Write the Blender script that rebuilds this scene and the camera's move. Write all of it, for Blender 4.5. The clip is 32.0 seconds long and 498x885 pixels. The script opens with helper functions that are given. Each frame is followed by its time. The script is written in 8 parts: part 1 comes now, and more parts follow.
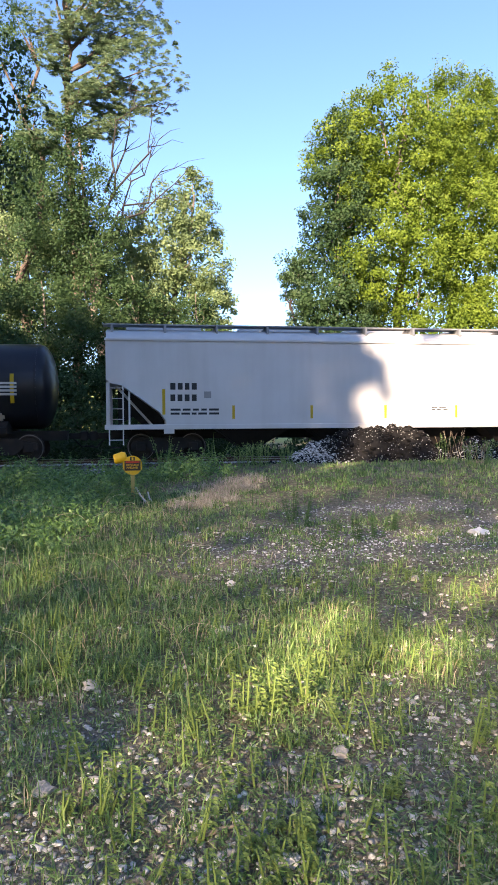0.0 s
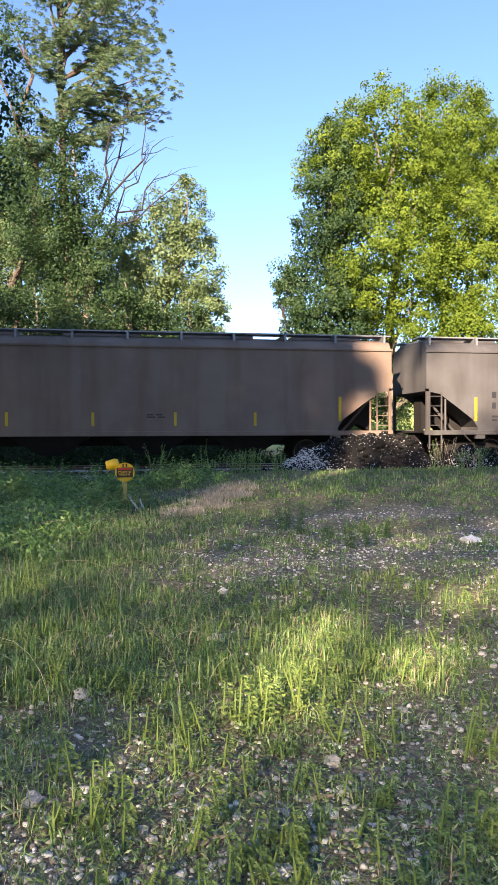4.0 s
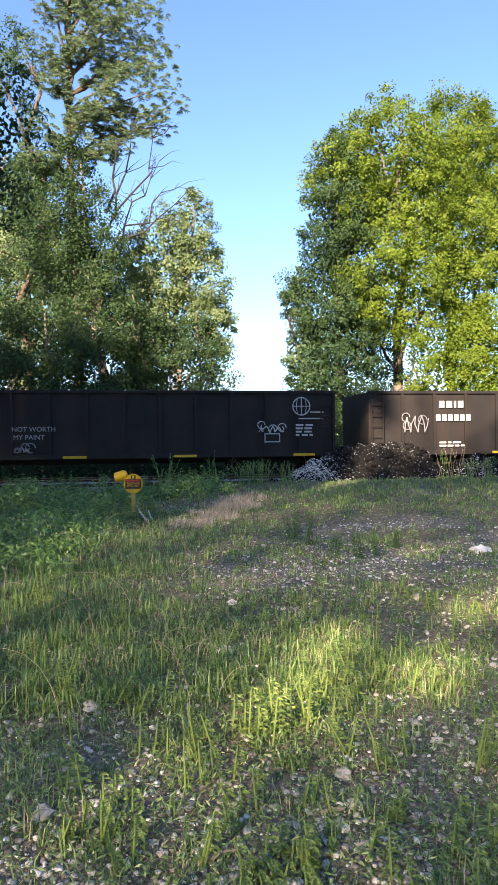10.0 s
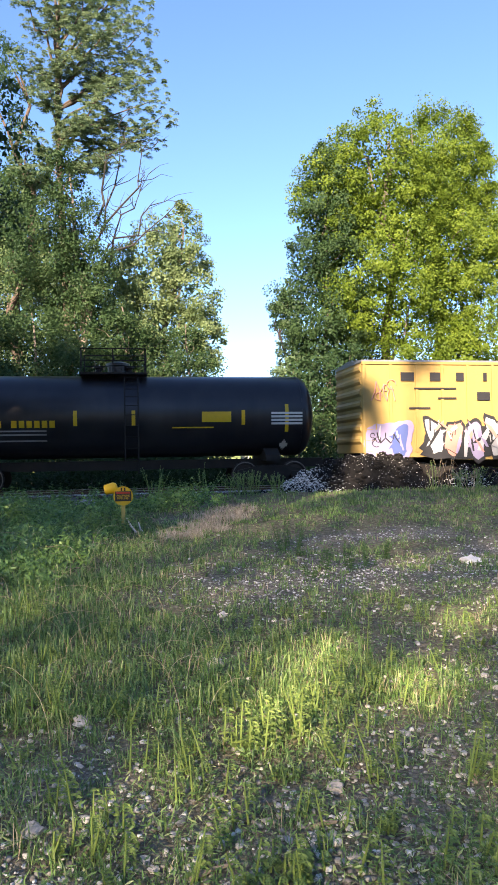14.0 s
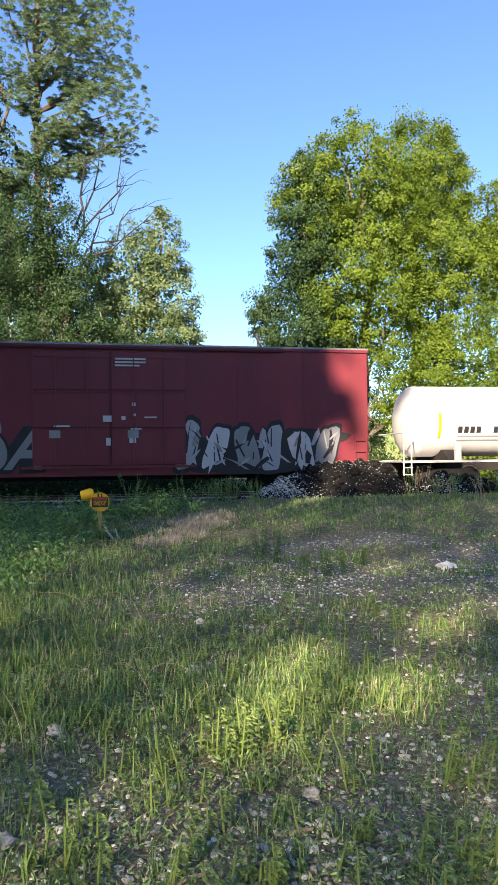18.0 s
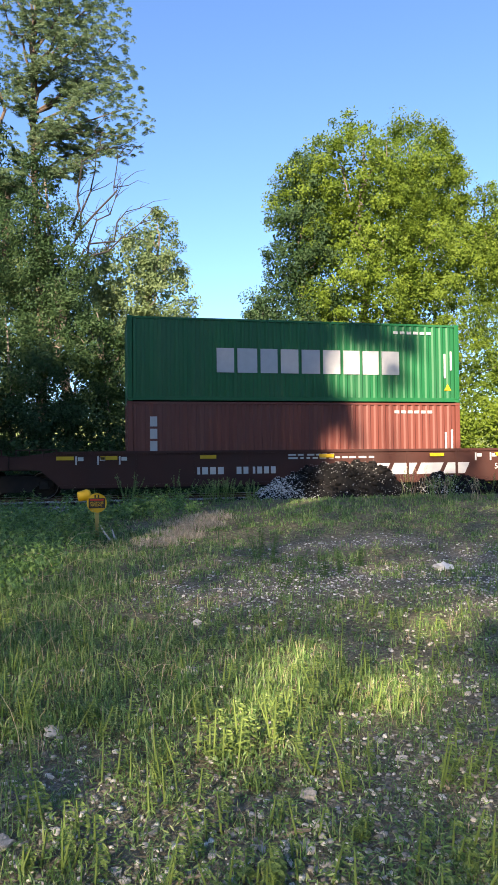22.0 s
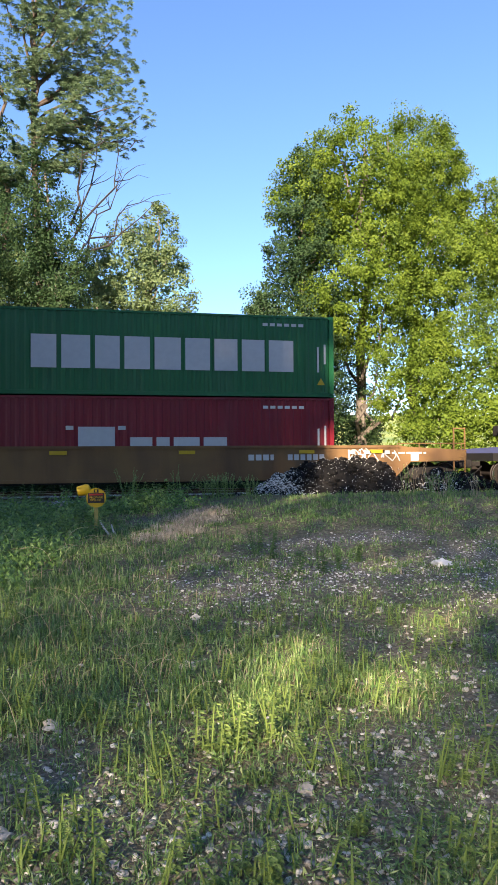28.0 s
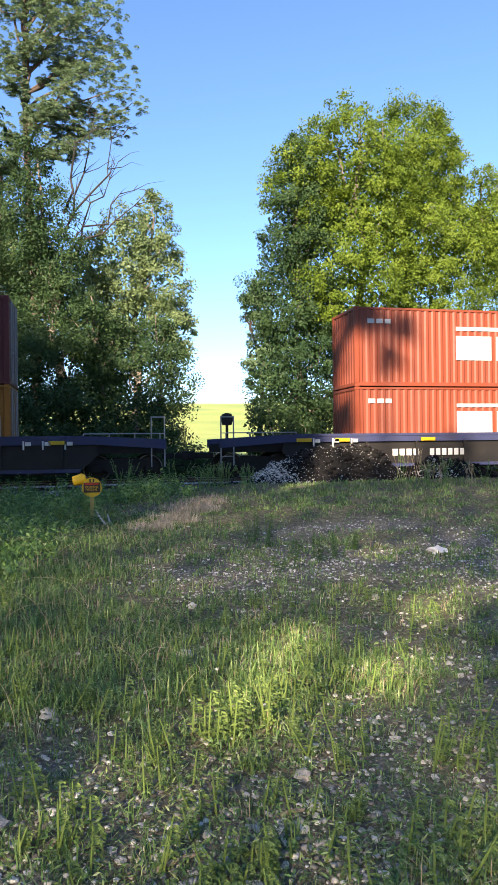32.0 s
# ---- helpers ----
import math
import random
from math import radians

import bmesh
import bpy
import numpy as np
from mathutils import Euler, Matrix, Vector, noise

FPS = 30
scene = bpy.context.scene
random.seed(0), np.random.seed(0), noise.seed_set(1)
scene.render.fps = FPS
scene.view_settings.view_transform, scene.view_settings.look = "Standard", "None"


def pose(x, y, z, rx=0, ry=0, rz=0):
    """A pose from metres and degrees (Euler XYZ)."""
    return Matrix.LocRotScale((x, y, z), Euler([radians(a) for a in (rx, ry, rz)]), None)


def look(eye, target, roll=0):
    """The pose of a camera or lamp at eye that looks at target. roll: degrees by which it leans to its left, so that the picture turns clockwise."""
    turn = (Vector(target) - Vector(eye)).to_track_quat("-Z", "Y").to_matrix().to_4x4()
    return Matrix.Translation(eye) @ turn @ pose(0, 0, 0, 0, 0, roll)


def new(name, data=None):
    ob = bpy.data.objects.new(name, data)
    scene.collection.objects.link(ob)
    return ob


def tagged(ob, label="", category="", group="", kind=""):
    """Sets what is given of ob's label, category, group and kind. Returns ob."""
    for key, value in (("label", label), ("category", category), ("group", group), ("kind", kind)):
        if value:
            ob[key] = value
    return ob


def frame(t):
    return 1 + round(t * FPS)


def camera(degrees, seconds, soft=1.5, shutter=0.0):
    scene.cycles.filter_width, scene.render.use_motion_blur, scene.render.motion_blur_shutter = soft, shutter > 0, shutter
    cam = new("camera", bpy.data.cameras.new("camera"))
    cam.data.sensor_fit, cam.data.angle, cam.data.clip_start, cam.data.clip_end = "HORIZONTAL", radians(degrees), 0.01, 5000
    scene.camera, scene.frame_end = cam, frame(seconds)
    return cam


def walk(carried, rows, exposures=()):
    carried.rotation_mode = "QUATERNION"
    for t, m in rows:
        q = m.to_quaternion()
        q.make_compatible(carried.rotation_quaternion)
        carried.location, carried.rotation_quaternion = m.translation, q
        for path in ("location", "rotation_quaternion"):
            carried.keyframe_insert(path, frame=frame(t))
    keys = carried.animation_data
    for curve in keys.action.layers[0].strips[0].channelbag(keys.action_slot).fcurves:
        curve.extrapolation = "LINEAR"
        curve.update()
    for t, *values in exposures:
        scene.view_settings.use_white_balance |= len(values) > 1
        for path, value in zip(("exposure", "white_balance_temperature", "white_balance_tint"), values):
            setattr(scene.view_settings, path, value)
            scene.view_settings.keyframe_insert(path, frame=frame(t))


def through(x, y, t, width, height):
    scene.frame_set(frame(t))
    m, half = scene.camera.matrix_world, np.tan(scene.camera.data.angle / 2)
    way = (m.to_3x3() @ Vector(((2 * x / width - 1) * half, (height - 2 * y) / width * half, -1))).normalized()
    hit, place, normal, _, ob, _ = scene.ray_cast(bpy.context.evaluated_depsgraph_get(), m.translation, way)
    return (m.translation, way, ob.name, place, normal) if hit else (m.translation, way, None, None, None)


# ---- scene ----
cam = camera(39.450, 32.0, soft=1.6)
PATH = [
    (0, pose(0.0011, 0.0180, 1.5886, 88.432, 0.370, -8.992)),
    (0.5, pose(0.0013, 0.0173, 1.5898, 88.537, 0.363, -8.981)),
    (1, pose(0.0018, 0.0172, 1.5904, 88.642, 0.370, -9.028)),
    (1.5, pose(0.0016, 0.0176, 1.5905, 88.747, 0.365, -9.150)),
    (2, pose(0.0024, 0.0175, 1.5898, 88.832, 0.353, -9.286)),
    (2.5, pose(0.0034, 0.0201, 1.5881, 88.899, 0.321, -9.419)),
    (3, pose(0.0020, 0.0170, 1.5912, 88.935, 0.268, -9.530)),
    (3.5, pose(0.0002, 0.0182, 1.5922, 88.972, 0.189, -9.622)),
    (5.5, pose(0.0024, 0.0155, 1.5906, 89.128, 0.111, -9.388)),
    (6, pose(0.0003, 0.0114, 1.5938, 89.194, 0.052, -9.333)),
    (6.5, pose(-0.0002, 0.0141, 1.5913, 89.291, 0.001, -9.314)),
    (7, pose(-0.0018, 0.0101, 1.5950, 89.371, -0.019, -9.315)),
    (7.5, pose(-0.0003, 0.0116, 1.5938, 89.469, 0.033, -9.314)),
    (8, pose(0.0008, 0.0159, 1.5923, 89.568, 0.097, -9.285)),
    (8.5, pose(0.0025, 0.0173, 1.5908, 89.672, 0.210, -9.186)),
    (9, pose(0.0013, 0.0158, 1.5920, 89.752, 0.330, -9.071)),
    (9.5, pose(0.0002, 0.0125, 1.5941, 89.816, 0.472, -8.967)),
    (10, pose(-0.0015, 0.0110, 1.5950, 89.886, 0.569, -8.945)),
    (10.5, pose(-0.0024, 0.0104, 1.5943, 89.996, 0.639, -8.962)),
    (11, pose(-0.0026, 0.0061, 1.5973, 90.120, 0.692, -8.994)),
    (11.5, pose(-0.0022, 0.0043, 1.5983, 90.256, 0.742, -9.035)),
    (12, pose(-0.0006, 0.0089, 1.5960, 90.403, 0.778, -9.098)),
    (12.5, pose(0.0015, 0.0115, 1.5933, 90.542, 0.814, -9.192)),
    (13, pose(0.0000, 0.0070, 1.5950, 90.652, 0.839, -9.363)),
    (13.5, pose(-0.0022, 0.0044, 1.5975, 90.740, 0.850, -9.559)),
    (14, pose(-0.0025, 0.0032, 1.5983, 90.813, 0.865, -9.767)),
    (14.5, pose(-0.0002, 0.0076, 1.5955, 90.882, 0.875, -9.967)),
    (16.5, pose(-0.0026, 0.0017, 1.6015, 91.024, 0.748, -10.923)),
    (17, pose(0.0007, 0.0082, 1.5951, 91.115, 0.711, -11.145)),
    (17.5, pose(0.0007, 0.0062, 1.5952, 91.216, 0.686, -11.386)),
    (18, pose(0.0011, 0.0058, 1.5959, 91.313, 0.647, -11.570)),
    (18.5, pose(0.0005, 0.0049, 1.5963, 91.390, 0.575, -11.672)),
    (19, pose(-0.0003, 0.0037, 1.5971, 91.418, 0.552, -11.695)),
    (19.5, pose(-0.0008, 0.0032, 1.5972, 91.422, 0.543, -11.696)),
    (20, pose(-0.0008, 0.0033, 1.5964, 91.418, 0.531, -11.693)),
    (20.5, pose(0.0012, 0.0055, 1.5951, 91.399, 0.579, -11.694)),
    (21, pose(-0.0019, 0.0007, 1.5982, 91.372, 0.590, -11.743)),
    (21.5, pose(-0.0020, 0.0011, 1.5982, 91.368, 0.612, -11.785)),
    (22, pose(-0.0010, 0.0028, 1.5978, 91.376, 0.654, -11.824)),
    (22.5, pose(-0.0007, 0.0031, 1.5979, 91.393, 0.674, -11.857)),
    (23, pose(-0.0006, 0.0005, 1.5995, 91.402, 0.666, -11.873)),
    (23.5, pose(-0.0012, -0.0007, 1.6000, 91.406, 0.623, -11.884)),
    (24, pose(-0.0003, 0.0007, 1.5993, 91.401, 0.568, -11.888)),
    (24.5, pose(-0.0021, 0.0026, 1.5990, 91.380, 0.482, -11.903)),
    (25, pose(-0.0015, 0.0006, 1.5997, 91.349, 0.427, -11.892)),
    (25.5, pose(-0.0001, -0.0062, 1.6031, 91.297, 0.428, -11.851)),
    (27.5, pose(-0.0018, -0.0012, 1.5995, 91.069, 0.347, -11.854)),
    (28, pose(-0.0007, 0.0024, 1.5979, 91.009, 0.359, -11.869)),
    (28.5, pose(0.0006, 0.0044, 1.5970, 90.952, 0.361, -11.915)),
    (29, pose(0.0012, 0.0001, 1.5998, 90.894, 0.390, -11.968)),
    (29.5, pose(0.0013, 0.0025, 1.5984, 90.833, 0.390, -12.046)),
    (30, pose(-0.0002, 0.0042, 1.5969, 90.743, 0.404, -12.137)),
    (30.5, pose(-0.0023, 0.0042, 1.5969, 90.631, 0.437, -12.198)),
    (31, pose(-0.0005, 0.0087, 1.5939, 90.482, 0.500, -12.217)),
    (31.5, pose(-0.0013, 0.0053, 1.5966, 90.293, 0.559, -12.235)),
    (32, pose(0.0042, 0.0102, 1.5937, 90.088, 0.679, -12.216)),
]
EXPOSURES = [(0, 2.42, 7050, 22), (6, 2.34, 7000, 21), (14, 2.3, 6900, 19), (17, 2.07, 6750, 16), (32, 2.07, 6750, 16)]
walk(cam, PATH, EXPOSURES)

# ---- daylight: low sun behind the left shoulder, clear sky ----
SUN_AZ, SUN_EL = radians(30), radians(25)          # the light travels 30 degrees right of +y
SUN_WAY = Vector((math.sin(SUN_AZ) * math.cos(SUN_EL), math.cos(SUN_AZ) * math.cos(SUN_EL), -math.sin(SUN_EL)))
world = bpy.data.worlds.new("sky")
scene.world = world
world.use_nodes = True
wn = world.node_tree.nodes
sky = wn.new("ShaderNodeTexSky")
sky.sky_type, sky.sun_disc = "NISHITA", False
sky.sun_elevation, sky.sun_rotation = SUN_EL, math.pi + SUN_AZ
sky.air_density, sky.dust_density, sky.ozone_density = 1.0, 0.25, 6.5
world.node_tree.links.new(sky.outputs[0], wn["Background"].inputs[0])
wn["Background"].inputs[1].default_value = 0.079
sun = new("sun", bpy.data.lights.new("sun", "SUN"))
sun.data.energy, sun.data.angle, sun.data.color = 5.0, radians(0.53), (1.0, 0.86, 0.66)
sun.matrix_world = look((0, 0, 60), Vector((0, 0, 60)) + SUN_WAY)

TRACK_Y, RAIL_Z, SPEED = 24.86, 0.35, 18.297


# ---- mesh helpers ----
class Shape:
    """Collects vertices and faces of one part."""

    def __init__(self):
        self.v, self.f = [], []

    def add(self, verts, faces):
        n = len(self.v)
        self.v += [tuple(p) for p in verts]
        self.f += [tuple(i + n for i in q) for q in faces]
        return self

    def box(self, x0, x1, y0, y1, z0, z1, c=0.0):
        if c <= 0:
            v = [(x, y, z) for x in (x0, x1) for y in (y0, y1) for z in (z0, z1)]
            return self.add(v, [(0, 1, 3, 2), (4, 6, 7, 5), (0, 4, 5, 1), (2, 3, 7, 6), (0, 2, 6, 4), (1, 5, 7, 3)])
        ring = [(x0 + c, y0), (x1 - c, y0), (x1, y0 + c), (x1, y1 - c), (x1 - c, y1), (x0 + c, y1), (x0, y1 - c), (x0, y0 + c)]
        inner = [(x0 + c, y0 + c), (x1 - c, y0 + c), (x1 - c, y0 + c), (x1 - c, y1 - c), (x1 - c, y1 - c), (x0 + c, y1 - c), (x0 + c, y1 - c), (x0 + c, y0 + c)]
        v = [(*p, z0) for p in inner] + [(*p, z0 + c) for p in ring] + [(*p, z1 - c) for p in ring] + [(*p, z1) for p in inner]
        f = [(8 * k + i, 8 * k + (i + 1) % 8, 8 * k + 8 + (i + 1) % 8, 8 * k + 8 + i) for k in range(3) for i in range(8)]
        return self.add(v, f + [tuple(reversed((0, 2, 4, 6))), (24, 26, 28, 30)])

    def along_y(self, poly, y0, y1):
        n = len(poly)
        v = [(x, y0, z) for x, z in poly] + [(x, y1, z) for x, z in poly]
        return self.add(v, [tuple(range(n)), tuple(range(2 * n - 1, n - 1, -1))] + [(i, i + n, (i + 1) % n + n, (i + 1) % n) for i in range(n)])

    def along_x(self, poly, x0, x1):
        n = len(poly)
        v = [(x0, y, z) for y, z in poly] + [(x1, y, z) for y, z in poly]
        return self.add(v, [tuple(range(n - 1, -1, -1)), tuple(range(n, 2 * n))] + [(i, (i + 1) % n, (i + 1) % n + n, i + n) for i in range(n)])

    def along_z(self, poly, z0, z1):
        n = len(poly)
        v = [(x, y, z0) for x, y in poly] + [(x, y, z1) for x, y in poly]
        return self.add(v, [tuple(range(n - 1, -1, -1)), tuple(range(n, 2 * n))] + [(i, (i + 1) % n, (i + 1) % n + n, i + n) for i in range(n)])

    def tube(self, pts, radii, n=8, caps=True):
        pts = [Vector(p) for p in pts]
        if not isinstance(radii, (list, tuple)):
            radii = [radii] * len(pts)
        v, f = [], []
        for i, p in enumerate(pts):
            d = (pts[min(i + 1, len(pts) - 1)] - pts[max(i - 1, 0)]).normalized()
            a = d.cross(Vector((0, 0, 1)) if abs(d.z) < 0.9 else Vector((1, 0, 0))).normalized()
            b = d.cross(a)
            for k in range(n):
                w = 2 * math.pi * k / n
                v.append(p + radii[i] * (math.cos(w) * a + math.sin(w) * b))
        for i in range(len(pts) - 1):
            f += [(i * n + k, i * n + (k + 1) % n, (i + 1) * n + (k + 1) % n, (i + 1) * n + k) for k in range(n)]
        if caps:
            f += [tuple(range(n - 1, -1, -1)), tuple(range((len(pts) - 1) * n, len(pts) * n))]
        return self.add(v, f)

    def lathe(self, profile, axis, at=(0, 0, 0), n=24):
        """profile: (along, radius) pairs round the axis 'x', 'y' or 'z'."""
        v, f = [], []
        for a, r in profile:
            for k in range(n):
                w = 2 * math.pi * k / n
                c, s = r * math.cos(w), r * math.sin(w)
                p = {"x": (a, c, s), "y": (c, a, s), "z": (c, s, a)}[axis]
                v.append((p[0] + at[0], p[1] + at[1], p[2] + at[2]))
        for i in range(len(profile) - 1):
            f += [(i * n + k, i * n + (k + 1) % n, (i + 1) * n + (k + 1) % n, (i + 1) * n + k) for k in range(n)]
        f += [tuple(range(n - 1, -1, -1)), tuple(range((len(profile) - 1) * n, len(profile) * n))]
        return self.add(v, f)

    def mesh(self, name, smooth=False):
        me = bpy.data.meshes.new(name)
        me.from_pydata(self.v, [], self.f)
        bm = bmesh.new()
        bm.from_mesh(me)
        bmesh.ops.recalc_face_normals(bm, faces=bm.faces)
        bm.to_mesh(me)
        bm.free()
        if smooth:
            me.shade_smooth()
            me.set_sharp_from_angle(angle=radians(38))
        return me


def dress(ob, material):
    """Puts a material on an object whose mesh may be shared."""
    if not ob.data.materials:
        ob.data.materials.append(material)
    if ob.data.materials[0] is not material:
        ob.material_slots[0].link = "OBJECT"
        ob.material_slots[0].material = material
    return ob


def part(name, shape, material, parent=None, label="", smooth=False, at=None):
    me = shape.mesh(name, smooth) if isinstance(shape, Shape) else shape
    ob = dress(new(name, me), material)
    ob.parent = parent
    if at is not None:
        ob.matrix_basis = at if isinstance(at, Matrix) else Matrix.Translation(at)
    return tagged(ob, label)


def empty(name, m, label, category, group="", kind=""):
    ob = new(name)
    ob.empty_display_size = 0.2
    ob.matrix_basis = m
    return tagged(ob, label, category, group, kind)


def smooth_step(a, b, x):
    t = np.clip((x - a) / (b - a), 0, 1)
    return t * t * (3 - 2 * t)


# ---- materials ----
def surface(name, color, rough=0.7, metal=0.0, other=None, scale=3.0, amount=0.5, stain=None, stain_scale=0.35, stain_amount=0.4,
            bump=0.15, bump_scale=40.0, random=0.0, streak=False):
    """A painted or natural surface: two-tone grain, large stains (streak: run downwards) and a fine relief."""
    m = bpy.data.materials.new(name)
    m.use_nodes = True
    n, link = m.node_tree.nodes, m.node_tree.links.new
    b = n["Principled BSDF"]
    b.inputs["Roughness"].default_value, b.inputs["Metallic"].default_value = rough, metal
    b.inputs["Specular IOR Level"].default_value = 0.3
    co = n.new("ShaderNodeTexCoord")

    def noise_at(s, detail, stretch=None):
        t = n.new("ShaderNodeTexNoise")
        t.inputs["Scale"].default_value, t.inputs["Detail"].default_value = s, detail
        if stretch:
            mp = n.new("ShaderNodeMapping")
            mp.inputs["Scale"].default_value = stretch
            link(co.outputs["Object"], mp.inputs[0])
            link(mp.outputs[0], t.inputs["Vector"])
        else:
            link(co.outputs["Object"], t.inputs["Vector"])
        return t

    def ramp(t, lo, hi, top=1.0):
        r = n.new("ShaderNodeMapRange")
        r.inputs[1].default_value, r.inputs[2].default_value, r.inputs[4].default_value = lo, hi, top
        link(t.outputs[0], r.inputs[0])
        return r.outputs[0]

    def mix(fac, a, c):
        x = n.new("ShaderNodeMix")
        x.data_type = "RGBA"
        link(fac, x.inputs[0])
        for v, k in ((a, 6), (c, 7)):
            if isinstance(v, tuple):
                x.inputs[k].default_value = (*v, 1)
            else:
                link(v, x.inputs[k])
        return x.outputs[2]

    other = other or tuple(0.72 * c for c in color)
    out = mix(ramp(noise_at(scale, 6), 0.35, 0.7, amount), color, other)
    if stain:
        out = mix(ramp(noise_at(stain_scale * (3 if streak else 1), 5, (1, 1, 0.12) if streak else None), 0.48, 0.75, stain_amount), out, stain)
    if random:
        info, hsv = n.new("ShaderNodeObjectInfo"), n.new("ShaderNodeHueSaturation")
        r = n.new("ShaderNodeMapRange")
        r.inputs[3].default_value, r.inputs[4].default_value = 1 - random, 1 + random
        link(info.outputs["Random"], r.inputs[0])
        link(r.outputs[0], hsv.inputs["Value"])
        link(out, hsv.inputs["Color"])
        out = hsv.outputs[0]
    link(out, b.inputs["Base Color"])
    if bump:
        bp = n.new("ShaderNodeBump")
        bp.inputs["Strength"].default_value, bp.inputs["Distance"].default_value = bump, 0.01
        link(noise_at(bump_scale, 4).outputs[0], bp.inputs["Height"])
        link(bp.outputs[0], b.inputs["Normal"])
    return m


def leafy(name, colors, through=0.45, rough=0.55, clumped=False, gloss=0.2):
    """Leaves or blades: each takes a tone of its own (clumped: mostly its clump's), and lets light through."""
    m = bpy.data.materials.new(name)
    m.use_nodes = True
    n, link = m.node_tree.nodes, m.node_tree.links.new
    geo, ramp = n.new("ShaderNodeNewGeometry"), n.new("ShaderNodeValToRGB")
    tone = geo.outputs["Random Per Island"]
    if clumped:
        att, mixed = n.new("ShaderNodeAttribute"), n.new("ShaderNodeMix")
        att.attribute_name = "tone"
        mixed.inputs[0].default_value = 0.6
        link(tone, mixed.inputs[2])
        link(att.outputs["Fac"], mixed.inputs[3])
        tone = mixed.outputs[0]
    link(tone, ramp.inputs[0])
    e = ramp.color_ramp.elements
    while len(e) < len(colors):
        e.new(0.5)
    for i, c in enumerate(colors):
        e[i].position, e[i].color = i / (len(colors) - 1), (*c, 1)
    b, t, mx = n["Principled BSDF"], n.new("ShaderNodeBsdfTranslucent"), n.new("ShaderNodeMixShader")
    b.inputs["Roughness"].default_value = rough
    b.inputs["Specular IOR Level"].default_value = gloss
    link(ramp.outputs[0], b.inputs["Base Color"])
    link(ramp.outputs[0], t.inputs["Color"])
    mx.inputs[0].default_value = through
    link(b.outputs[0], mx.inputs[1])
    link(t.outputs[0], mx.inputs[2])
    link(mx.outputs[0], n["Material Output"].inputs["Surface"])
    return m


LEAF_OAK = leafy("leaf_oak", [(0.07, 0.118, 0.015), (0.11, 0.17, 0.02), (0.152, 0.22, 0.026), (0.21, 0.275, 0.038)], 0.5, clumped=True)
LEAF_DEEP = leafy("leaf_deep", [(0.03, 0.06, 0.024), (0.048, 0.09, 0.034), (0.07, 0.122, 0.044), (0.105, 0.16, 0.058)], 0.5, clumped=True)
# tones darkened: shade of the left wood and oak edge put into the leaf
LEAF_IVY_SHADED = leafy("leaf_ivy_shaded", [(0.022, 0.05, 0.02), (0.036, 0.075, 0.028), (0.055, 0.10, 0.036), (0.085, 0.135, 0.048)], 0.45, clumped=True)
# darkest leaf set: the shade these plants stand in is mixed into the colour
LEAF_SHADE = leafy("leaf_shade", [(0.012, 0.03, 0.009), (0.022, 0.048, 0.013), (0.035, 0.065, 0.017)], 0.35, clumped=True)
LEAF_PALE = leafy("leaf_pale", [(0.105, 0.16, 0.07), (0.175, 0.24, 0.105), (0.255, 0.32, 0.15)], 0.5, clumped=True)
NEEDLE = leafy("pine_needle", [(0.07, 0.12, 0.06), (0.115, 0.175, 0.085), (0.185, 0.245, 0.125)], 0.35, clumped=True)
GRASS = leafy("grass_blade", [(0.052, 0.108, 0.027), (0.115, 0.208, 0.052), (0.2, 0.315, 0.085), (0.37, 0.42, 0.17)], 0.28, 0.45, gloss=0.45)
RANK = leafy("rank_grass_blade", [(0.028, 0.074, 0.019), (0.068, 0.148, 0.036), (0.12, 0.226, 0.058), (0.22, 0.29, 0.1)], 0.28, 0.45, gloss=0.45)
DARK_WEED = leafy("dark_weed_leaf", [(0.05, 0.10, 0.035), (0.085, 0.15, 0.05), (0.12, 0.20, 0.065)], 0.4)
STRAW = leafy("dry_grass", [(0.36, 0.27, 0.16), (0.50, 0.39, 0.25), (0.64, 0.53, 0.37)], 0.4)
DEAD = leafy("bleached_dead_grass", [(0.29, 0.235, 0.175), (0.43, 0.36, 0.275), (0.58, 0.51, 0.41)], 0.35)
WEED = leafy("weed_leaf", [(0.10, 0.155, 0.04), (0.20, 0.28, 0.07), (0.33, 0.42, 0.11)], 0.35, 0.45, gloss=0.4)
BARK = surface("bark", (0.10, 0.075, 0.058), 0.95, other=(0.07, 0.05, 0.038), scale=9, amount=0.9, bump=0.6, bump_scale=14)
BARK_GREY = surface("bark_grey", (0.19, 0.16, 0.13), 0.95, other=(0.09, 0.075, 0.06), scale=7, amount=0.9, bump=0.5, bump_scale=16)
# ---- ground, ballast and rails ----
def ground_z(x, y):
    """Height of the ground sheet: a level clearing, a low shoulder before the track, fields that rise far behind it."""
    x, y = np.asarray(x, float), np.asarray(y, float)
    z = 0.34 * smooth_step(9, 19, y) * smooth_step(-1.0, 5, x) * (1 - smooth_step(21.3, 22.6, y))
    z = z + 0.05 * np.sin(0.9 * x + 0.7) * np.sin(0.7 * y + 0.3) * smooth_step(3, 8, y) * (1 - smooth_step(18, 21, y))
    z = z + 0.012 * np.sin(3.7 * x + 1.1 * y) * np.sin(4.3 * y - 1.7 * x)
    far = np.maximum(y - 45, 0)
    z = z + 27 * smooth_step(0, 420, far) + 16 * smooth_step(420, 1500, far)
    return z


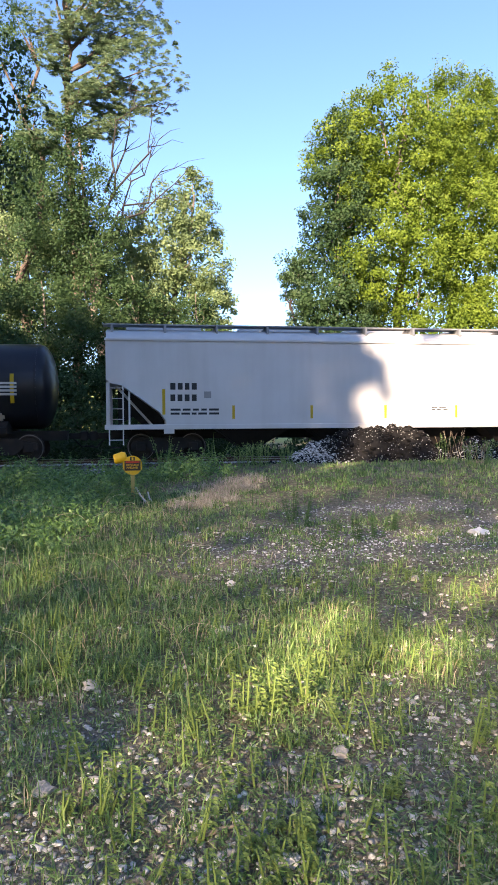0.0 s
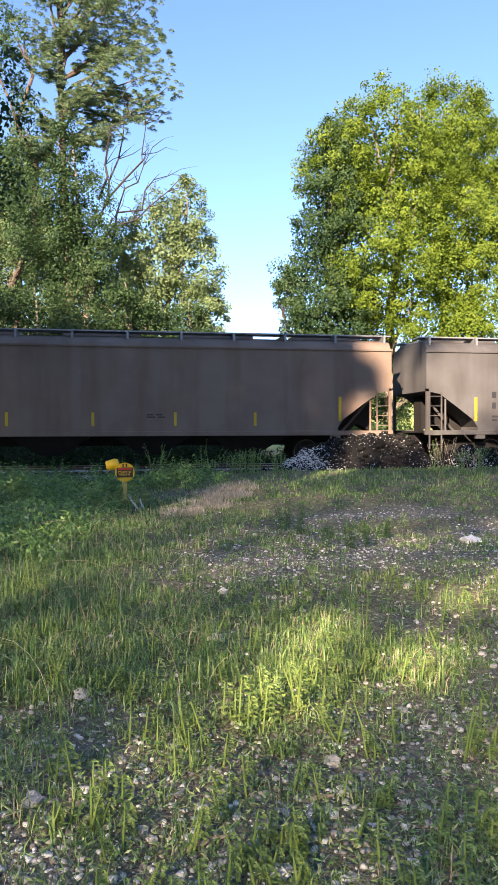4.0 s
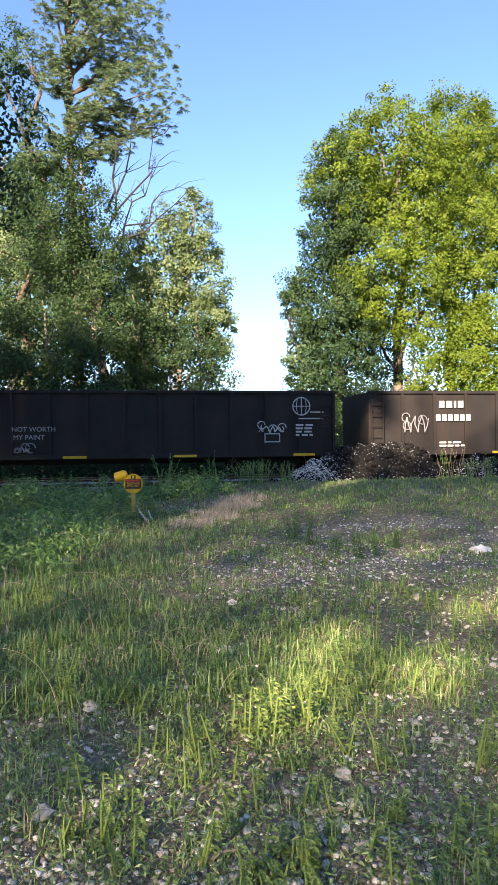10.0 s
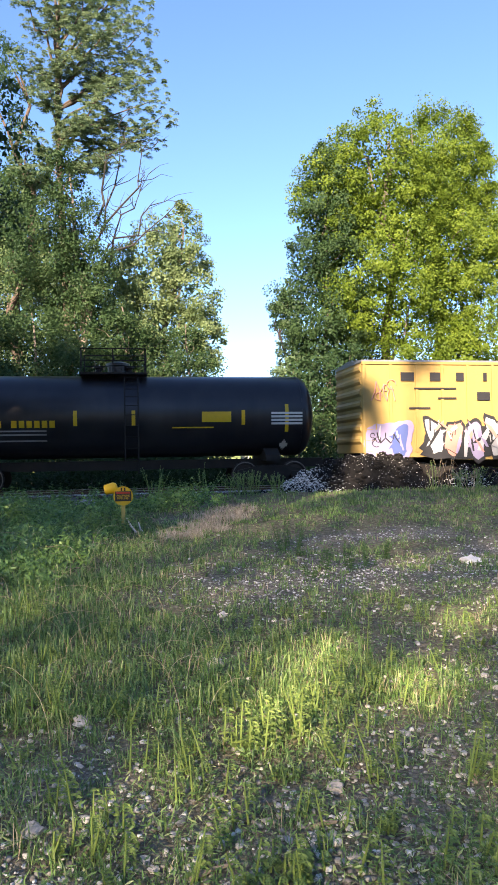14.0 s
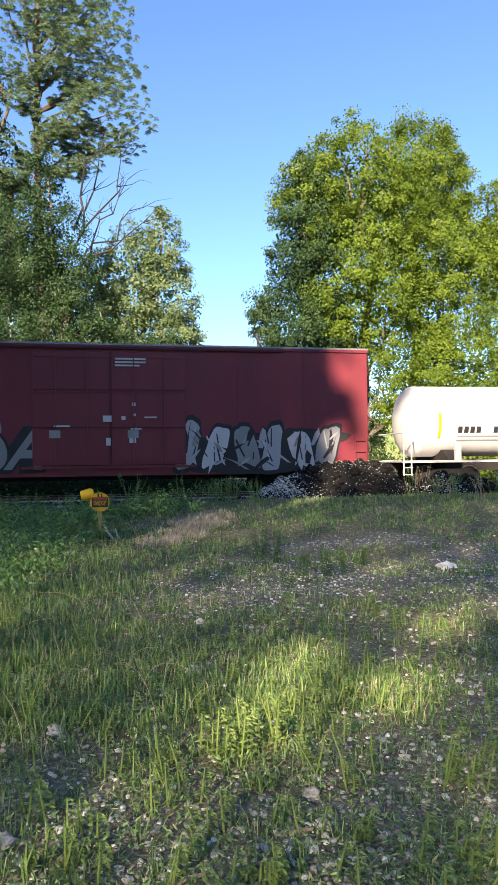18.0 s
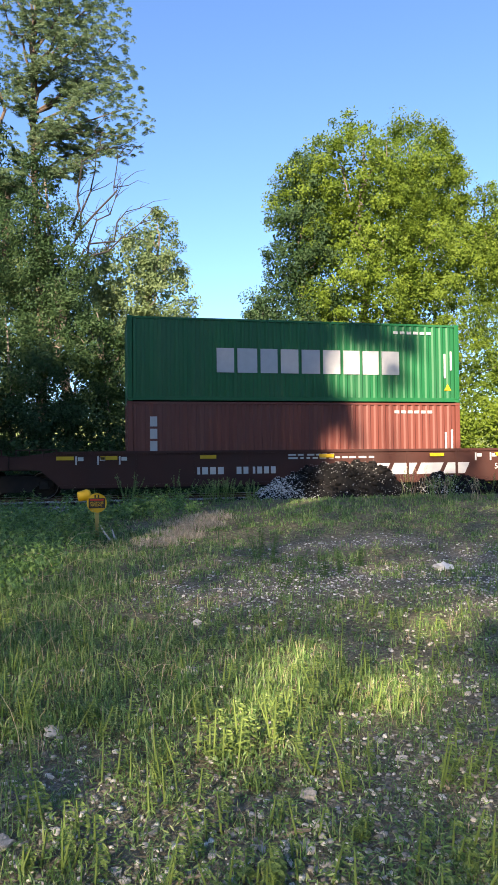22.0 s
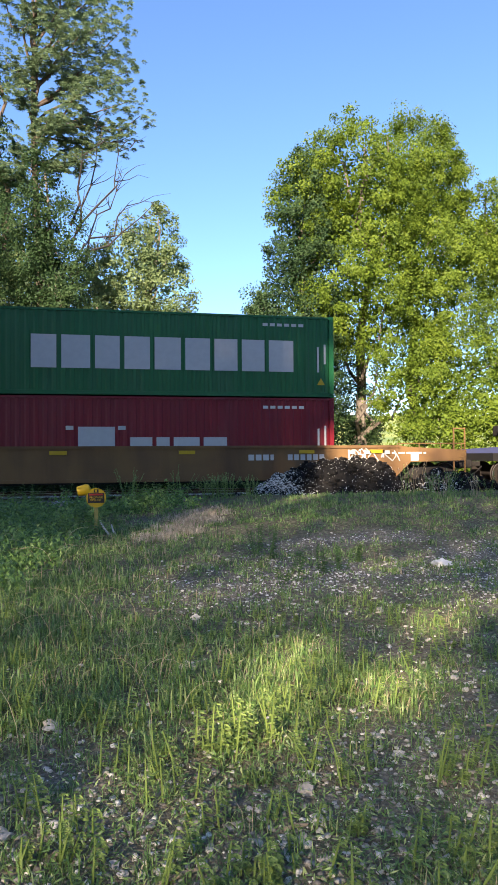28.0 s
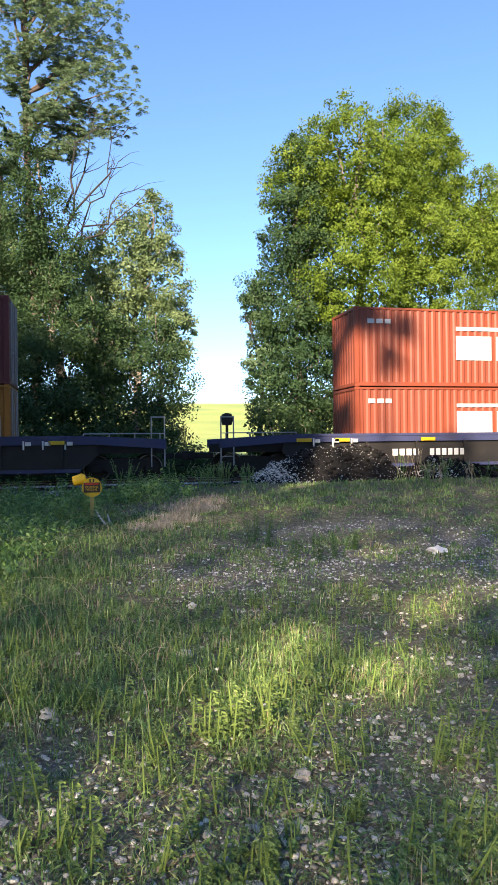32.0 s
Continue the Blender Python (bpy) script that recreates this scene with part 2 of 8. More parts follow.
def gravelly(x, y):
    """1 where the ground is bare gravel, 0 where grass covers it."""
    x, y = np.asarray(x, float), np.asarray(y, float)
    wob = 0.5 * np.sin(1.9 * x + 0.8 * y) + 0.5 * np.sin(2.6 * y - 1.3 * x + 1.0) + 0.35 * np.sin(5.1 * x + 4.0 * y)
    g = 0.85 * np.exp(-(((x - 2.4) / 1.5) ** 2 + ((y - 8.7) / 1.6) ** 2) * 0.8)
    g = np.maximum(g, 0.95 * np.exp(-(((x - 4.5) / 1.5) ** 2 + ((y - 12.0) / 0.65) ** 2) * 0.9))
    g = np.maximum(g, 0.85 * np.exp(-(((x - 5.6) / 1.5) ** 2 + ((y - 8.6) / 2.2) ** 2) * 0.8))
    near = smooth_step(-0.9, 1.6, x + 0.12 * wob) * (1 - smooth_step(2.6, 5.2, y - 0.9 * (x - 0.5)))
    g = np.maximum(g, 0.6 * near)
    g = np.maximum(g, 0.55 * np.exp(-(((x + 0.2) / 0.5) ** 2 + ((y - 3.4) / 0.8) ** 2)))
    g = np.maximum(g, 0.45 * np.exp(-(((x - 0.6) / 0.35) ** 2 + ((y - 5.3) / 0.4) ** 2)))
    g = np.maximum(g, 0.8 * np.exp(-(((x + 0.38) / 0.4) ** 2 + ((y - 3.5) / 0.55) ** 2)))
    g = np.maximum(g, 0.55 * (1 - smooth_step(2.4, 3.3, y)))
    for cx, cy, r in ((1.85, 4.3, 0.5), (1.4, 5.2, 0.6), (0.75, 3.7, 0.35), (3.0, 6.0, 0.45)):
        g = g * (1 - 0.75 * np.exp(-((x - cx) ** 2 + (y - cy) ** 2) / r ** 2))
    return np.clip(g + 0.22 * wob * (g > 0.12), 0, 1)


def steps(edges):
    """Grid lines from (limit, spacing) pairs."""
    out, at = [edges[0]], edges[0]
    for limit, gap in edges[1]:
        k = max(1, round((limit - at) / gap))
        out += [at + (limit - at) * (i + 1) / k for i in range(k)]
        at = limit
    return np.array(out)


gx = steps((-3000, [(-400, 260), (-60, 34), (-12, 4), (-4, 0.5), (9, 0.2), (20, 0.6), (70, 5), (400, 33), (3000, 260)]))
gy = steps((-1500, [(-200, 260), (-20, 18), (1.5, 2.2), (13, 0.2), (24, 0.4), (60, 3), (500, 18), (1500, 60), (4000, 400)]))
GX, GY = np.meshgrid(gx, gy, indexing="ij")
pts = np.stack([GX, GY, ground_z(GX, GY)], -1).reshape(-1, 3)
ny = len(gy)
idx = (np.arange(len(gx) - 1)[:, None] * ny + np.arange(ny - 1)[None]).ravel()
ground_mesh = bpy.data.meshes.new("ground")
ground_mesh.from_pydata(pts.tolist(), [], np.stack([idx, idx + ny, idx + ny + 1, idx + 1], 1).tolist())
ground_mesh.shade_smooth()


def ground_material():
    m = bpy.data.materials.new("gravelly_meadow_soil")
    m.use_nodes = True
    n, link = m.node_tree.nodes, m.node_tree.links.new
    b = n["Principled BSDF"]
    b.inputs["Roughness"].default_value = 0.95
    co = n.new("ShaderNodeTexCoord")

    def tex(kind, scale, detail=6):
        t = n.new(kind)
        t.inputs["Scale"].default_value = scale
        if kind == "ShaderNodeTexNoise":
            t.inputs["Detail"].default_value = detail
        link(co.outputs["Object"], t.inputs["Vector"])
        return t

    def ramp(sock, stops):
        r = n.new("ShaderNodeValToRGB")
        e = r.color_ramp.elements
        while len(e) < len(stops):
            e.new(0.5)
        for i, (p, c) in enumerate(stops):
            e[i].position, e[i].color = p, (*c, 1)
        link(sock, r.inputs[0])
        return r.outputs[0]

    def mix(fac, a, c):
        x = n.new("ShaderNodeMix")
        x.data_type = "RGBA"
        link(fac, x.inputs[0])
        link(a, x.inputs[6])
        link(c, x.inputs[7])
        return x.outputs[2]

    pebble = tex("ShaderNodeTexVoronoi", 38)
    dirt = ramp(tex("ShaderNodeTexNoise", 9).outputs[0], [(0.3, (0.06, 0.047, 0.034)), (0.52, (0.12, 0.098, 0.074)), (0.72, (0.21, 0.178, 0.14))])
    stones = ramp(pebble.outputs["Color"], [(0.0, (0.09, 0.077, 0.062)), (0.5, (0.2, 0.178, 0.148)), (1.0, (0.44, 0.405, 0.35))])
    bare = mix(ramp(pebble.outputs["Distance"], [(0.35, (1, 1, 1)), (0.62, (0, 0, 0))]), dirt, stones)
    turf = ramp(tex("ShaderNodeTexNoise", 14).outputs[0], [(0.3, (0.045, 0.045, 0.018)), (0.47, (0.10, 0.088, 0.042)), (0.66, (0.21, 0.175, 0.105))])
    att = n.new("ShaderNodeAttribute")
    att.attribute_name = "bare"
    near = mix(att.outputs["Fac"], turf, bare)
    field = ramp(tex("ShaderNodeTexNoise", 0.02).outputs[0], [(0.35, (0.17, 0.24, 0.05)), (0.55, (0.27, 0.31, 0.07)), (0.7, (0.12, 0.20, 0.05))])
    att2 = n.new("ShaderNodeAttribute")
    att2.attribute_name = "field"
    link(mix(att2.outputs["Fac"], near, field), b.inputs["Base Color"])
    bp = n.new("ShaderNodeBump")
    bp.inputs["Strength"].default_value, bp.inputs["Distance"].default_value = 1.0, 0.05
    link(tex("ShaderNodeTexNoise", 34, 8).outputs[0], bp.inputs["Height"])
    link(bp.outputs[0], b.inputs["Normal"])
    return m


for key, values in (("bare", gravelly(pts[:, 0], pts[:, 1])), ("field", smooth_step(48, 62, pts[:, 1]))):
    ground_mesh.attributes.new(key, "FLOAT", "POINT").data.foreach_set("value", np.ascontiguousarray(values, np.float32))
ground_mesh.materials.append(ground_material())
ground = tagged(new("ground", ground_mesh), "trampled gravelly clearing overgrown with patchy grass, fields beyond", "ground", kind="structure")

STEEL_DARK = surface("rusty_rail_steel", (0.12, 0.075, 0.05), 0.75, 0.3, other=(0.05, 0.035, 0.03), scale=8)
STEEL_BRIGHT = surface("worn_rail_head", (0.45, 0.43, 0.41), 0.3, 1.0, scale=3)
TIE = surface("creosoted_timber", (0.10, 0.075, 0.055), 0.95, other=(0.045, 0.035, 0.03), scale=6, random=0.3, bump=0.5)
BALLAST = surface("ballast_bed", (0.24, 0.235, 0.225), 0.95, other=(0.09, 0.088, 0.085), scale=26, amount=1.0, stain=(0.07, 0.06, 0.05), bump=1.0, bump_scale=30)
STONE = surface("limestone_chip", (0.50, 0.455, 0.39), 0.9, other=(0.33, 0.29, 0.24), scale=12, random=0.35, bump=0.4, bump_scale=60)

bed = Shape().along_x([(-2.6, -0.45), (-1.75, -0.22), (1.75, -0.22), (2.6, -0.45), (2.6, -0.6), (-2.6, -0.6)], -400, 700)
tagged(part("ballast_bed", bed, BALLAST, None, "grey crushed-stone ballast bed under the rails", at=(0, TRACK_Y, RAIL_Z)), category="ballast", kind="structure")
for side in (-1, 1):
    y = side * 0.7525
    rail = Shape().along_x([(y - 0.07, -0.17), (y + 0.07, -0.17), (y + 0.02, -0.14), (y + 0.012, -0.045), (y + 0.035, -0.03), (y + 0.035, -0.006),
                            (y - 0.035, -0.006), (y - 0.035, -0.03), (y - 0.012, -0.045), (y - 0.02, -0.14)], -400, 700)
    ob = tagged(part("rail", rail, STEEL_DARK, None, "rust-brown steel rail spiked to wooden ties", at=(0, TRACK_Y, RAIL_Z)), category="rail", group="rails of the track", kind="structure")
    part("rail_head", Shape().box(-400, 700, y - 0.033, y + 0.033, -0.006, 0.0), STEEL_BRIGHT, ob, "bright worn running surface")
tie_mesh = Shape().box(-0.115, 0.115, -1.3, 1.3, -0.34, -0.17, 0.012).mesh("tie")
ties = empty("tie_row", Matrix.Translation((0, TRACK_Y, RAIL_Z)), "row of weathered creosoted wooden railway ties", "railway ties", kind="structure")
for i in range(-40, 110):
    part("tie", tie_mesh, TIE, ties, at=pose(i * 0.53, 0.02 * math.sin(i * 7.1), 0, 0, 0, 0.8 * math.sin(i * 3.3)))
# ---- trees ----
rng = np.random.default_rng(7)


def quads(name, centers, normals, spin, length, width, material, fold=0.0, tone=None):
    """Many small leaves in one mesh: a kite of two triangles each."""
    nrm = normals / np.linalg.norm(normals, axis=1, keepdims=True)
    ref = np.where(np.abs(nrm[:, 2:3]) < 0.9, np.array([[0, 0, 1.0]]), np.array([[1.0, 0, 0]]))
    a = np.cross(nrm, ref)
    a /= np.linalg.norm(a, axis=1, keepdims=True)
    b = np.cross(nrm, a)
    u = np.cos(spin)[:, None] * a + np.sin(spin)[:, None] * b
    w = np.cross(nrm, u)
    L, W = length[:, None] * 0.5, width[:, None] * 0.5
    sag = nrm * (fold * length)[:, None] if fold else 0
    v = np.stack([centers - u * L, centers + w * W + sag, centers + u * L, centers - w * W + sag], 1).reshape(-1, 3)
    f = np.arange(len(v)).reshape(-1, 4)
    me = bpy.data.meshes.new(name)
    me.vertices.add(len(v))
    me.vertices.foreach_set("co", np.ascontiguousarray(v, np.float32).ravel())
    me.loops.add(f.size)
    me.loops.foreach_set("vertex_index", f.ravel().astype(np.int32))
    me.polygons.add(len(f))
    me.polygons.foreach_set("loop_start", (np.arange(len(f)) * 4).astype(np.int32))
    me.update(calc_edges=True)
    me.materials.append(material)
    if tone is not None:
        me.attributes.new("tone", "FLOAT", "POINT").data.foreach_set("value", np.repeat(tone, 4).astype(np.float32))
    return me


def clumps_in(blobs, per_m3, shell=0.55):
    """Clump centres on rounded lobes that bulge from ellipsoids (x, y, z, rx, ry, rz), and the way each faces."""
    out, ways = [], []
    for x, y, z, a, b, c in blobs:
        k = max(6, int(per_m3 * 4.19 * a * b * c))
        r0 = float(np.clip(0.36 * min(a, c), 0.55, 1.4))
        m = max(4, int(1.5 * (a * b + b * c + a * c) / 3 * 4 / r0 ** 2))
        lobe = rng.normal(size=(m, 3))
        lobe /= np.linalg.norm(lobe, axis=1, keepdims=True)
        at = np.array([x, y, z]) + lobe * (np.array([a, b, c]) - 0.6 * r0) * (0.86 + 0.2 * rng.random((m, 1)))
        rad = r0 * (0.7 + 0.6 * rng.random(m))
        i = rng.integers(m, size=k)
        d = rng.normal(size=(k, 3)) + 1.1 * lobe[i] + np.array([0, 0, 0.3])
        d *= (rad[i] * (shell + (1 - shell) * rng.random(k)) / np.linalg.norm(d, axis=1))[:, None]
        out.append(at[i] + d)
        ways.append(d / rad[i][:, None] + 0.5 * lobe[i])
    return np.concatenate(out), np.concatenate(ways)


def leaves_on(clumps, per, radius, size, flat=0.6, ways=None):
    """Leaves scattered round clump centres, mostly facing outwards: centres, normals, spins and sizes."""
    n = len(clumps) * per
    d = rng.normal(size=(n, 3))
    d *= (1.5 * rng.random(n) ** 0.45 / np.linalg.norm(d, axis=1))[:, None] * np.array([1, 1, flat])
    c = np.repeat(clumps, per, 0) + d * np.repeat(radius * (0.6 + 0.8 * rng.random(len(clumps))), per)[:, None] * 0.55
    nrm = rng.normal(size=(n, 3)) + (np.array([-0.35, -0.6, 0.8]) if ways is None else np.repeat(1.3 * ways, per, 0) + np.array([0, 0, 0.35]))
    s = size * (0.6 + 0.8 * rng.random(n))
    return c, nrm, rng.random(n) * 6.283, s, np.repeat(rng.random(len(clumps)), per)


def bent(p, q, k=5, sag=0.08):
    """A crooked line from p to q."""
    p, q = np.array(p, float), np.array(q, float)
    t = np.linspace(0, 1, k)[:, None]
    side = rng.normal(size=(k, 3)) * np.linalg.norm(q - p) * sag
    side[0] = side[-1] = 0
    return (p + (q - p) * t + side + np.array([0, 0, 1]) * np.sin(t * math.pi) * np.linalg.norm(q - p) * 0.06).tolist()


def broadleaf(name, base, height, girth, blobs, leaf, bark, label, per_m3=1.0, per=25, radius=0.62, size=0.15, gaps=(), group="", limbs=14, shell=0.55, many=3.6, core=20.0, thin=None):
    """A tree: tapered trunk, limbs into the crown and clumps of leaves. gaps: lines (point, radius) along the sun's way kept free of leaves."""
    tree = empty(name, Matrix.Translation((0, 0, 0)), label, "tree", group)
    x, y = base
    z0 = float(ground_z(x, y)) - 0.15
    top = (blobs[0][0], blobs[0][1], z0 + height)
    spine = bent((x, y, z0), top, 9, 0.018)
    tree.matrix_basis = Matrix.Translation((x, y, z0))
    off = np.array([x, y, z0])
    loc = lambda pts: [tuple(np.array(p) - off) for p in pts]
    wood = Shape().tube(loc(spine), [girth * (1 - 0.1 * i) * (1.35 if i == 0 else 1) for i in range(9)], 9)
    part("trunk", wood, bark, tree, smooth=True)
    c, ways = clumps_in(blobs, per_m3, shell)
    for p in c[rng.choice(len(c), min(limbs, len(c)), replace=False)]:
        i = int(np.clip((p[2] - z0) / height * 8 - 1.5, 1, 7))
        s = np.array(spine[i])
        part("limb", Shape().tube(loc(bent(s, s + (p - s) * 0.92, 6, 0.05)), [girth * 0.32 * (1 - 0.17 * j) for j in range(6)], 5), bark, tree)
    pos, nrm, spin, s, tone = leaves_on(c, int(per * many), radius, size, 0.9, ways)
    # inner fill leaves take only the darkest tones: the crown's inner shade, in colour
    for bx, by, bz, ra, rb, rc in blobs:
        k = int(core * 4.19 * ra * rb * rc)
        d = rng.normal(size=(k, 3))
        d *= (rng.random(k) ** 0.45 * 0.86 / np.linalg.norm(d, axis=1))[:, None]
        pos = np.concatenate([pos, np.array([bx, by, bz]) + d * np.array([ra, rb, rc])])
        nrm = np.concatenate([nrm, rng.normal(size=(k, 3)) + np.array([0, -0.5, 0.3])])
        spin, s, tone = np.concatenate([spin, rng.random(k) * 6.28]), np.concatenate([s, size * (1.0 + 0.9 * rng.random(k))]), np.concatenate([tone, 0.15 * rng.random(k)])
    keep = pos[:, 2] > z0 + 0.15
    if thin:
        # below the top the crown is an even mass of smaller leaves: (lowest, highest, leaves, leaf size, shift) of each layer
        high = pos[:, 2] > thin[-1][1]
        cs, sn = math.cos(SUN_AZ), math.sin(SUN_AZ)
        pos, nrm, spin, tone, s = pos[high], nrm[high], spin[high], tone[high], s[high]
        for lo, hi, k, big, aside in thin:
            z = lo + (hi - lo) * rng.random(k)
            wide, deep = aside + 3.0 * rng.random(k) - 1.5 + 0.25 * np.sin(1.7 * z + x) + 0.12 * rng.normal(size=k), 4.4 * rng.random(k) - 2.2
            pos = np.concatenate([pos, np.stack([x + wide * cs + deep * sn, y - wide * sn + deep * cs, z], 1)])
            nrm, spin, tone = np.concatenate([nrm, rng.normal(size=(k, 3))]), np.concatenate([spin, rng.random(k) * 6.28]), np.concatenate([tone, rng.random(k)])
            s = np.concatenate([s, big * (0.7 + 0.6 * rng.random(k))])
        keep = np.ones(len(pos), bool)
    way = np.array(SUN_WAY)
    for q, r in gaps:
        d = pos - np.array(q)
        keep &= np.linalg.norm(d - (d @ way)[:, None] * way, axis=1) > r
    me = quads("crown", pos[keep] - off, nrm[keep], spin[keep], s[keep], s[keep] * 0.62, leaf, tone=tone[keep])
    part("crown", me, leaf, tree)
    return tree


# spots of sun that reach the clearing through gaps in the crowns behind
SPOTS = [((1.36, 5.12, 0.12), 0.16), ((1.0, 4.25, 0.1), 0.1), ((0.72, 3.7, 0.22), 0.13), ((1.82, 4.3, 0.1), 0.15), ((3.0, 5.95, 0.1), 0.14), ((3.8, 6.4, 0.1), 0.16)]
WIDE = [(p, r + 0.09) for p, r in SPOTS]
RIGHT = "trees along the far side of the track"
broadleaf("oak_tree", (17.3, 44.5), 22, 0.42, [(17, 43, 18.8, 4.8, 3.6, 4.6), (16.4, 43.5, 23.6, 1.05, 1.0, 0.95), (14.4, 43, 21.4, 1.3, 1.4, 1.1), (11.9, 43, 19.9, 1.1, 1.2, 1.0), (10.9, 42.6, 17.2, 0.9, 1.1, 1.3), (16.5, 41, 12.5, 5, 3.5, 5), (18.6, 39.5, 6.0, 3.0, 3, 3.4), (13.6, 43, 18, 2.6, 2.6, 3.2)],
          LEAF_OAK, BARK_GREY, "tall sunlit broadleaf tree in bright green spring leaf", group=RIGHT)
broadleaf("oak_tree", (21.5, 44.5), 23, 0.4, [(20.8, 44, 20, 3.6, 3.4, 4.4), (20.3, 44, 24.3, 1.1, 1.1, 1.0), (18.6, 43.6, 22.9, 1.1, 1.1, 0.9), (22.7, 44, 23.3, 0.9, 1.0, 0.9), (23.6, 45, 20, 2.1, 2.5, 3.6), (22, 42, 13, 4.3, 3.4, 5), (22.6, 39.5, 6.2, 4.2, 3, 4.4)],
          LEAF_OAK, BARK_GREY, "tall sunlit broadleaf tree in bright green spring leaf", group=RIGHT)
broadleaf("oak_tree", (12.5, 43), 19, 0.3, [(12.6, 42.5, 16.5, 2.3, 2.6, 4.4), (12.2, 42, 11, 3.2, 3, 4.5), (11.4, 40, 5.8, 2.7, 2.4, 3.8), (15.2, 44.2, 9.0, 2.6, 1.6, 3.4)],
          LEAF_IVY_SHADED, BARK_GREY, "broadleaf tree at the wood's edge, its shade put into the leaf colour", group=RIGHT, core=26)
broadleaf("oak_tree", (29.5, 44), 20, 0.34, [(26.4, 44, 17.2, 2.6, 2.6, 3.4), (29, 44, 15, 3.8, 3.4, 4.5), (29.5, 43, 9, 4.2, 3.4, 5), (34, 44, 12, 3.5, 3, 6)],
          LEAF_OAK, BARK_GREY, "tall sunlit broadleaf tree in bright green spring leaf", group=RIGHT)
broadleaf("pine_tree", (14.6, 62), 15.5, 0.25, [(14.4, 62, 14.6, 1.5, 2, 2.4), (15, 62, 9, 2, 2, 4)], NEEDLE, BARK, "distant pale pine beside the field", per_m3=1.5, per=18, size=0.22)
LEFT = "trees along the far side of the track"
broadleaf("cottonwood_tree", (2.2, 44.5), 16, 0.26, [(3.0, 44, 14.8, 1.7, 1.8, 2.8), (1.3, 43.6, 12.8, 1.9, 1.8, 3.0), (4.0, 43.8, 11.8, 1.7, 1.6, 2.8), (-0.4, 43.8, 11.4, 1.4, 1.5, 2.2), (4.6, 43.6, 8.8, 1.4, 1.4, 2.0), (0.6, 44, 9.6, 1.7, 1.7, 2.6), (2.8, 43.6, 8.6, 2.0, 1.7, 2.6),
           (5.3, 43.8, 9.2, 0.8, 0.8, 0.7), (5.5, 43.6, 7.4, 0.9, 0.8, 0.7), (4.4, 43.5, 6.4, 1.2, 1.2, 1.4)],
          LEAF_PALE, BARK_GREY, "slender pale-leaved tree with hazy sunlit crown", per_m3=1.5, per=24, radius=0.62, size=0.17, group=LEFT, limbs=20, many=4.2)


def pine(base, height, girth, branches, label):
    """A pine: bare straight trunk, crooked branches (start height, end x, y, z, clump radius) with tufts of needles."""
    x, y = base
    tree = empty("pine_tree", Matrix.Translation((x, y, 0)), label, "tree", LEFT)
    off = np.array([x, y, 0])
    spine = [(0.25 * math.sin(z * 0.21), 0.1 * math.sin(z * 0.3), z) for z in np.linspace(-0.2, height, 14)]
    part("trunk", Shape().tube(spine, [girth * (1 - 0.062 * i) for i in range(14)], 10), BARK, tree, "scaly reddish-brown trunk", smooth=True)
    tufts = []
    for z, ex, ey, ez, r in branches:
        q = np.array([ex, ey, ez]) - off
        line = bent((0.25 * math.sin(z * 0.21), 0.1 * math.sin(z * 0.3), z), q, 6, 0.05)
        part("branch", Shape().tube(line, [0.09 * (1 - 0.16 * j) for j in range(6)], 5), BARK, tree)
        for k, p in enumerate(line[2:]):
            tufts.append(np.array(p) + np.clip(rng.normal(size=(int(16 + 9 * r), 3)), -1.4, 1.4) * r * np.array([0.56, 0.56, 0.34]) * (0.5 + 0.17 * k))
    c = np.concatenate(tufts)
    n = len(c) * 42
    d = rng.normal(size=(n, 3))
    d /= np.linalg.norm(d, axis=1, keepdims=True)
    d[:, 2] = np.abs(d[:, 2]) * 1.1 - 0.15
    pos = np.repeat(c, 42, 0) + d * 0.13
    me = quads("needles", pos, np.cross(d, rng.normal(size=(n, 3))), np.zeros(n), 0.22 + 0.1 * rng.random(n), np.full(n, 0.026), NEEDLE, tone=np.repeat(rng.random(len(c)), 42))
    part("needles", me, NEEDLE, tree, "long tufted green needles")
    return tree


pine((-3.7, 42), 31, 0.34, [(19, 2.2, 41, 21.6, 1.0), (18.5, 1.4, 42, 20.4, 1.2), (21, 1.5, 41.5, 24.4, 1.2), (22, 0.9, 41, 23.6, 1.2), (23, 1.0, 42, 27.0, 1.2), (20, -0.4, 40, 22.4, 1.2),
      (24, 0.6, 41, 27.5, 1.3), (25, -1.6, 40, 28.5, 1.3), (22, -2.2, 39, 25.5, 1.2), (24, -5.5, 40, 27.5, 1.3), (26, 0.6, 42, 30, 1.2), (27, -2.5, 41, 31.5, 1.4), (26, -5.5, 43, 30.5, 1.3), (20.5, -1.6, 40.5, 20.6, 1.0), (21, 0.6, 43, 21.4, 1.0), (19.5, 1.6, 41, 22.4, 1.1), (22, 1.1, 42, 25.6, 1.2), (21, -0.6, 41, 24.2, 1.2), (23, -0.2, 40, 26, 1.3), (25, 0.2, 42, 29, 1.3), (23, -3.2, 40, 24.0, 1.2), (22, -5.4, 41, 24.2, 1.2),
      (21, -4.6, 40.5, 22.0, 1.1), (28, -4.2, 42, 32.5, 1.3), (25, -3.6, 40, 28, 1.3), (26, -0.8, 41, 31, 1.3), (20, 0.2, 41.5, 19.8, 1.0), (16.5, -5.6, 40, 17.6, 1.0), (17, -2.0, 40.5, 18.6, 1.0), (18, -0.8, 41, 18.8, 0.9), (17.5, -4.8, 41, 19.6, 1.0), (19, -3.0, 40, 20.4, 1.1)],
     "tall loblolly pine with tufted crown and bare lower trunk")


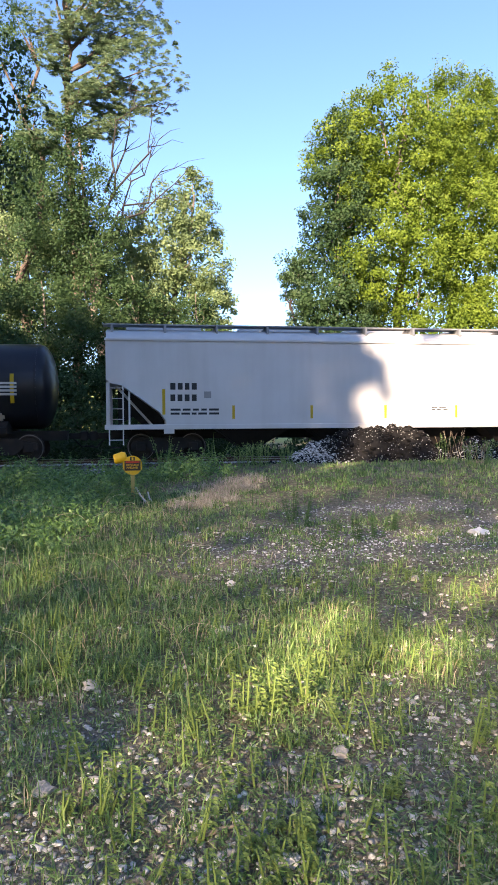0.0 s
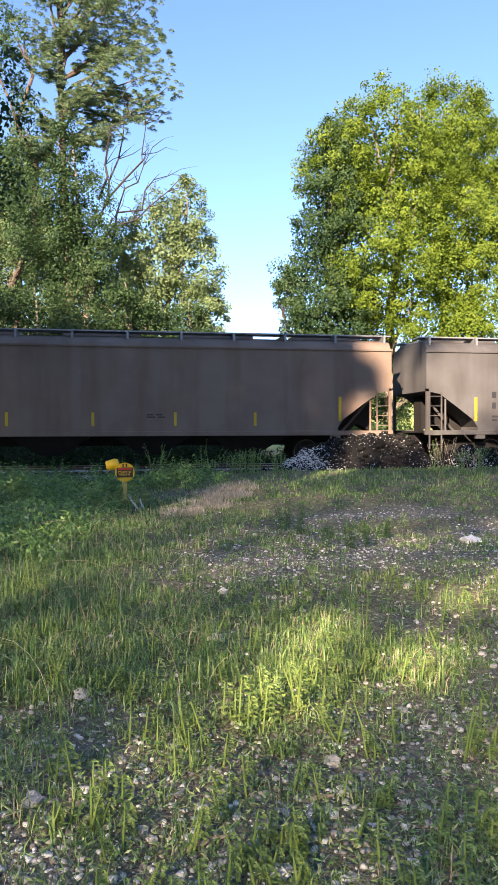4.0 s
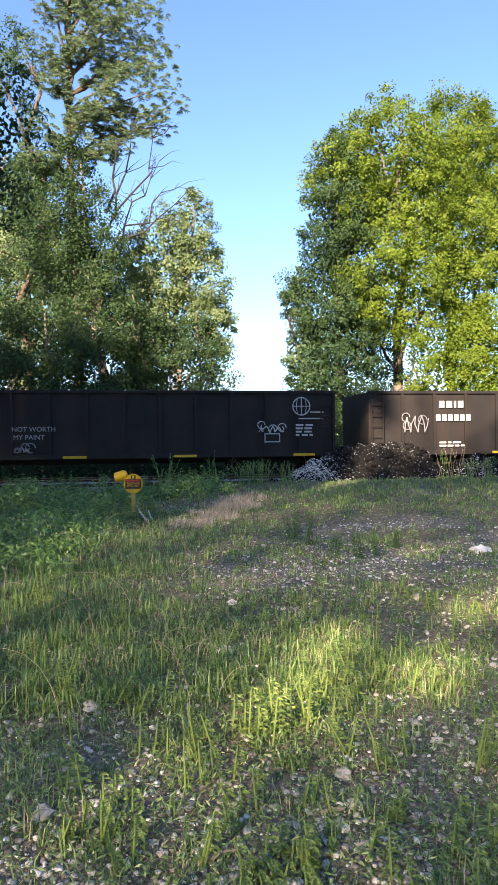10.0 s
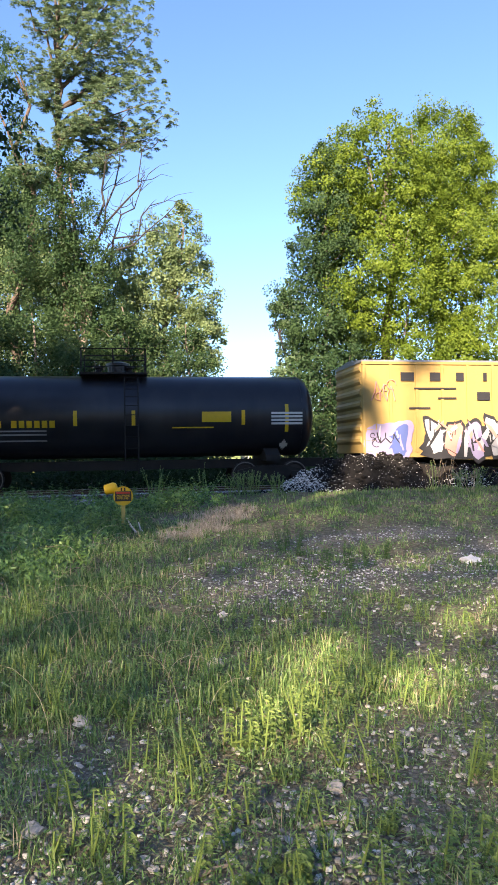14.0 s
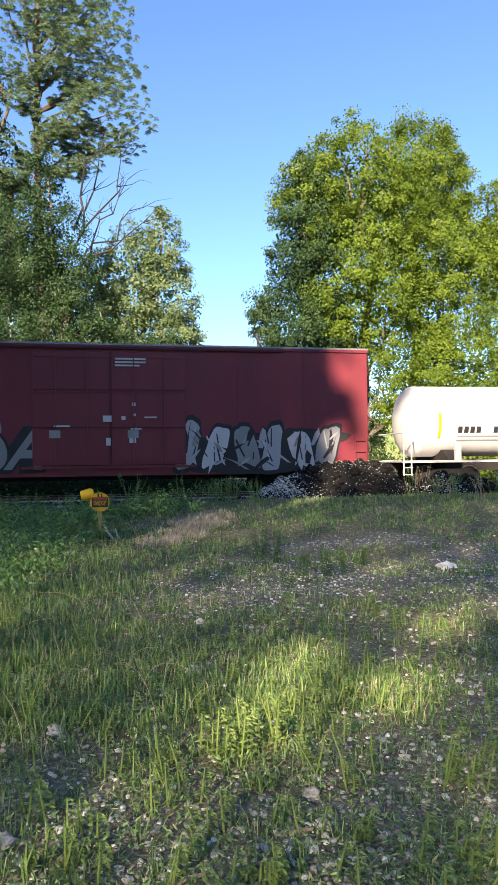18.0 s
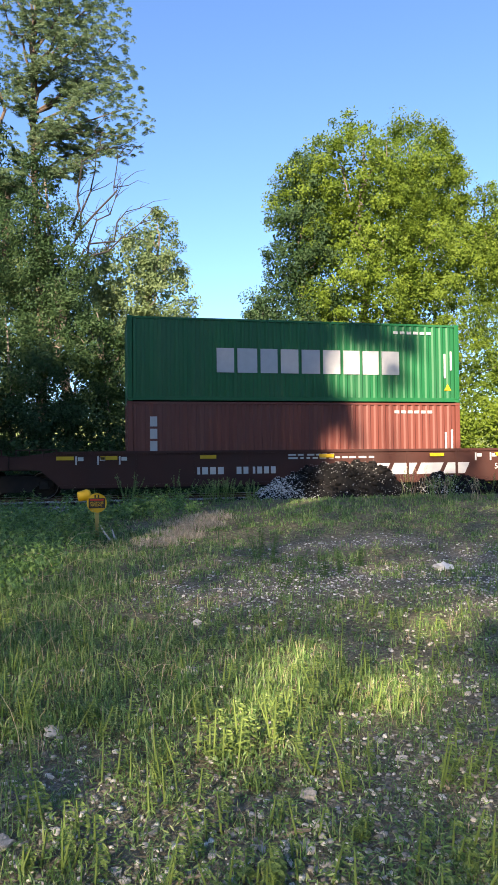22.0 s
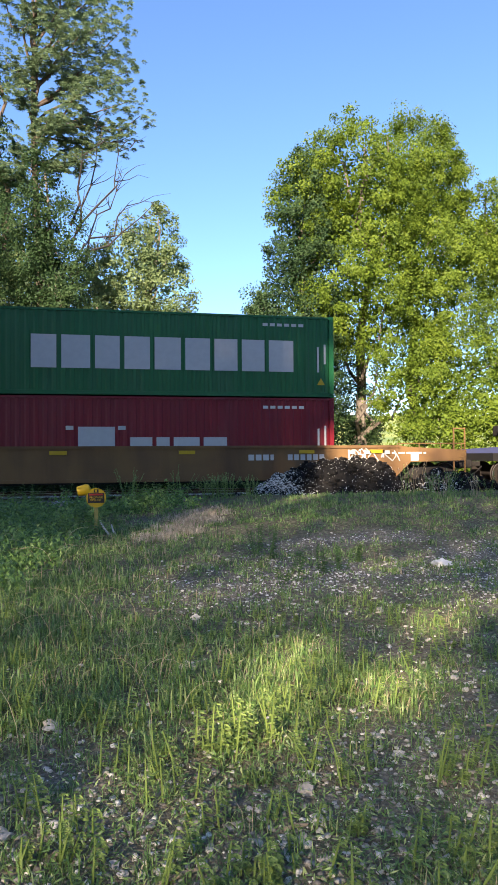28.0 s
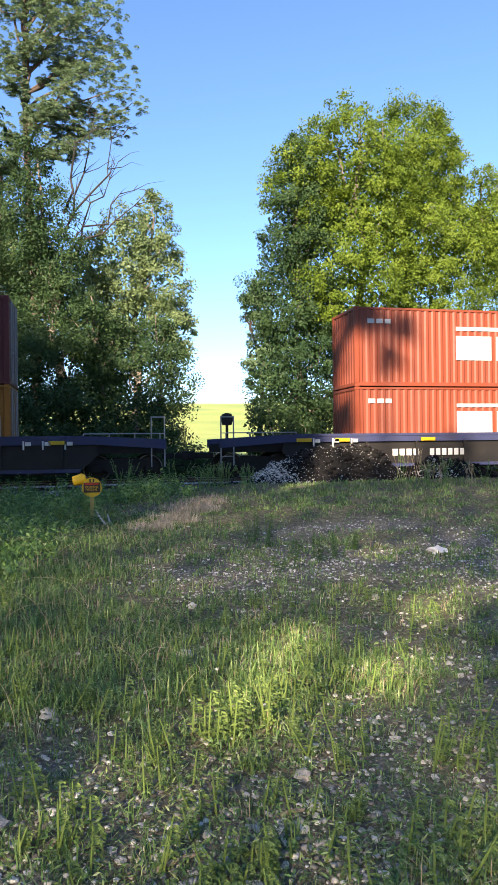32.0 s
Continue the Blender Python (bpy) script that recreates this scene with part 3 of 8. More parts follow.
DEADWOOD = surface("grey_deadwood", (0.035, 0.031, 0.028), 0.95, other=(0.02, 0.018, 0.016), scale=9)


def bare_branches(tree, base, ends, r=0.085):
    for z, ex, ey, ez in ends:
        line = bent((0.1, 0, z), (ex - base[0], ey - base[1], ez), 7, 0.05)
        part("dead_branch", Shape().tube(line, [r * (1 - 0.13 * j) for j in range(7)], 5), DEADWOOD, tree, "leafless grey dead branch")
        for k in range(9):
            p = np.array(line[2 + k % 5])
            q = p + rng.normal(size=3) * np.array([0.7, 0.4, 0.5]) + np.array([0.5, 0, 0.75])
            part("twig", Shape().tube(bent(p, q, 4, 0.06), [0.03, 0.022, 0.014, 0.006], 4, False), DEADWOOD, tree)


ivy = broadleaf("ivy_clad_tree", (-1.9, 41), 18, 0.26, [(-3.2, 40.6, 16.6, 1.5, 1.2, 2.6), (-2.1, 40.5, 13.6, 1.4, 1.4, 2.6), (-3.4, 41, 11, 1.5, 1.5, 3.4), (-2.0, 40.4, 9.4, 1.6, 1.5, 2.6), (-3.9, 40.2, 15.2, 1.2, 1.2, 3.4), (-2.2, 40.2, 12.0, 1.7, 1.3, 2.0), (-5.7, 40.4, 14.2, 1.2, 1.2, 3.6)],
                LEAF_IVY_SHADED, BARK_GREY, "ivy-clad tree with dead grey upper branches", per_m3=1.5, per=24, radius=0.7, size=0.135, many=4.6, group=LEFT)
bare_branches(ivy, (-1.9, 41), [(12.5, 2.2, 41, 16.6), (13.5, 1.6, 40.5, 19.6), (12, 1.3, 41, 18.2), (14, 0.6, 41.5, 20.3), (11.5, 2.9, 40, 16.2), (15, -0.4, 40, 20.5)])
broadleaf("ivy_clad_tree", (-6.2, 43), 24, 0.3, [(-6.0, 42, 16, 1.2, 1.3, 5.5), (-5.6, 42, 9, 1.6, 1.5, 4), (-6.9, 42, 23.5, 1.4, 1.5, 2.6)], LEAF_IVY_SHADED, BARK, "tall trunk smothered in shade-darkened ivy", per_m3=1.4, radius=0.7, size=0.135, many=4.6, group=LEFT)
broadleaf("locust_tree", (-8.5, 47), 20, 0.3, [(-8.3, 46, 13, 2.6, 2.6, 4), (-4.8, 47, 11.4, 2.4, 2, 3.6), (-6.5, 46, 8, 3, 3, 4)], LEAF_PALE, BARK_GREY, "sunlit tall tree at the edge of the wood", per_m3=0.9, group=LEFT)
broadleaf("locust_tree", (-2.4, 48), 15, 0.25, [(-2.2, 47.5, 10.6, 2.0, 1.8, 3.4), (-4.6, 48, 13.4, 1.8, 1.8, 3.4), (-7.4, 47, 16.5, 2.2, 2, 4.2), (0.2, 47.5, 7.4, 2.2, 1.8, 3.2)], LEAF_IVY_SHADED, BARK_GREY, "leafy tree filling the wood behind the pine", per_m3=1.0, radius=0.9, size=0.22, group=LEFT)
UNDER_GROUP = "understory trees beside the track"
broadleaf("understory_tree", (-4.4, 37), 9, 0.14, [(-4.8, 36.5, 6.2, 2.4, 2.0, 3.0), (-2.4, 36, 5, 2.0, 1.8, 2.8), (-3.4, 35, 2.6, 2.6, 1.6, 2.2)], LEAF_IVY_SHADED, BARK_GREY, "dense understory tree in shade-darkened leaf beside the track", per_m3=1.6, radius=0.7, size=0.135, many=4.6, group=UNDER_GROUP)
broadleaf("understory_tree", (0.4, 38), 9.5, 0.15, [(-0.3, 37, 6.6, 1.9, 1.7, 2.4), (1.4, 37.5, 5.6, 1.8, 1.7, 2.6), (0.2, 36, 3, 2.2, 1.6, 2.4), (2.4, 37, 3.2, 1.2, 1.4, 2.2)], LEAF_IVY_SHADED, BARK_GREY, "dense green understory tree beside the track", per_m3=1.6, radius=0.7, size=0.135, many=4.6, group=UNDER_GROUP)
broadleaf("understory_tree", (3.4, 39.5), 9, 0.14, [(3.2, 39, 6.6, 1.4, 1.4, 2.0), (4.5, 39, 4.8, 1.1, 1.2, 1.8), (3.6, 39, 3.4, 1.5, 1.3, 2.2)], LEAF_IVY_SHADED, BARK_GREY, "slim understory tree in shade-darkened leaf with airy side branches", per_m3=1.6, radius=0.7, size=0.135, many=4.6, group=UNDER_GROUP)
broadleaf("understory_tree", (-7.4, 36), 10, 0.18, [(-7.4, 36, 7.5, 2.0, 1.8, 3), (-7, 35, 3.4, 2.4, 1.8, 3.0)], LEAF_IVY_SHADED, BARK_GREY, "dense understory tree in shade-darkened leaf beside the track", per_m3=1.4, radius=0.7, size=0.135, many=4.6, group=UNDER_GROUP)
# dark filler added beneath the oaks, in place of the canopy's shade
broadleaf("understory_tree", (14.0, 45.5), 8, 0.14, [(13.6, 45.5, 5.0, 2.8, 1.6, 3.4), (16.4, 45, 4.2, 2.6, 1.6, 3.6), (15, 44.5, 2.2, 3.4, 1.5, 2.0)], LEAF_IVY_SHADED, BARK_GREY, "dark fill tree added for the shade beneath the oaks", per_m3=1.3, radius=0.7, size=0.135, many=4.6, group=UNDER_GROUP)
EDGE = "bushes along the far side of the track"
for i, (x, y, rx, rz, leaf) in enumerate([(-6.5, 33.5, 2.2, 1.5, LEAF_DEEP), (-3, 33.5, 2.2, 1.4, LEAF_DEEP), (0.6, 33.8, 2.0, 1.4, LEAF_DEEP), (3.2, 34.4, 1.3, 1.3, LEAF_DEEP), (9.2, 37, 1.3, 2.4, LEAF_DEEP), (11.2, 36.5, 1.6, 1.6, LEAF_DEEP), (13.8, 36.5, 1.8, 1.0, LEAF_IVY_SHADED), (17.2, 33.5, 2.4, 2.4, LEAF_OAK), (20.6, 33.5, 2.4, 2.9, LEAF_OAK), (24.4, 33.5, 2.6, 3.2, LEAF_OAK), (28.4, 34, 2.6, 3.4, LEAF_OAK), (32.6, 35, 2.8, 4, LEAF_OAK)]):
    broadleaf("bush", (x, y), rz * 1.5, 0.06, [(x, y, rz * 0.85, rx, 1.5, rz), (x + 0.9, y - 0.6, rz * 0.5, rx * 0.7, 1.2, rz * 0.6)], leaf, BARK_GREY, "bushy green shrub at the foot of the trees", per_m3=1.8, per=22, radius=0.7, size=0.165, group=EDGE, limbs=8)

# dark shrubs added to fill the wood's depth with shade and close sky gaps
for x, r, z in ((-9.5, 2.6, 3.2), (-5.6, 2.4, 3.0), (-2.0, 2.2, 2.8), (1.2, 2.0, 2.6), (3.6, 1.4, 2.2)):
    broadleaf("bush", (x, 47), z * 1.4, 0.07, [(x, 47, z * 0.8, r, 1.3, z), (x + 0.8, 46.4, z * 0.4, r, 1.2, z * 0.6)], LEAF_SHADE, BARK_GREY, "dark fill shrub added for the shade deep in the wood", per_m3=0.8, per=18, radius=0.8, size=0.24, group=EDGE, limbs=6, core=14)

# the wood on this side of the track, left of and behind the viewer, whose shade lies on the clearing
SHADE = "trees of the wood round the clearing"
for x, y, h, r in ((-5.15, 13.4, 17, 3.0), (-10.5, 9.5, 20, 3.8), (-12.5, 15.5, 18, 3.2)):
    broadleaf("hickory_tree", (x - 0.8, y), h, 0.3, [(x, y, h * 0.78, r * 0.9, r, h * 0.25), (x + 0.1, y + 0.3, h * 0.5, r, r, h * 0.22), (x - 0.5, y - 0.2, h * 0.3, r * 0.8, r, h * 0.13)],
              LEAF_SHADE, BARK_GREY, "hickory with low hanging foliage, shade put into its leaf colour", per_m3=0.8, per=26, radius=0.6, size=0.115, gaps=SPOTS, group=SHADE, shell=0.45, many=2.9, core=8, limbs=7)
# a belt of tall trees across the sun's way: lower towards the right, so that the light passes over it there
LAYERS = [(2.0, 15.0, 1200, 0.5, 0), (15.0, 28.0, 11500, 0.185, 0)]
DENSE = [(2.0, 15.0, 1200, 0.5, 0), (15.0, 28.0, 7400, 0.285, 0)]
COARSE = [(2.0, 15.0, 1200, 0.5, 0), (15.0, 28.0, 4200, 0.32, 0)]
for i in range(14):
    l = -23 + 2.5 * i + 0.5 * math.sin(i * 5.1)
    a = -40 + 2.0 * math.sin(i * 2.3)
    h = 39 - 8.2 * float(smooth_step(-6.5, -4.6, l)) + 0.9 * math.sin(i * 3.7)
    x, y = l * math.cos(SUN_AZ) + a * math.sin(SUN_AZ), -l * math.sin(SUN_AZ) + a * math.cos(SUN_AZ)
    crown = [(x, y, h * 0.84, 2.3, 2.6, h * 0.16), (x + 0.3, y, h * 0.58, 2.9, 3.2, h * 0.2), (x, y + 0.3, h * 0.3, 2.7, 3, h * 0.18)]
    if i == 8:
        crown += [(x + 0.1, y - 0.1, h + 6.5, 0.8, 0.8, 0.65), (x - 0.9, y, h + 7.1, 0.7, 0.6, 0.3), (x - 2.3, y, h + 4.4, 0.4, 0.5, 0.3), (x - 2.8, y, h + 6.9, 0.45, 0.5, 0.3)]
    broadleaf("tulip_tree", (x, y), h * (1.24 if i == 8 else 0.93), 0.15 if i == 8 else 0.2, crown,
              LEAF_DEEP, BARK_GREY, "tall slender tulip tree in a dense row", per_m3=0.3, per=18, radius=0.95, size=0.55, gaps=WIDE, group=SHADE, shell=0.15, limbs=8, many=1.4, core=2.4, thin=(DENSE if i < 7 else LAYERS if i < 11 else COARSE) + [(28.0, 36.0, 7000, 0.3, -0.6 if i == 7 else 0) if h > 35 else (28.0, 30.2, 1500, 0.3, 0)])
# added, unseen trees behind the viewer, clear of the sun's way, block low sky
for i in range(7):
    x, y, h = -3 + 9.5 * i + 1.5 * math.sin(i * 2.1), -38 + 5 * math.sin(i * 1.7) + 2.2 * i, 23 + 3 * math.sin(i * 3.1)
    broadleaf("tulip_tree", (x, y), h * 0.93, 0.4, [(x, y, h * 0.76, 4.2, 3.4, h * 0.24), (x + 0.3, y, h * 0.45, 5.0, 4, h * 0.24), (x, y, h * 0.2, 4.6, 4, h * 0.18)],
              LEAF_DEEP, BARK_GREY, "broad leafy tree added unseen behind to block low sky", per_m3=0.1, per=18, radius=1.3, size=0.9, group=SHADE, shell=0.15, limbs=6, many=1.2, core=0.5)
# ---- grass, weeds and stones of the clearing ----
def blades(name, base, height, width, lean, heading, material):
    """Grass blades in one mesh: a bent strip of a quad and a tip each."""
    h = np.stack([np.cos(heading), np.sin(heading), 0 * heading], 1)
    side = np.stack([-h[:, 1], h[:, 0], 0 * heading], 1) * (width * 0.5)[:, None]
    up = np.array([0, 0, 1.0])
    mid = base + up * (height * 0.58)[:, None] + h * (lean * 0.3)[:, None]
    tip = base + up * (height * (1 - 0.25 * np.clip(lean / height, 0, 1)))[:, None] + h * lean[:, None]
    v = np.stack([base - side, base + side, mid + side * 0.8, mid - side * 0.8, tip], 1).reshape(-1, 3)
    n = len(base)
    o = np.arange(n) * 5
    loops = np.stack([o, o + 1, o + 2, o + 3, o + 3, o + 2, o + 4], 1).ravel()
    starts = np.stack([np.arange(n) * 7, np.arange(n) * 7 + 4], 1).ravel()
    me = bpy.data.meshes.new(name)
    me.vertices.add(len(v))
    me.vertices.foreach_set("co", np.ascontiguousarray(v, np.float32).ravel())
    me.loops.add(len(loops))
    me.loops.foreach_set("vertex_index", loops.astype(np.int32))
    me.polygons.add(2 * n)
    me.polygons.foreach_set("loop_start", starts.astype(np.int32))
    me.update(calc_edges=True)
    me.materials.append(material)
    return me


def in_view(n, y0, y1, power=1.0, wide=0.12):
    """Ground points in the fan before the viewer, denser nearby."""
    y = (y0 ** (1 - power) + rng.random(n) * (y1 ** (1 - power) - y0 ** (1 - power))) ** (1 / (1 - power)) if power != 1 else y0 * (y1 / y0) ** rng.random(n)
    return (-0.2 - wide) * y - 0.3 + rng.random(n) * ((0.83 + 2 * wide) * y + 0.6), y


def tufts(x, y, per, height, spread, width, name, material, label, lean=0.45):
    k = len(x)
    n = k * per
    px, py = np.repeat(x, per) + rng.normal(size=n) * np.repeat(spread, per), np.repeat(y, per) + rng.normal(size=n) * np.repeat(spread, per)
    h = np.repeat(height, per) * (0.45 + 0.75 * rng.random(n))
    me = blades(name, np.stack([px, py, ground_z(px, py) - 0.01], 1), h, np.repeat(width, per) * (0.7 + 0.6 * rng.random(n)), h * lean * rng.random(n) ** 1.3, rng.random(n) * 6.283, material)
    return tagged(new(name, me), label, "grass", kind="stuff")


def lush(x, y):
    """Taller growth towards the left and along the track."""
    return np.clip((1 - smooth_step(-1.0, 1.2, x - 0.06 * y)) * 0.8 + 0.5 * smooth_step(12.5, 17, y), 0, 1)


for y0, y1, count, per, wide in ((1.6, 4.2, 5200, 11, 0.0058), (4.2, 8.5, 8600, 10, 0.009), (8.5, 14, 8500, 9, 0.013), (14, 22.4, 8000, 7, 0.02)):
    x, y = in_view(count, y0, y1, 1.6)
    patch = 0.5 + 0.3 * np.sin(1.3 * x + 2.1 * np.sin(0.8 * y)) * np.sin(1.7 * y + 1.4 * np.sin(0.9 * x)) + 0.35 * np.sin(6.1 * x + 2 * np.sin(3.3 * y)) * np.sin(4.7 * y + 2 * np.sin(4.1 * x))
    keep = (rng.random(count) > 0.64 * gravelly(x, y)) & (rng.random(count) < 0.02 + 0.72 * np.clip(patch, 0, 1) ** 1.6 + 0.16 * lush(x, y)) & (np.hypot(x, y) > 1.2)
    keep &= ~((x > -9) & (y > 22.0 - 0.6 * (x > 3)))
    x, y = x[keep], y[keep]
    lu = lush(x, y)
    h = (0.045 + 0.09 * rng.random(len(x)) ** 1.4 + 0.15 * lu * rng.random(len(x)) ** 2.6) * (1 - 0.35 * gravelly(x, y))
    tufts(x, y, per, h, 0.02 + 0.025 * lu + 0.0015 * y, np.full(len(x), wide), "grass", GRASS, "patchy green grass and weeds on the gravelly clearing", 1.6)
    if y0 < 14:
        k = len(x) // 9
        tufts(x[:k] + 0.03, y[:k], 5, h[:k] * 1.3, np.full(k, 0.05), np.full(k, wide * 0.7), "dry_grass", STRAW, "thin dry straw-coloured grass among the green", 1.2)

# tall rank tufts, thickest to the left and along the track
x, y = in_view(1200, 4.4, 20, 1.25, 0.05)
keep = rng.random(1200) < np.clip(1.15 - smooth_step(-0.5, 1.2, x + 0.1 * y - 0.2) + 0.25 * smooth_step(13, 17, y), 0.05, 1) * (gravelly(x, y) < 0.35)
x, y = x[keep], y[keep]
for lo, hi, wide in ((0, 7, 0.006), (7, 12, 0.01), (12, 30, 0.015)):
    q = (y >= lo) & (y < hi)
    k = int(q.sum())
    tufts(x[q], y[q], 15, 0.09 + 0.27 * rng.random(k) ** 2.6, 0.04 + 0.07 * rng.random(k), np.full(k, wide * 0.85), "grass", RANK, "tall rank green grass tufts at the clearing's edge", 1.7)

# thin seeding grass, half dry, in small stands
for cx, cy, r, k in ((1.36, 5.1, 0.25, 50), (1.82, 4.3, 0.22, 45), (3.0, 5.95, 0.22, 20), (1.0, 4.25, 0.2, 35)):
    x, y = cx + r * rng.normal(size=k), cy + 1.4 * r * rng.normal(size=k)
    tufts(x, y, 3, 0.06 + 0.1 * rng.random(k), np.full(k, 0.04), np.full(k, 0.0035), "dry_grass", STRAW, "thin half-dry seeding grass in a small stand", 1.6)
    tufts(x + 0.04, y, 12, 0.06 + 0.1 * rng.random(k), np.full(k, 0.05), np.full(k, 0.0045), "grass", GRASS, "fresh green grass in a small stand", 1.5)

# fine wisps between the stones nearby
x, y = in_view(5200, 1.7, 6.5, 1.5)
patch = 0.5 + 0.5 * np.sin(7.3 * x + 2.2 * np.sin(2.9 * y)) * np.sin(5.9 * y + 2 * np.sin(3.7 * x))
q = rng.random(len(x)) < 0.15 + 0.75 * patch
x, y = x[q], y[q]
tufts(x, y, 8, 0.025 + 0.075 * rng.random(len(x)) ** 2, np.full(len(x), 0.045), np.full(len(x), 0.0032), "grass", RANK, "fine short grass wisps between the gravel stones", 2.2)

# rougher grass round about
x, y = -16 + 34 * rng.random(5000), -12 + 33 * rng.random(5000)
keep = (x < -0.34 * y - 0.4) | (x > 0.74 * y + 0.5) | (y < 1.5)
keep &= np.hypot(x, y) > 1.0
x, y = x[keep], y[keep]
tufts(x, y, 5, 0.06 + 0.14 * rng.random(len(x)), np.full(len(x), 0.09), np.full(len(x), 0.02), "grass", GRASS, "rough grass at the sides of the clearing", 1.2)

# low leafy ground cover between the tufts
x, y = in_view(70000, 1.7, 16, 1.5)
keep = rng.random(len(x)) > 0.35 + 0.6 * gravelly(x, y)
x, y = x[keep], y[keep]
n = len(x)
z = ground_z(x, y) + 0.012 + 0.075 * rng.random(n) ** 2
cover = quads("ground_cover", np.stack([x, y, z], 1), rng.normal(size=(n, 3)) * 0.5 + np.array([0, 0, 1.0]), rng.random(n) * 6.28, 0.018 + 0.02 * rng.random(n) + 0.003 * y, 0.004 + 0.004 * rng.random(n) + 0.0011 * y, GRASS)
tagged(new("ground_cover", cover), "low creeping leaves between the grass tufts", "ground cover", kind="stuff")

# bleached dead grass by the marker post
x, y = 0.2 + 2.7 * rng.random(2600), 12.6 + 4.6 * rng.random(2600)
keep = (np.abs((x - 1.2) - 0.36 * (y - 13.4)) + 0.3 * np.sin(4 * x + 3 * y) < 0.2 + 0.12 * (y - 12.4)) & (rng.random(2600) < 0.6)
x, y = x[keep], y[keep]
tufts(x, y, 9, 0.07 + 0.13 * rng.random(len(x)), np.full(len(x), 0.08), np.full(len(x), 0.014), "dead_grass", DEAD, "bleached pinkish-brown dead grass patch", 1.6)


def stalks(x, y, n, height, label, material, spread=0.22):
    """Tall stems with feathery seed heads."""
    t = empty("tall_grass", Matrix.Translation((x, y, float(ground_z(x, y)) - 0.02)), label, "tall grass")
    for i in range(n):
        a, r = rng.random() * 6.28, spread * rng.random()
        b = np.array([r * math.cos(a), r * math.sin(a), 0])
        tip = b + np.array([rng.normal() * 0.2, rng.normal() * 0.12, height * (0.65 + 0.4 * rng.random())])
        line = [b, b * 0.5 + tip * 0.5 + np.array([0, 0, 0.06]), tip]
        part("stem", Shape().tube(line, [0.0045, 0.004, 0.0025], 4, False), material, t)
        k = 15
        p = tip + (b - tip) * (rng.random((k, 1)) * 0.3)
        part("seed_head", quads("seed_head", p + rng.normal(size=(k, 3)) * 0.014, rng.normal(size=(k, 3)), rng.random(k) * 6.28, np.full(k, 0.05), np.full(k, 0.014), material), material, t)
    return t


for x, y, n, h, m in ((0.7, 19.8, 14, 1.2, GRASS), (2.2, 20.3, 9, 1.15, GRASS), (3.3, 20.2, 26, 0.75, GRASS), (3.6, 20.4, 22, 0.8, GRASS), (3.0, 20.5, 18, 0.6, GRASS), (4.4, 20.6, 14, 0.6, GRASS), (9.3, 18.6, 22, 0.75, GRASS), (10.0, 18.9, 22, 0.8, GRASS), (10.6, 18.4, 10, 0.7, STRAW), (9.4, 20.1, 5, 1.1, STRAW), (9.7, 20.3, 4, 1.0, STRAW), (9.3, 20.4, 8, 0.9, GRASS), (9.6, 18.5, 8, 0.7, STRAW), (11.2, 18.8, 8, 0.8, GRASS), (4.2, 20.2, 9, 0.7, GRASS)):
    stalks(x, y, n, h, "tall seeding grass stalks near the track" if m is GRASS else "tall dry straw-coloured grass stalks near the track", m)


def weed_mesh(height, leaves, size, seed):
    r = np.random.default_rng(seed)
    t = np.sort(r.random(leaves)) ** 0.8
    a = np.arange(leaves) * 2.4
    d = np.stack([np.cos(a), np.sin(a), np.full(leaves, 0.55)], 1)
    ln = size * (1.15 - 0.6 * t)
    pos = np.stack([0.02 * np.sin(3 * t), 0.02 * np.cos(2 * t), t * height], 1) + d * ln[:, None] * 0.45
    return d, pos, ln


WEEDS = "upright leafy weeds"


def weed(x, y, height, stems, label, material=WEED, size=0.075, per=34):
    w = empty("weed", Matrix.Translation((x, y, float(ground_z(x, y)) - 0.01)), label, "weed", WEEDS)
    for i in range(stems):
        ox, oy = (rng.normal(size=2) * 0.045 * stems ** 0.5).tolist()
        h = height * (0.65 + 0.45 * rng.random())
        d, pos, ln = weed_mesh(h, per, size, int(rng.integers(1e6)))
        tilt = rng.normal(size=2) * 0.2
        pos[:, 0] += ox + tilt[0] * pos[:, 2]
        pos[:, 1] += oy + tilt[1] * pos[:, 2]
        part("stem", Shape().tube([(ox, oy, 0), (ox + tilt[0] * h * 0.5, oy + tilt[1] * h * 0.5, h * 0.5), (ox + tilt[0] * h, oy + tilt[1] * h, h)], [0.006, 0.005, 0.003], 5, False), material, w)
        me = quads("leaves", pos, np.cross(d, np.cross(np.array([0, 0, 1.0]), d) + 0.01), np.zeros(len(pos)), ln, ln * 0.24, material)
        part("leaves", me, material, w, "narrow pointed leaves")
    return w


for x, y, h, s in ((0.72, 3.78, 0.34, 5), (0.92, 3.9, 0.3, 5), (1.1, 4.2, 0.24, 4), (0.58, 3.7, 0.22, 3), (1.35, 4.6, 0.22, 4)):
    weed(x, y, h, s, "bright yellow-green leafy weed standing in a sun spot")
for x, y, h, s in ((2.35, 10.6, 0.6, 5), (2.45, 10.3, 0.5, 4), (2.5, 9.2, 0.36, 3), (2.9, 8.7, 0.42, 4), (3.25, 9.3, 0.34, 3), (2.2, 8.4, 0.28, 3), (3.8, 9.8, 0.3, 3)):
    weed(x, y, h, s, "dark green bushy weed standing in bare gravel", DARK_WEED, 0.085, 40)
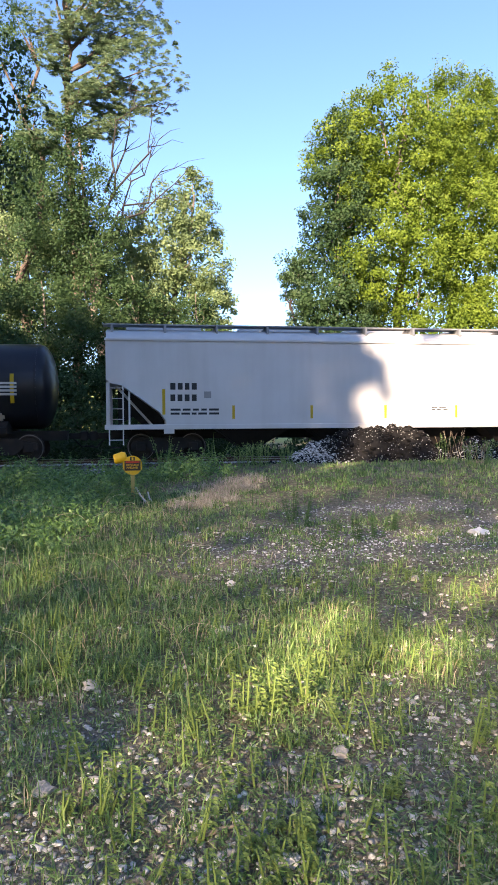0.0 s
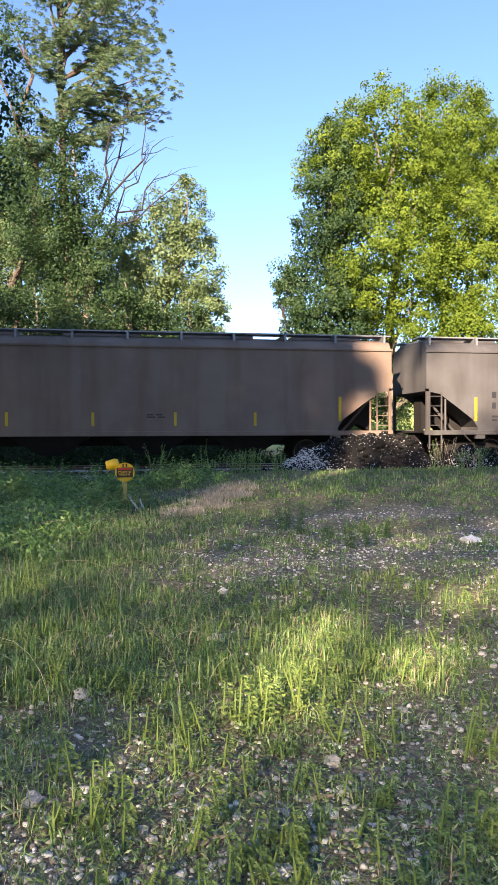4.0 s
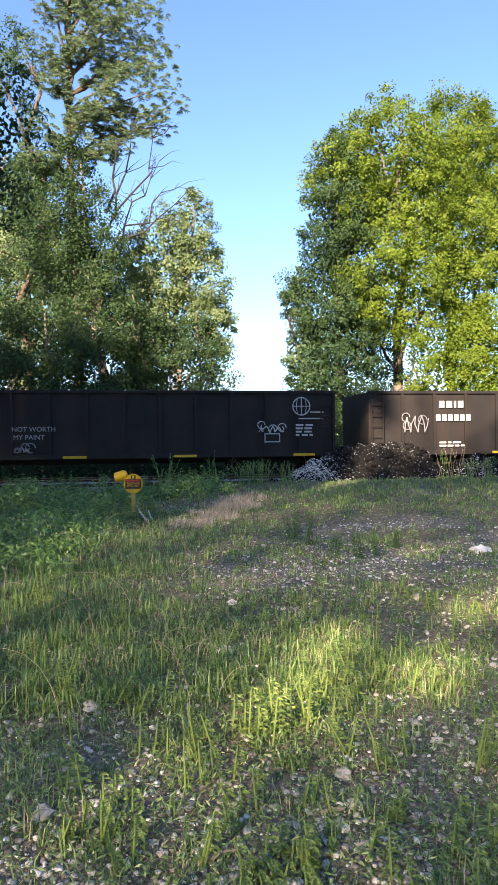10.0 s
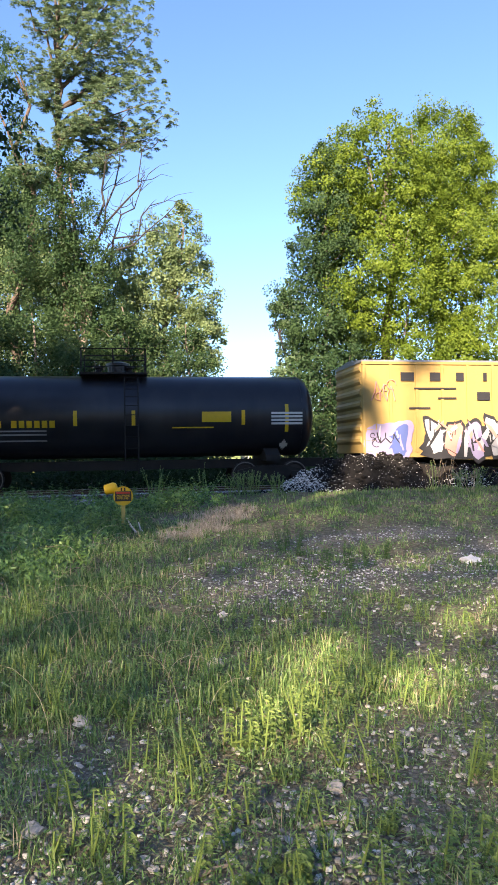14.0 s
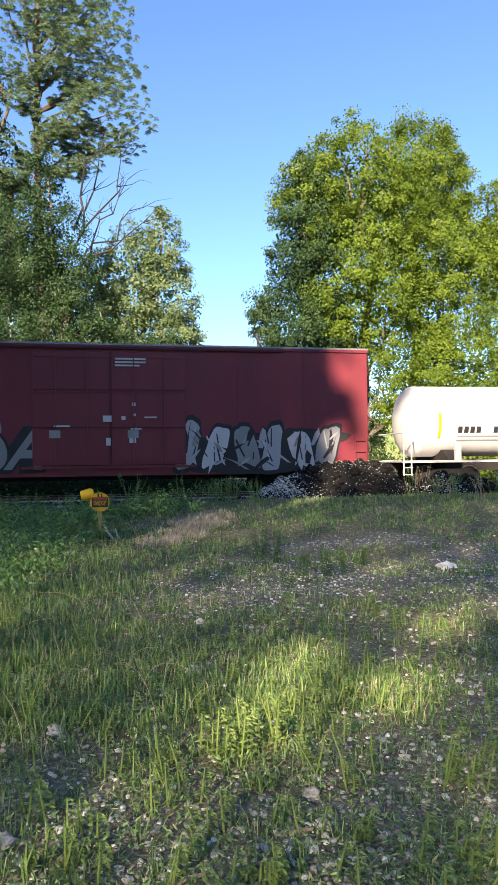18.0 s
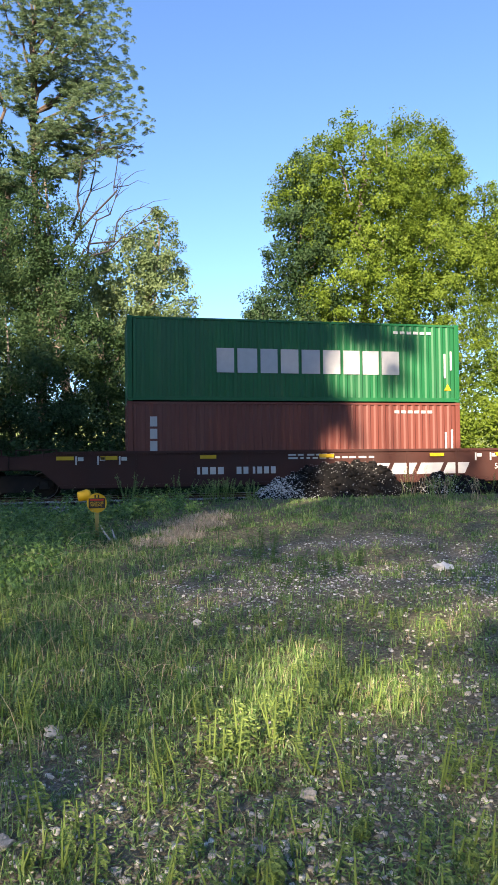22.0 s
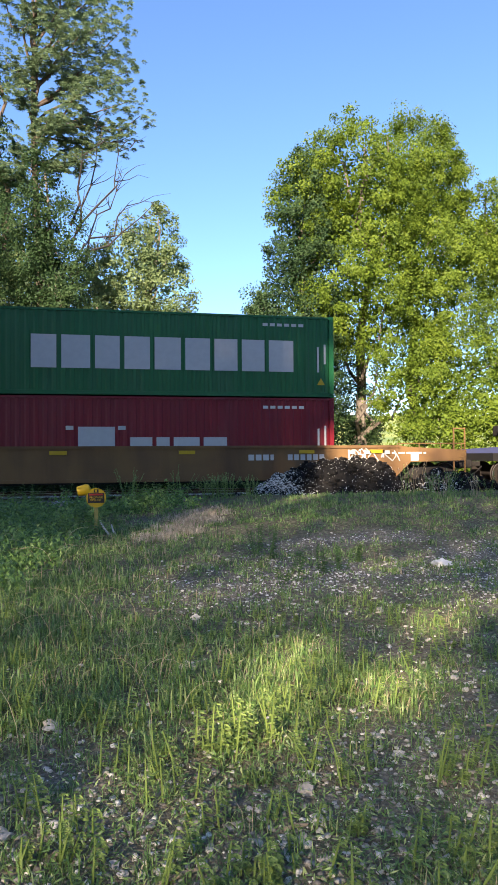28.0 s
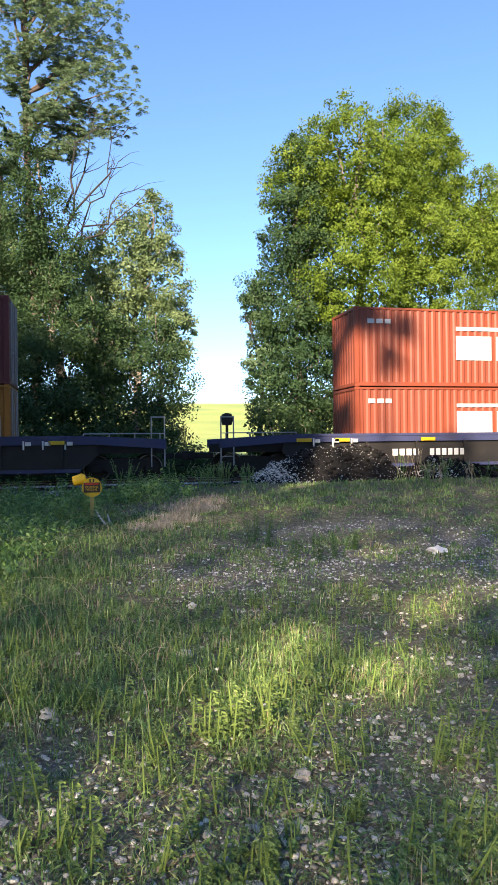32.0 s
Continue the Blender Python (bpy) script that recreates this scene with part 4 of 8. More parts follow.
for x, y, h, s in ((-1.0, 7.2, 0.4, 4), (-0.85, 7.0, 0.38, 4), (-0.2, 6.2, 0.3, 3), (1.62, 3.2, 0.26, 4), (1.9, 3.4, 0.3, 4), (-0.12, 2.9, 0.2, 4),
                    (0.25, 2.7, 0.2, 3), (0.5, 2.55, 0.19, 4), (1.3, 2.6, 0.2, 3), (-0.35, 3.3, 0.22, 4), (1.05, 3.3, 0.2, 3), (0.0, 4.2, 0.22, 3), (2.6, 5.2, 0.3, 4), (1.75, 2.7, 0.2, 4), (-0.5, 4.6, 0.3, 5), (0.5, 7.6, 0.3, 3)):
    weed(x, y, h, s, "dark green upright leafy weed in the gravel", size=0.06)
BRUSH = leafy("brush_leaf", [(0.045, 0.10, 0.022), (0.12, 0.22, 0.048), (0.23, 0.36, 0.085)], 0.25, 0.42, gloss=0.5)
for i in range(46):
    x, y = -6.5 + 8.6 * rng.random(), 15.2 + 6.4 * rng.random() ** 0.8
    if not (0.3 < x < 2.8 and y < 17.5):
        weed(x, y, 0.45 + 0.45 * rng.random(), 5, "leafy green brush growing before the track", BRUSH, 0.17, 22)

for x, y, h in ((-0.62, 14.25, 0.62), (-0.42, 14.2, 0.68), (-0.3, 14.4, 0.6), (-0.8, 14.5, 0.6), (0.25, 14.6, 0.5), (-0.12, 14.0, 0.42), (-1.1, 14.6, 0.6), (-1.5, 14.8, 0.7)):
    weed(x, y, h, 5, "leafy green brush growing round the marker", BRUSH, 0.12, 30)
# leafy undergrowth between the brush stems
x, y = -7 + 9.4 * rng.random(900), 14.6 + 7.2 * rng.random(900)
keep = ~((x > 0.1) & (y < 17.6)) & (rng.random(900) < smooth_step(14.2, 16.5, y - 0.5 * np.sin(1.7 * x))) & (np.hypot(x + 0.2, y - 14.5) > 0.45)
wave = np.clip(0.5 + 0.5 * np.sin(2.3 * x + 1.2 * np.sin(1.9 * y)) * np.sin(1.7 * y + x), 0, 1)
keep &= rng.random(900) < 0.25 + 0.75 * wave
hill = np.stack([x, y, ground_z(x, y) + (0.06 + 0.5 * rng.random(900) * wave) * smooth_step(14, 17.5, y) * (1 - 0.6 * smooth_step(19.5, 21.5, y))], 1)[keep]
pos, nrm, spin, size, tone = leaves_on(hill, 46, 0.42, 0.085, 0.7)
keep = pos[:, 2] > ground_z(pos[:, 0], pos[:, 1])
tagged(new("undergrowth", quads("undergrowth", pos[keep], nrm[keep], spin[keep], size[keep], size[keep] * 0.5, BRUSH)), "lush leafy green undergrowth before the track", "undergrowth", kind="stuff")
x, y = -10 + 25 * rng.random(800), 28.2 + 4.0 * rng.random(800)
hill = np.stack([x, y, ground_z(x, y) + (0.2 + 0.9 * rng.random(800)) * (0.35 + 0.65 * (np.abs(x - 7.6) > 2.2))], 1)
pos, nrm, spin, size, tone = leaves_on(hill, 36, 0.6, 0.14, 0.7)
tagged(new("undergrowth", quads("undergrowth", pos, nrm, spin, size, size * 0.5, LEAF_SHADE, tone=tone)), "rank undergrowth beyond the track in shade-darkened leaf", "undergrowth", kind="stuff")
# long dry stems that arch over the grass
arcs = Shape()
for i in range(70):
    y = 4.0 + 9 * rng.random()
    x = (-0.2 + 0.3 * rng.random() ** 1.3) * y + (1.4 * rng.random() if i % 4 == 0 else 0)
    a, ln = rng.random() * 6.28, 0.35 + 0.5 * rng.random()
    z, r = float(ground_z(x, y)), 0.0011 + 0.00022 * y
    arcs.tube([(x + ln * q * q * 0.9 * math.cos(a), y + ln * q * q * 0.9 * math.sin(a), z + ln * (q - 0.55 * q ** 3)) for q in np.linspace(0, 1, 7)], [r * (1 - 0.1 * k) for k in range(7)], 3, False)
tagged(part("dry_stems", arcs, STRAW, None, "long pale dry grass stems arching over"), category="grass", kind="stuff")
x, y = -5.2 + 5.2 * rng.random(900), 8.5 + 6.4 * rng.random(900)
wave = np.clip(0.5 + 0.5 * np.sin(2.1 * x + 1.4 * np.sin(1.6 * y)) * np.sin(1.9 * y + 0.7 * x), 0, 1)
keep = (x < -0.15 - 0.12 * (14.5 - y) * (y < 14.5)) & (rng.random(900) < 0.2 + 0.8 * wave)
hill = np.stack([x, y, ground_z(x, y) + 0.05 + 0.22 * rng.random(900) * wave], 1)[keep]
pos, nrm, spin, size, tone = leaves_on(hill, 44, 0.34, 0.085, 0.7)
keep = pos[:, 2] > ground_z(pos[:, 0], pos[:, 1])
tagged(new("undergrowth", quads("undergrowth", pos[keep], nrm[keep], spin[keep], size[keep], size[keep] * 0.32, BRUSH)), "low lush weeds among the grass", "undergrowth", kind="stuff")
# fine-leaved weeds all over the near ground
for i in range(130):
    y = 2.0 + 5.5 * rng.random() ** 1.3
    x = (-0.2 + 0.83 * rng.random()) * y
    if gravelly(x, y) < 0.75:
        weed(x, y, 0.08 + 0.16 * rng.random(), 2 + int(2 * rng.random()), "small feathery green weed among gravel and grass", size=0.035 + 0.02 * rng.random(), per=40)
# stones
def chip_shape(seed, flat=0.7):
    r = random.Random(seed)
    bm = bmesh.new()
    bmesh.ops.create_icosphere(bm, subdivisions=1 if seed < 100 else 2, radius=0.5)
    for v in bm.verts:
        k = 0.62 + 0.66 * r.random()
        v.co = Vector((v.co.x * k * 1.15, v.co.y * k, v.co.z * k * flat))
    me = bpy.data.meshes.new("stone")
    bm.to_mesh(me)
    bm.free()
    return me


CHIPS = [chip_shape(i) for i in range(8)]


def scatter_stones(name, x, y, size, material, label, lift=None):
    """Many stones joined in one mesh."""
    base = []
    for me in CHIPS:
        co = np.empty(len(me.vertices) * 3, np.float32)
        me.vertices.foreach_get("co", co)
        base.append((co.reshape(-1, 3), np.array([p.vertices[:] for p in me.polygons])))
    vs, fs, o = [], [], 0
    z = (ground_z(x, y) if lift is None else lift) + size * 0.12
    for i in range(len(x)):
        v, f = base[i % 8]
        a = rng.random() * 6.28
        c, s = math.cos(a), math.sin(a)
        vs.append(np.stack([v[:, 0] * c - v[:, 1] * s, v[:, 0] * s + v[:, 1] * c, v[:, 2]], 1) * size[i] + np.array([x[i], y[i], z[i]]))
        fs.append(f + o)
        o += len(v)
    v, f = np.concatenate(vs), np.concatenate(fs)
    me = bpy.data.meshes.new(name)
    me.vertices.add(len(v))
    me.vertices.foreach_set("co", np.ascontiguousarray(v, np.float32).ravel())
    me.loops.add(f.size)
    me.loops.foreach_set("vertex_index", f.ravel().astype(np.int32))
    me.polygons.add(len(f))
    me.polygons.foreach_set("loop_start", (np.arange(len(f)) * 3).astype(np.int32))
    me.update(calc_edges=True)
    me.materials.append(material)
    return tagged(new(name, me), label, "gravel", kind="stuff")


def chips_material(name, colors):
    m = leafy(name, colors, 0.0, 0.9)
    n, link = m.node_tree.nodes, m.node_tree.links.new
    bp, t = n.new("ShaderNodeBump"), n.new("ShaderNodeTexNoise")
    t.inputs["Scale"].default_value, t.inputs["Detail"].default_value = 60, 5
    bp.inputs["Strength"].default_value, bp.inputs["Distance"].default_value = 0.5, 0.006
    co = n.new("ShaderNodeTexCoord")
    link(co.outputs["Object"], t.inputs["Vector"])
    link(t.outputs[0], bp.inputs["Height"])
    link(bp.outputs[0], n["Principled BSDF"].inputs["Normal"])
    return m


GRAVEL = chips_material("limestone_gravel", [(0.09, 0.081, 0.067), (0.19, 0.173, 0.147), (0.36, 0.335, 0.292), (0.66, 0.62, 0.55)])
CINDER = chips_material("grey_ballast_chips", [(0.14, 0.14, 0.14), (0.24, 0.24, 0.24), (0.36, 0.36, 0.355), (0.46, 0.46, 0.45)])
x, y = in_view(21000, 1.7, 13, 1.9, 0.06)
keep = rng.random(len(x)) < 0.28 + 0.8 * gravelly(x, y)
x, y = x[keep], y[keep]
scatter_stones("gravel", x, y, (0.008 + 0.024 * rng.random(len(x)) ** 3) * (1 + 0.09 * y), GRAVEL, "loose pale limestone gravel strewn over the clearing")
LIMESTONE = chips_material("bleached_limestone_gravel", [(0.24, 0.225, 0.20), (0.38, 0.36, 0.33), (0.52, 0.495, 0.45), (0.68, 0.65, 0.6)])
x, y = in_view(11000, 6.5, 13.5, 0.6, 0.02)
keep = rng.random(len(x)) < 1.1 * gravelly(x, y) - 0.1
x, y = x[keep], y[keep]
scatter_stones("gravel", x, y, 0.016 + 0.026 * rng.random(len(x)) ** 2.5, LIMESTONE, "loose pale limestone gravel in bare patches of the clearing")
x, y = in_view(1500, 1.8, 6.0, 1.3, 0.02)
keep = rng.random(len(x)) < 0.1 + 0.9 * gravelly(x, y)
for a, b in list(zip(x[keep], y[keep]))[:290]:
    s = 0.022 + 0.036 * rng.random() ** 2
    part("stone", CHIPS[int(rng.integers(8))], STONE, ground, at=Matrix.Translation((a, b, float(ground_z(a, b)) + s * 0.14)) @ Matrix.Rotation(rng.random() * 6.28, 4, "Z") @ Matrix.Diagonal((s, s, s, 1)))
BOULDER = surface("bleached_boulder", (0.68, 0.65, 0.6), 0.9, other=(0.5, 0.47, 0.43), scale=6, bump=0.4)
for a, b, s, lab in ((4.75, 9.2, 0.26, "large pale boulder half sunk in gravel"), (0.9, 6.93, 0.1, "small white stone in the grass"), (0.61, 5.25, 0.12, "pale flat stone in the grass"), (0.94, 3.2, 0.085, "pale limestone cobble in gravel"), (0.91, 2.93, 0.07, "pale limestone cobble in gravel"),
                     (5.3, 7.6, 0.16, "pale flat stone in the gravel"), (-0.42, 3.05, 0.09, "grey cobble among grass tufts"), (-0.3, 4.25, 0.11, "dark grey cobble among grass tufts"), (0.52, 2.42, 0.075, "reddish limestone cobble in gravel"), (2.7, 6.6, 0.1, "flat grey stone in the grass")):
    tagged(part("rock", chip_shape(100 + int(a * 31 + b * 7), 0.62), BOULDER if s > 0.2 else STONE, None, lab, at=Matrix.Translation((a, b, float(ground_z(a, b)) + s * 0.16)) @ Matrix.Rotation(a * 5, 4, "Z") @ Matrix.Diagonal((s, s, s, 1))), category="rock", group="larger stones of the clearing")
twig_mat = surface("dry_twig", (0.36, 0.27, 0.19), 0.9, other=(0.22, 0.16, 0.11), scale=30)
for a, b, r, l in ((0.74, 2.86, 0.2, 0.11), (1.6, 3.1, 1.2, 0.16), (2.3, 3.6, 2.5, 0.2), (0.2, 2.6, 0.4, 0.18)):
    z = float(ground_z(a, b)) + 0.014
    tagged(part("twig", Shape().tube([(0, 0, 0), (l * 0.5 * math.cos(r), l * 0.5 * math.sin(r), 0.008), (l * math.cos(r), l * math.sin(r), 0)], [0.01, 0.009, 0.006], 7), twig_mat, None, "short dry brown twig lying on gravel", at=(a, b, z)), category="twig", group="fallen twigs")

# ballast thrown along the near side of the track
x, y = -7 + 20 * rng.random(4000), 22.0 + 1.9 * rng.random(4000) ** 0.8
scatter_stones("ballast_stones", x, y, 0.035 + 0.045 * rng.random(len(x)), CINDER, "loose grey ballast stones along the rails", lift=np.where(y < 23.1, 0.0, 0.13) + 0.13 * smooth_step(22.2, 23.1, y))


# ---- heap of dark spoil and gravel before the track ----
def heap_z(x, y):
    z = 0.34 + 0 * x
    for cx, cy, h, sx, sy in ((7.4, 22.0, 0.98, 0.9, 0.62), (8.6, 22.0, 0.92, 0.8, 0.6), (9.4, 22.0, 0.6, 0.6, 0.5), (6.2, 21.9, 0.72, 0.9, 0.6), (5.3, 21.45, 0.5, 0.75, 0.45), (11.0, 21.9, 0.72, 0.7, 0.55), (12.0, 22.0, 0.5, 0.7, 0.55), (13.0, 22.1, 0.4, 0.9, 0.55)):
        z = z + h * np.exp(-((x - cx) / sx) ** 2 - ((y - cy) / sy) ** 2)
    return z - 0.12 + 0.08 * np.sin(7 * x + 5 * y) * np.sin(6 * y - 4 * x) + 0.05 * np.sin(21 * x) * np.sin(17 * y + 3 * x)


PALE_CHIP = chips_material("pale_grey_chips", [(0.16, 0.16, 0.155), (0.36, 0.355, 0.34), (0.55, 0.54, 0.52), (0.74, 0.73, 0.70)])
SPOIL = surface("dark_spoil_earth", (0.014, 0.013, 0.0125), 0.95, other=(0.007, 0.0066, 0.0064), scale=7, amount=0.9, stain=(0.035, 0.032, 0.03), stain_scale=4, stain_amount=0.4, bump=1.0, bump_scale=22)
SPOIL.node_tree.nodes["Principled BSDF"].inputs["Specular IOR Level"].default_value = 0.08
hx, hy = np.linspace(3.6, 14.2, 130), np.linspace(20.6, 23.2, 44)
HX, HY = np.meshgrid(hx, hy, indexing="ij")
heap = empty("spoil_heap", Matrix.Translation((8, 22, 0.2)), "low heap of dark earth and pale ballast stones", "heap")
hp = np.stack([HX - 8, HY - 22, heap_z(HX, HY) - 0.2], -1).reshape(-1, 3)
hi = (np.arange(129)[:, None] * 44 + np.arange(43)[None]).ravel()
heap_mesh = bpy.data.meshes.new("earth")
heap_mesh.from_pydata(hp.tolist(), [], np.stack([hi, hi + 44, hi + 45, hi + 1], 1).tolist())
heap_mesh.shade_smooth()
part("earth", heap_mesh, SPOIL, heap, "dark crumbly earth")
x = np.concatenate([5.35 + 0.5 * rng.normal(size=1500), 11.0 + 0.5 * rng.normal(size=500), 4 + 9.5 * rng.random(160)])
y = np.concatenate([21.2 + 0.22 * rng.normal(size=1500), 21.4 + 0.25 * rng.normal(size=500), 20.9 + 1.6 * rng.random(160)])
st = scatter_stones("heap_gravel", x, y, 0.022 + 0.035 * rng.random(len(x)), PALE_CHIP, "", lift=heap_z(x, y))
st.data.transform(Matrix.Translation((-8, -22, -0.2)))
CHUNK = chips_material("black_spoil_chunks", [(0.005, 0.0048, 0.0046), (0.010, 0.0095, 0.009), (0.018, 0.0165, 0.0155)])
CHUNK.node_tree.nodes["Principled BSDF"].inputs["Specular IOR Level"].default_value = 0.08
xs, ys = 6 + 7.4 * rng.random(1000), 21.2 + 1.5 * rng.random(1000)
ch = scatter_stones("heap_rubble", xs, ys, 0.06 + 0.14 * rng.random(1000) ** 2, CHUNK, "", lift=heap_z(xs, ys))
xs, ys = 6.0 + 4.0 * rng.random(600), 21.0 + 1.3 * rng.random(600)
fl = scatter_stones("heap_grit", xs, ys, 0.014 + 0.02 * rng.random(600), PALE_CHIP, "", lift=heap_z(xs, ys) + 0.05)
ch.data.transform(Matrix.Translation((-8, -22, -0.2)))
fl.data.transform(Matrix.Translation((-8, -22, -0.2)))
for ob in (st, ch, fl):
    for key in ("category", "kind"):
        del ob[key]
    ob["kind"] = "stuff"
    ob.parent = heap

# ---- marker of a buried pipeline ----
SIGN_YELLOW = surface("sign_yellow", (0.60, 0.36, 0.012), 0.45, other=(0.48, 0.28, 0.015), scale=9)
SIGN_BLACK = surface("sign_black", (0.03, 0.022, 0.02), 0.5)
marker = empty("pipeline_marker", Matrix.Translation((-0.14, 14.5, float(ground_z(-0.14, 14.5)) + 0.08)) @ Matrix.Scale(0.88, 4), "yellow round pipeline warning marker on a post", "marker sign")
part("post", Shape().box(-0.045, 0.045, -0.03, 0.03, -0.1, 0.78, 0.01), surface("weathered_marker_post", (0.42, 0.33, 0.10), 0.8, other=(0.25, 0.18, 0.08), scale=9), marker, "weathered yellow-brown post")
disc = part("disc", Shape().lathe([(-0.062, 0.21), (-0.066, 0.225), (-0.05, 0.225), (-0.046, 0.21)], "y", (0, 0, 0.77), 36), SIGN_YELLOW, marker, "round yellow sign face")
part("band", Shape().box(-0.186, 0.186, -0.072, -0.064, 0.65, 0.88, 0.003), SIGN_BLACK, disc, "black band")
part("panel", Shape().box(-0.055, 0.055, -0.071, -0.064, 0.885, 0.965, 0.003), SIGN_BLACK, disc)
part("panel_mark", Shape().box(-0.02, 0.02, -0.075, -0.07, 0.895, 0.955), SIGN_YELLOW, disc)
part("warning_bar", Shape().box(-0.16, 0.16, -0.077, -0.072, 0.825, 0.865), surface("sign_red", (0.4, 0.03, 0.02), 0.5), disc)

# ---- freight train: materials ----
BLACK = surface("black_steel", (0.01155, 0.01118, 0.01118), 0.6, 0.2, other=(0.02063, 0.0186, 0.0165), scale=2, stain=(0.03713, 0.02887, 0.02273), stain_amount=0.35)
UNDER = surface("grimy_underframe", (0.0128, 0.0112, 0.0104), 0.85, 0.1, other=(0.0256, 0.0208, 0.0168), scale=4)
WHEEL = surface("wheel_steel", (0.03, 0.024, 0.02), 0.6, 0.5, other=(0.02, 0.016, 0.014), scale=6)
TREAD = surface("worn_wheel_rim", (0.15, 0.14, 0.13), 0.45, 0.6)
HOP_WHITE = surface("white_hopper_paint", (0.50, 0.49, 0.475), 0.5, other=(0.44, 0.43, 0.415), scale=1.2, stain=(0.25, 0.235, 0.215), stain_amount=0.35, streak=True, bump=0.05)
HOP_GREY = surface("grey_hopper_paint", (0.3214, 0.3214, 0.3329), 0.55, other=(0.2755, 0.2698, 0.2698), scale=1.0, stain=(0.1894, 0.1722, 0.155), stain_amount=0.5, streak=True, bump=0.05)
HOP_TAN = surface("dusty_tan_hopper_paint", (0.172, 0.126, 0.096), 0.7, other=(0.13, 0.09, 0.066), scale=0.9, amount=0.8, stain=(0.08766, 0.04889, 0.02829), stain_amount=0.75, streak=True, bump=0.08)
HOP_RUST = surface("rust_streaked_hopper_paint", (0.185, 0.138, 0.10), 0.75, other=(0.14, 0.088, 0.054), scale=0.9, amount=0.9, stain=(0.13, 0.05, 0.018), stain_amount=0.9, streak=True, bump=0.1)
HOP_DARK = surface("dirty_grey_hopper_paint", (0.085, 0.0825, 0.0825), 0.7, other=(0.055, 0.0525, 0.05), scale=0.8, amount=0.9, stain=(0.03, 0.025, 0.0225), stain_amount=0.8, streak=True)
TTX_YELLOW = surface("faded_yellow_boxcar_paint", (0.2707, 0.1599, 0.04836), 0.55, other=(0.227, 0.1303, 0.04111), scale=1.0, stain=(0.1451, 0.08736, 0.03869), stain_amount=0.45, streak=True, bump=0.06)
BOX_YELLOW = surface("pale_yellow_boxcar_paint", (0.3224, 0.2184, 0.0676), 0.6, other=(0.2704, 0.1816, 0.0624), scale=1.0, stain=(0.172, 0.1096, 0.052), stain_amount=0.5, streak=True, bump=0.06)
UP_YELLOW = surface("armour_yellow_paint", (0.3599, 0.1962, 0.01364), 0.5, other=(0.3054, 0.1637, 0.01637), scale=1.0, stain=(0.1742, 0.09856, 0.02728), stain_amount=0.4, streak=True, bump=0.05)
BOX_RED_SEAM = surface("dark_red_boxcar_seam", (0.055, 0.011, 0.013), 0.7, other=(0.035, 0.009, 0.01), scale=3)
BOX_RED = surface("oxide_red_boxcar_paint", (0.15, 0.0215, 0.031), 0.5, other=(0.1275, 0.0195, 0.026), scale=1.0, stain=(0.075, 0.01875, 0.01688), stain_amount=0.5, streak=True, bump=0.05)
GONDOLA = surface("black_gondola_steel", (0.0096, 0.0087, 0.0084), 0.7, 0.1, other=(0.018, 0.015, 0.0135), scale=1.4, amount=0.8, stain=(0.033, 0.0225, 0.0165), stain_amount=0.6, streak=True)
GALV = surface("weathered_galvanised_steel", (0.24, 0.246, 0.252), 0.5, 0.5, other=(0.168, 0.168, 0.168), scale=4)
WHITE = surface("white_marking_paint", (0.442, 0.442, 0.4309), 0.6, other=(0.3646, 0.3646, 0.3536), scale=6)
INK = surface("black_marking_paint", (0.02, 0.02, 0.022), 0.6)
YELLOW = surface("yellow_reflective_strip", (0.468, 0.3, 0.012), 0.4, other=(0.36, 0.228, 0.018), scale=8)
ORANGE = surface("orange_placard", (0.45, 0.198, 0.024), 0.5)
TANK_WHITE = surface("white_tank_paint", (0.53, 0.52, 0.51), 0.38, other=(0.47, 0.46, 0.45), scale=1.1, stain=(0.25, 0.235, 0.21), stain_amount=0.3, streak=True, bump=0.03)
TANK_BLACK = surface("gloss_black_tank_paint", (0.0096, 0.0096, 0.0128), 0.32, other=(0.024, 0.024, 0.0272), scale=1.1, stain=(0.04, 0.036, 0.032), stain_amount=0.4, streak=True, bump=0.03)
DOOR_EDGE = surface("grimy_door_seam", (0.05, 0.032, 0.016), 0.8, other=(0.03, 0.02, 0.012), scale=5)
RUSTY = surface("rusted_platform", (0.294, 0.182, 0.112), 0.85, other=(0.154, 0.07, 0.035), scale=5, amount=0.9)
WHITE_STEEL = surface("white_painted_steel", (0.396, 0.396, 0.396), 0.55, other=(0.312, 0.3, 0.288), scale=5)
SPRAY = {k: surface("spray_paint_" + k, c, 0.5, other=tuple(0.8 * v for v in c), scale=2.5) for k, c in {
    "rose": (0.16, 0.05, 0.07), "pink": (0.341, 0.136, 0.161), "lilac": (0.223, 0.192, 0.298), "white": (0.446, 0.434, 0.434), "maroon": (0.174, 0.031, 0.0434), "teal": (0.0496, 0.174, 0.205),
    "blue": (0.062, 0.0868, 0.223), "green": (0.062, 0.223, 0.136), "salmon": (0.384, 0.186, 0.149), "silver": (0.31, 0.31, 0.322), "grey": (0.205, 0.205, 0.211), "sky": (0.217, 0.31, 0.384), "red": (0.279, 0.031, 0.0372)}.items()}

FADED_RED = surface("faded_red_emblem", (0.16, 0.06, 0.03), 0.6, other=(0.12, 0.05, 0.028), scale=4)
CARS = []          # (thing, train coordinate of its origin, height)
WHEELS = []        # (wheelset, its pose on the truck, train coordinate)
WAGON, BOXES = "cars of the freight train", "containers on the well cars"


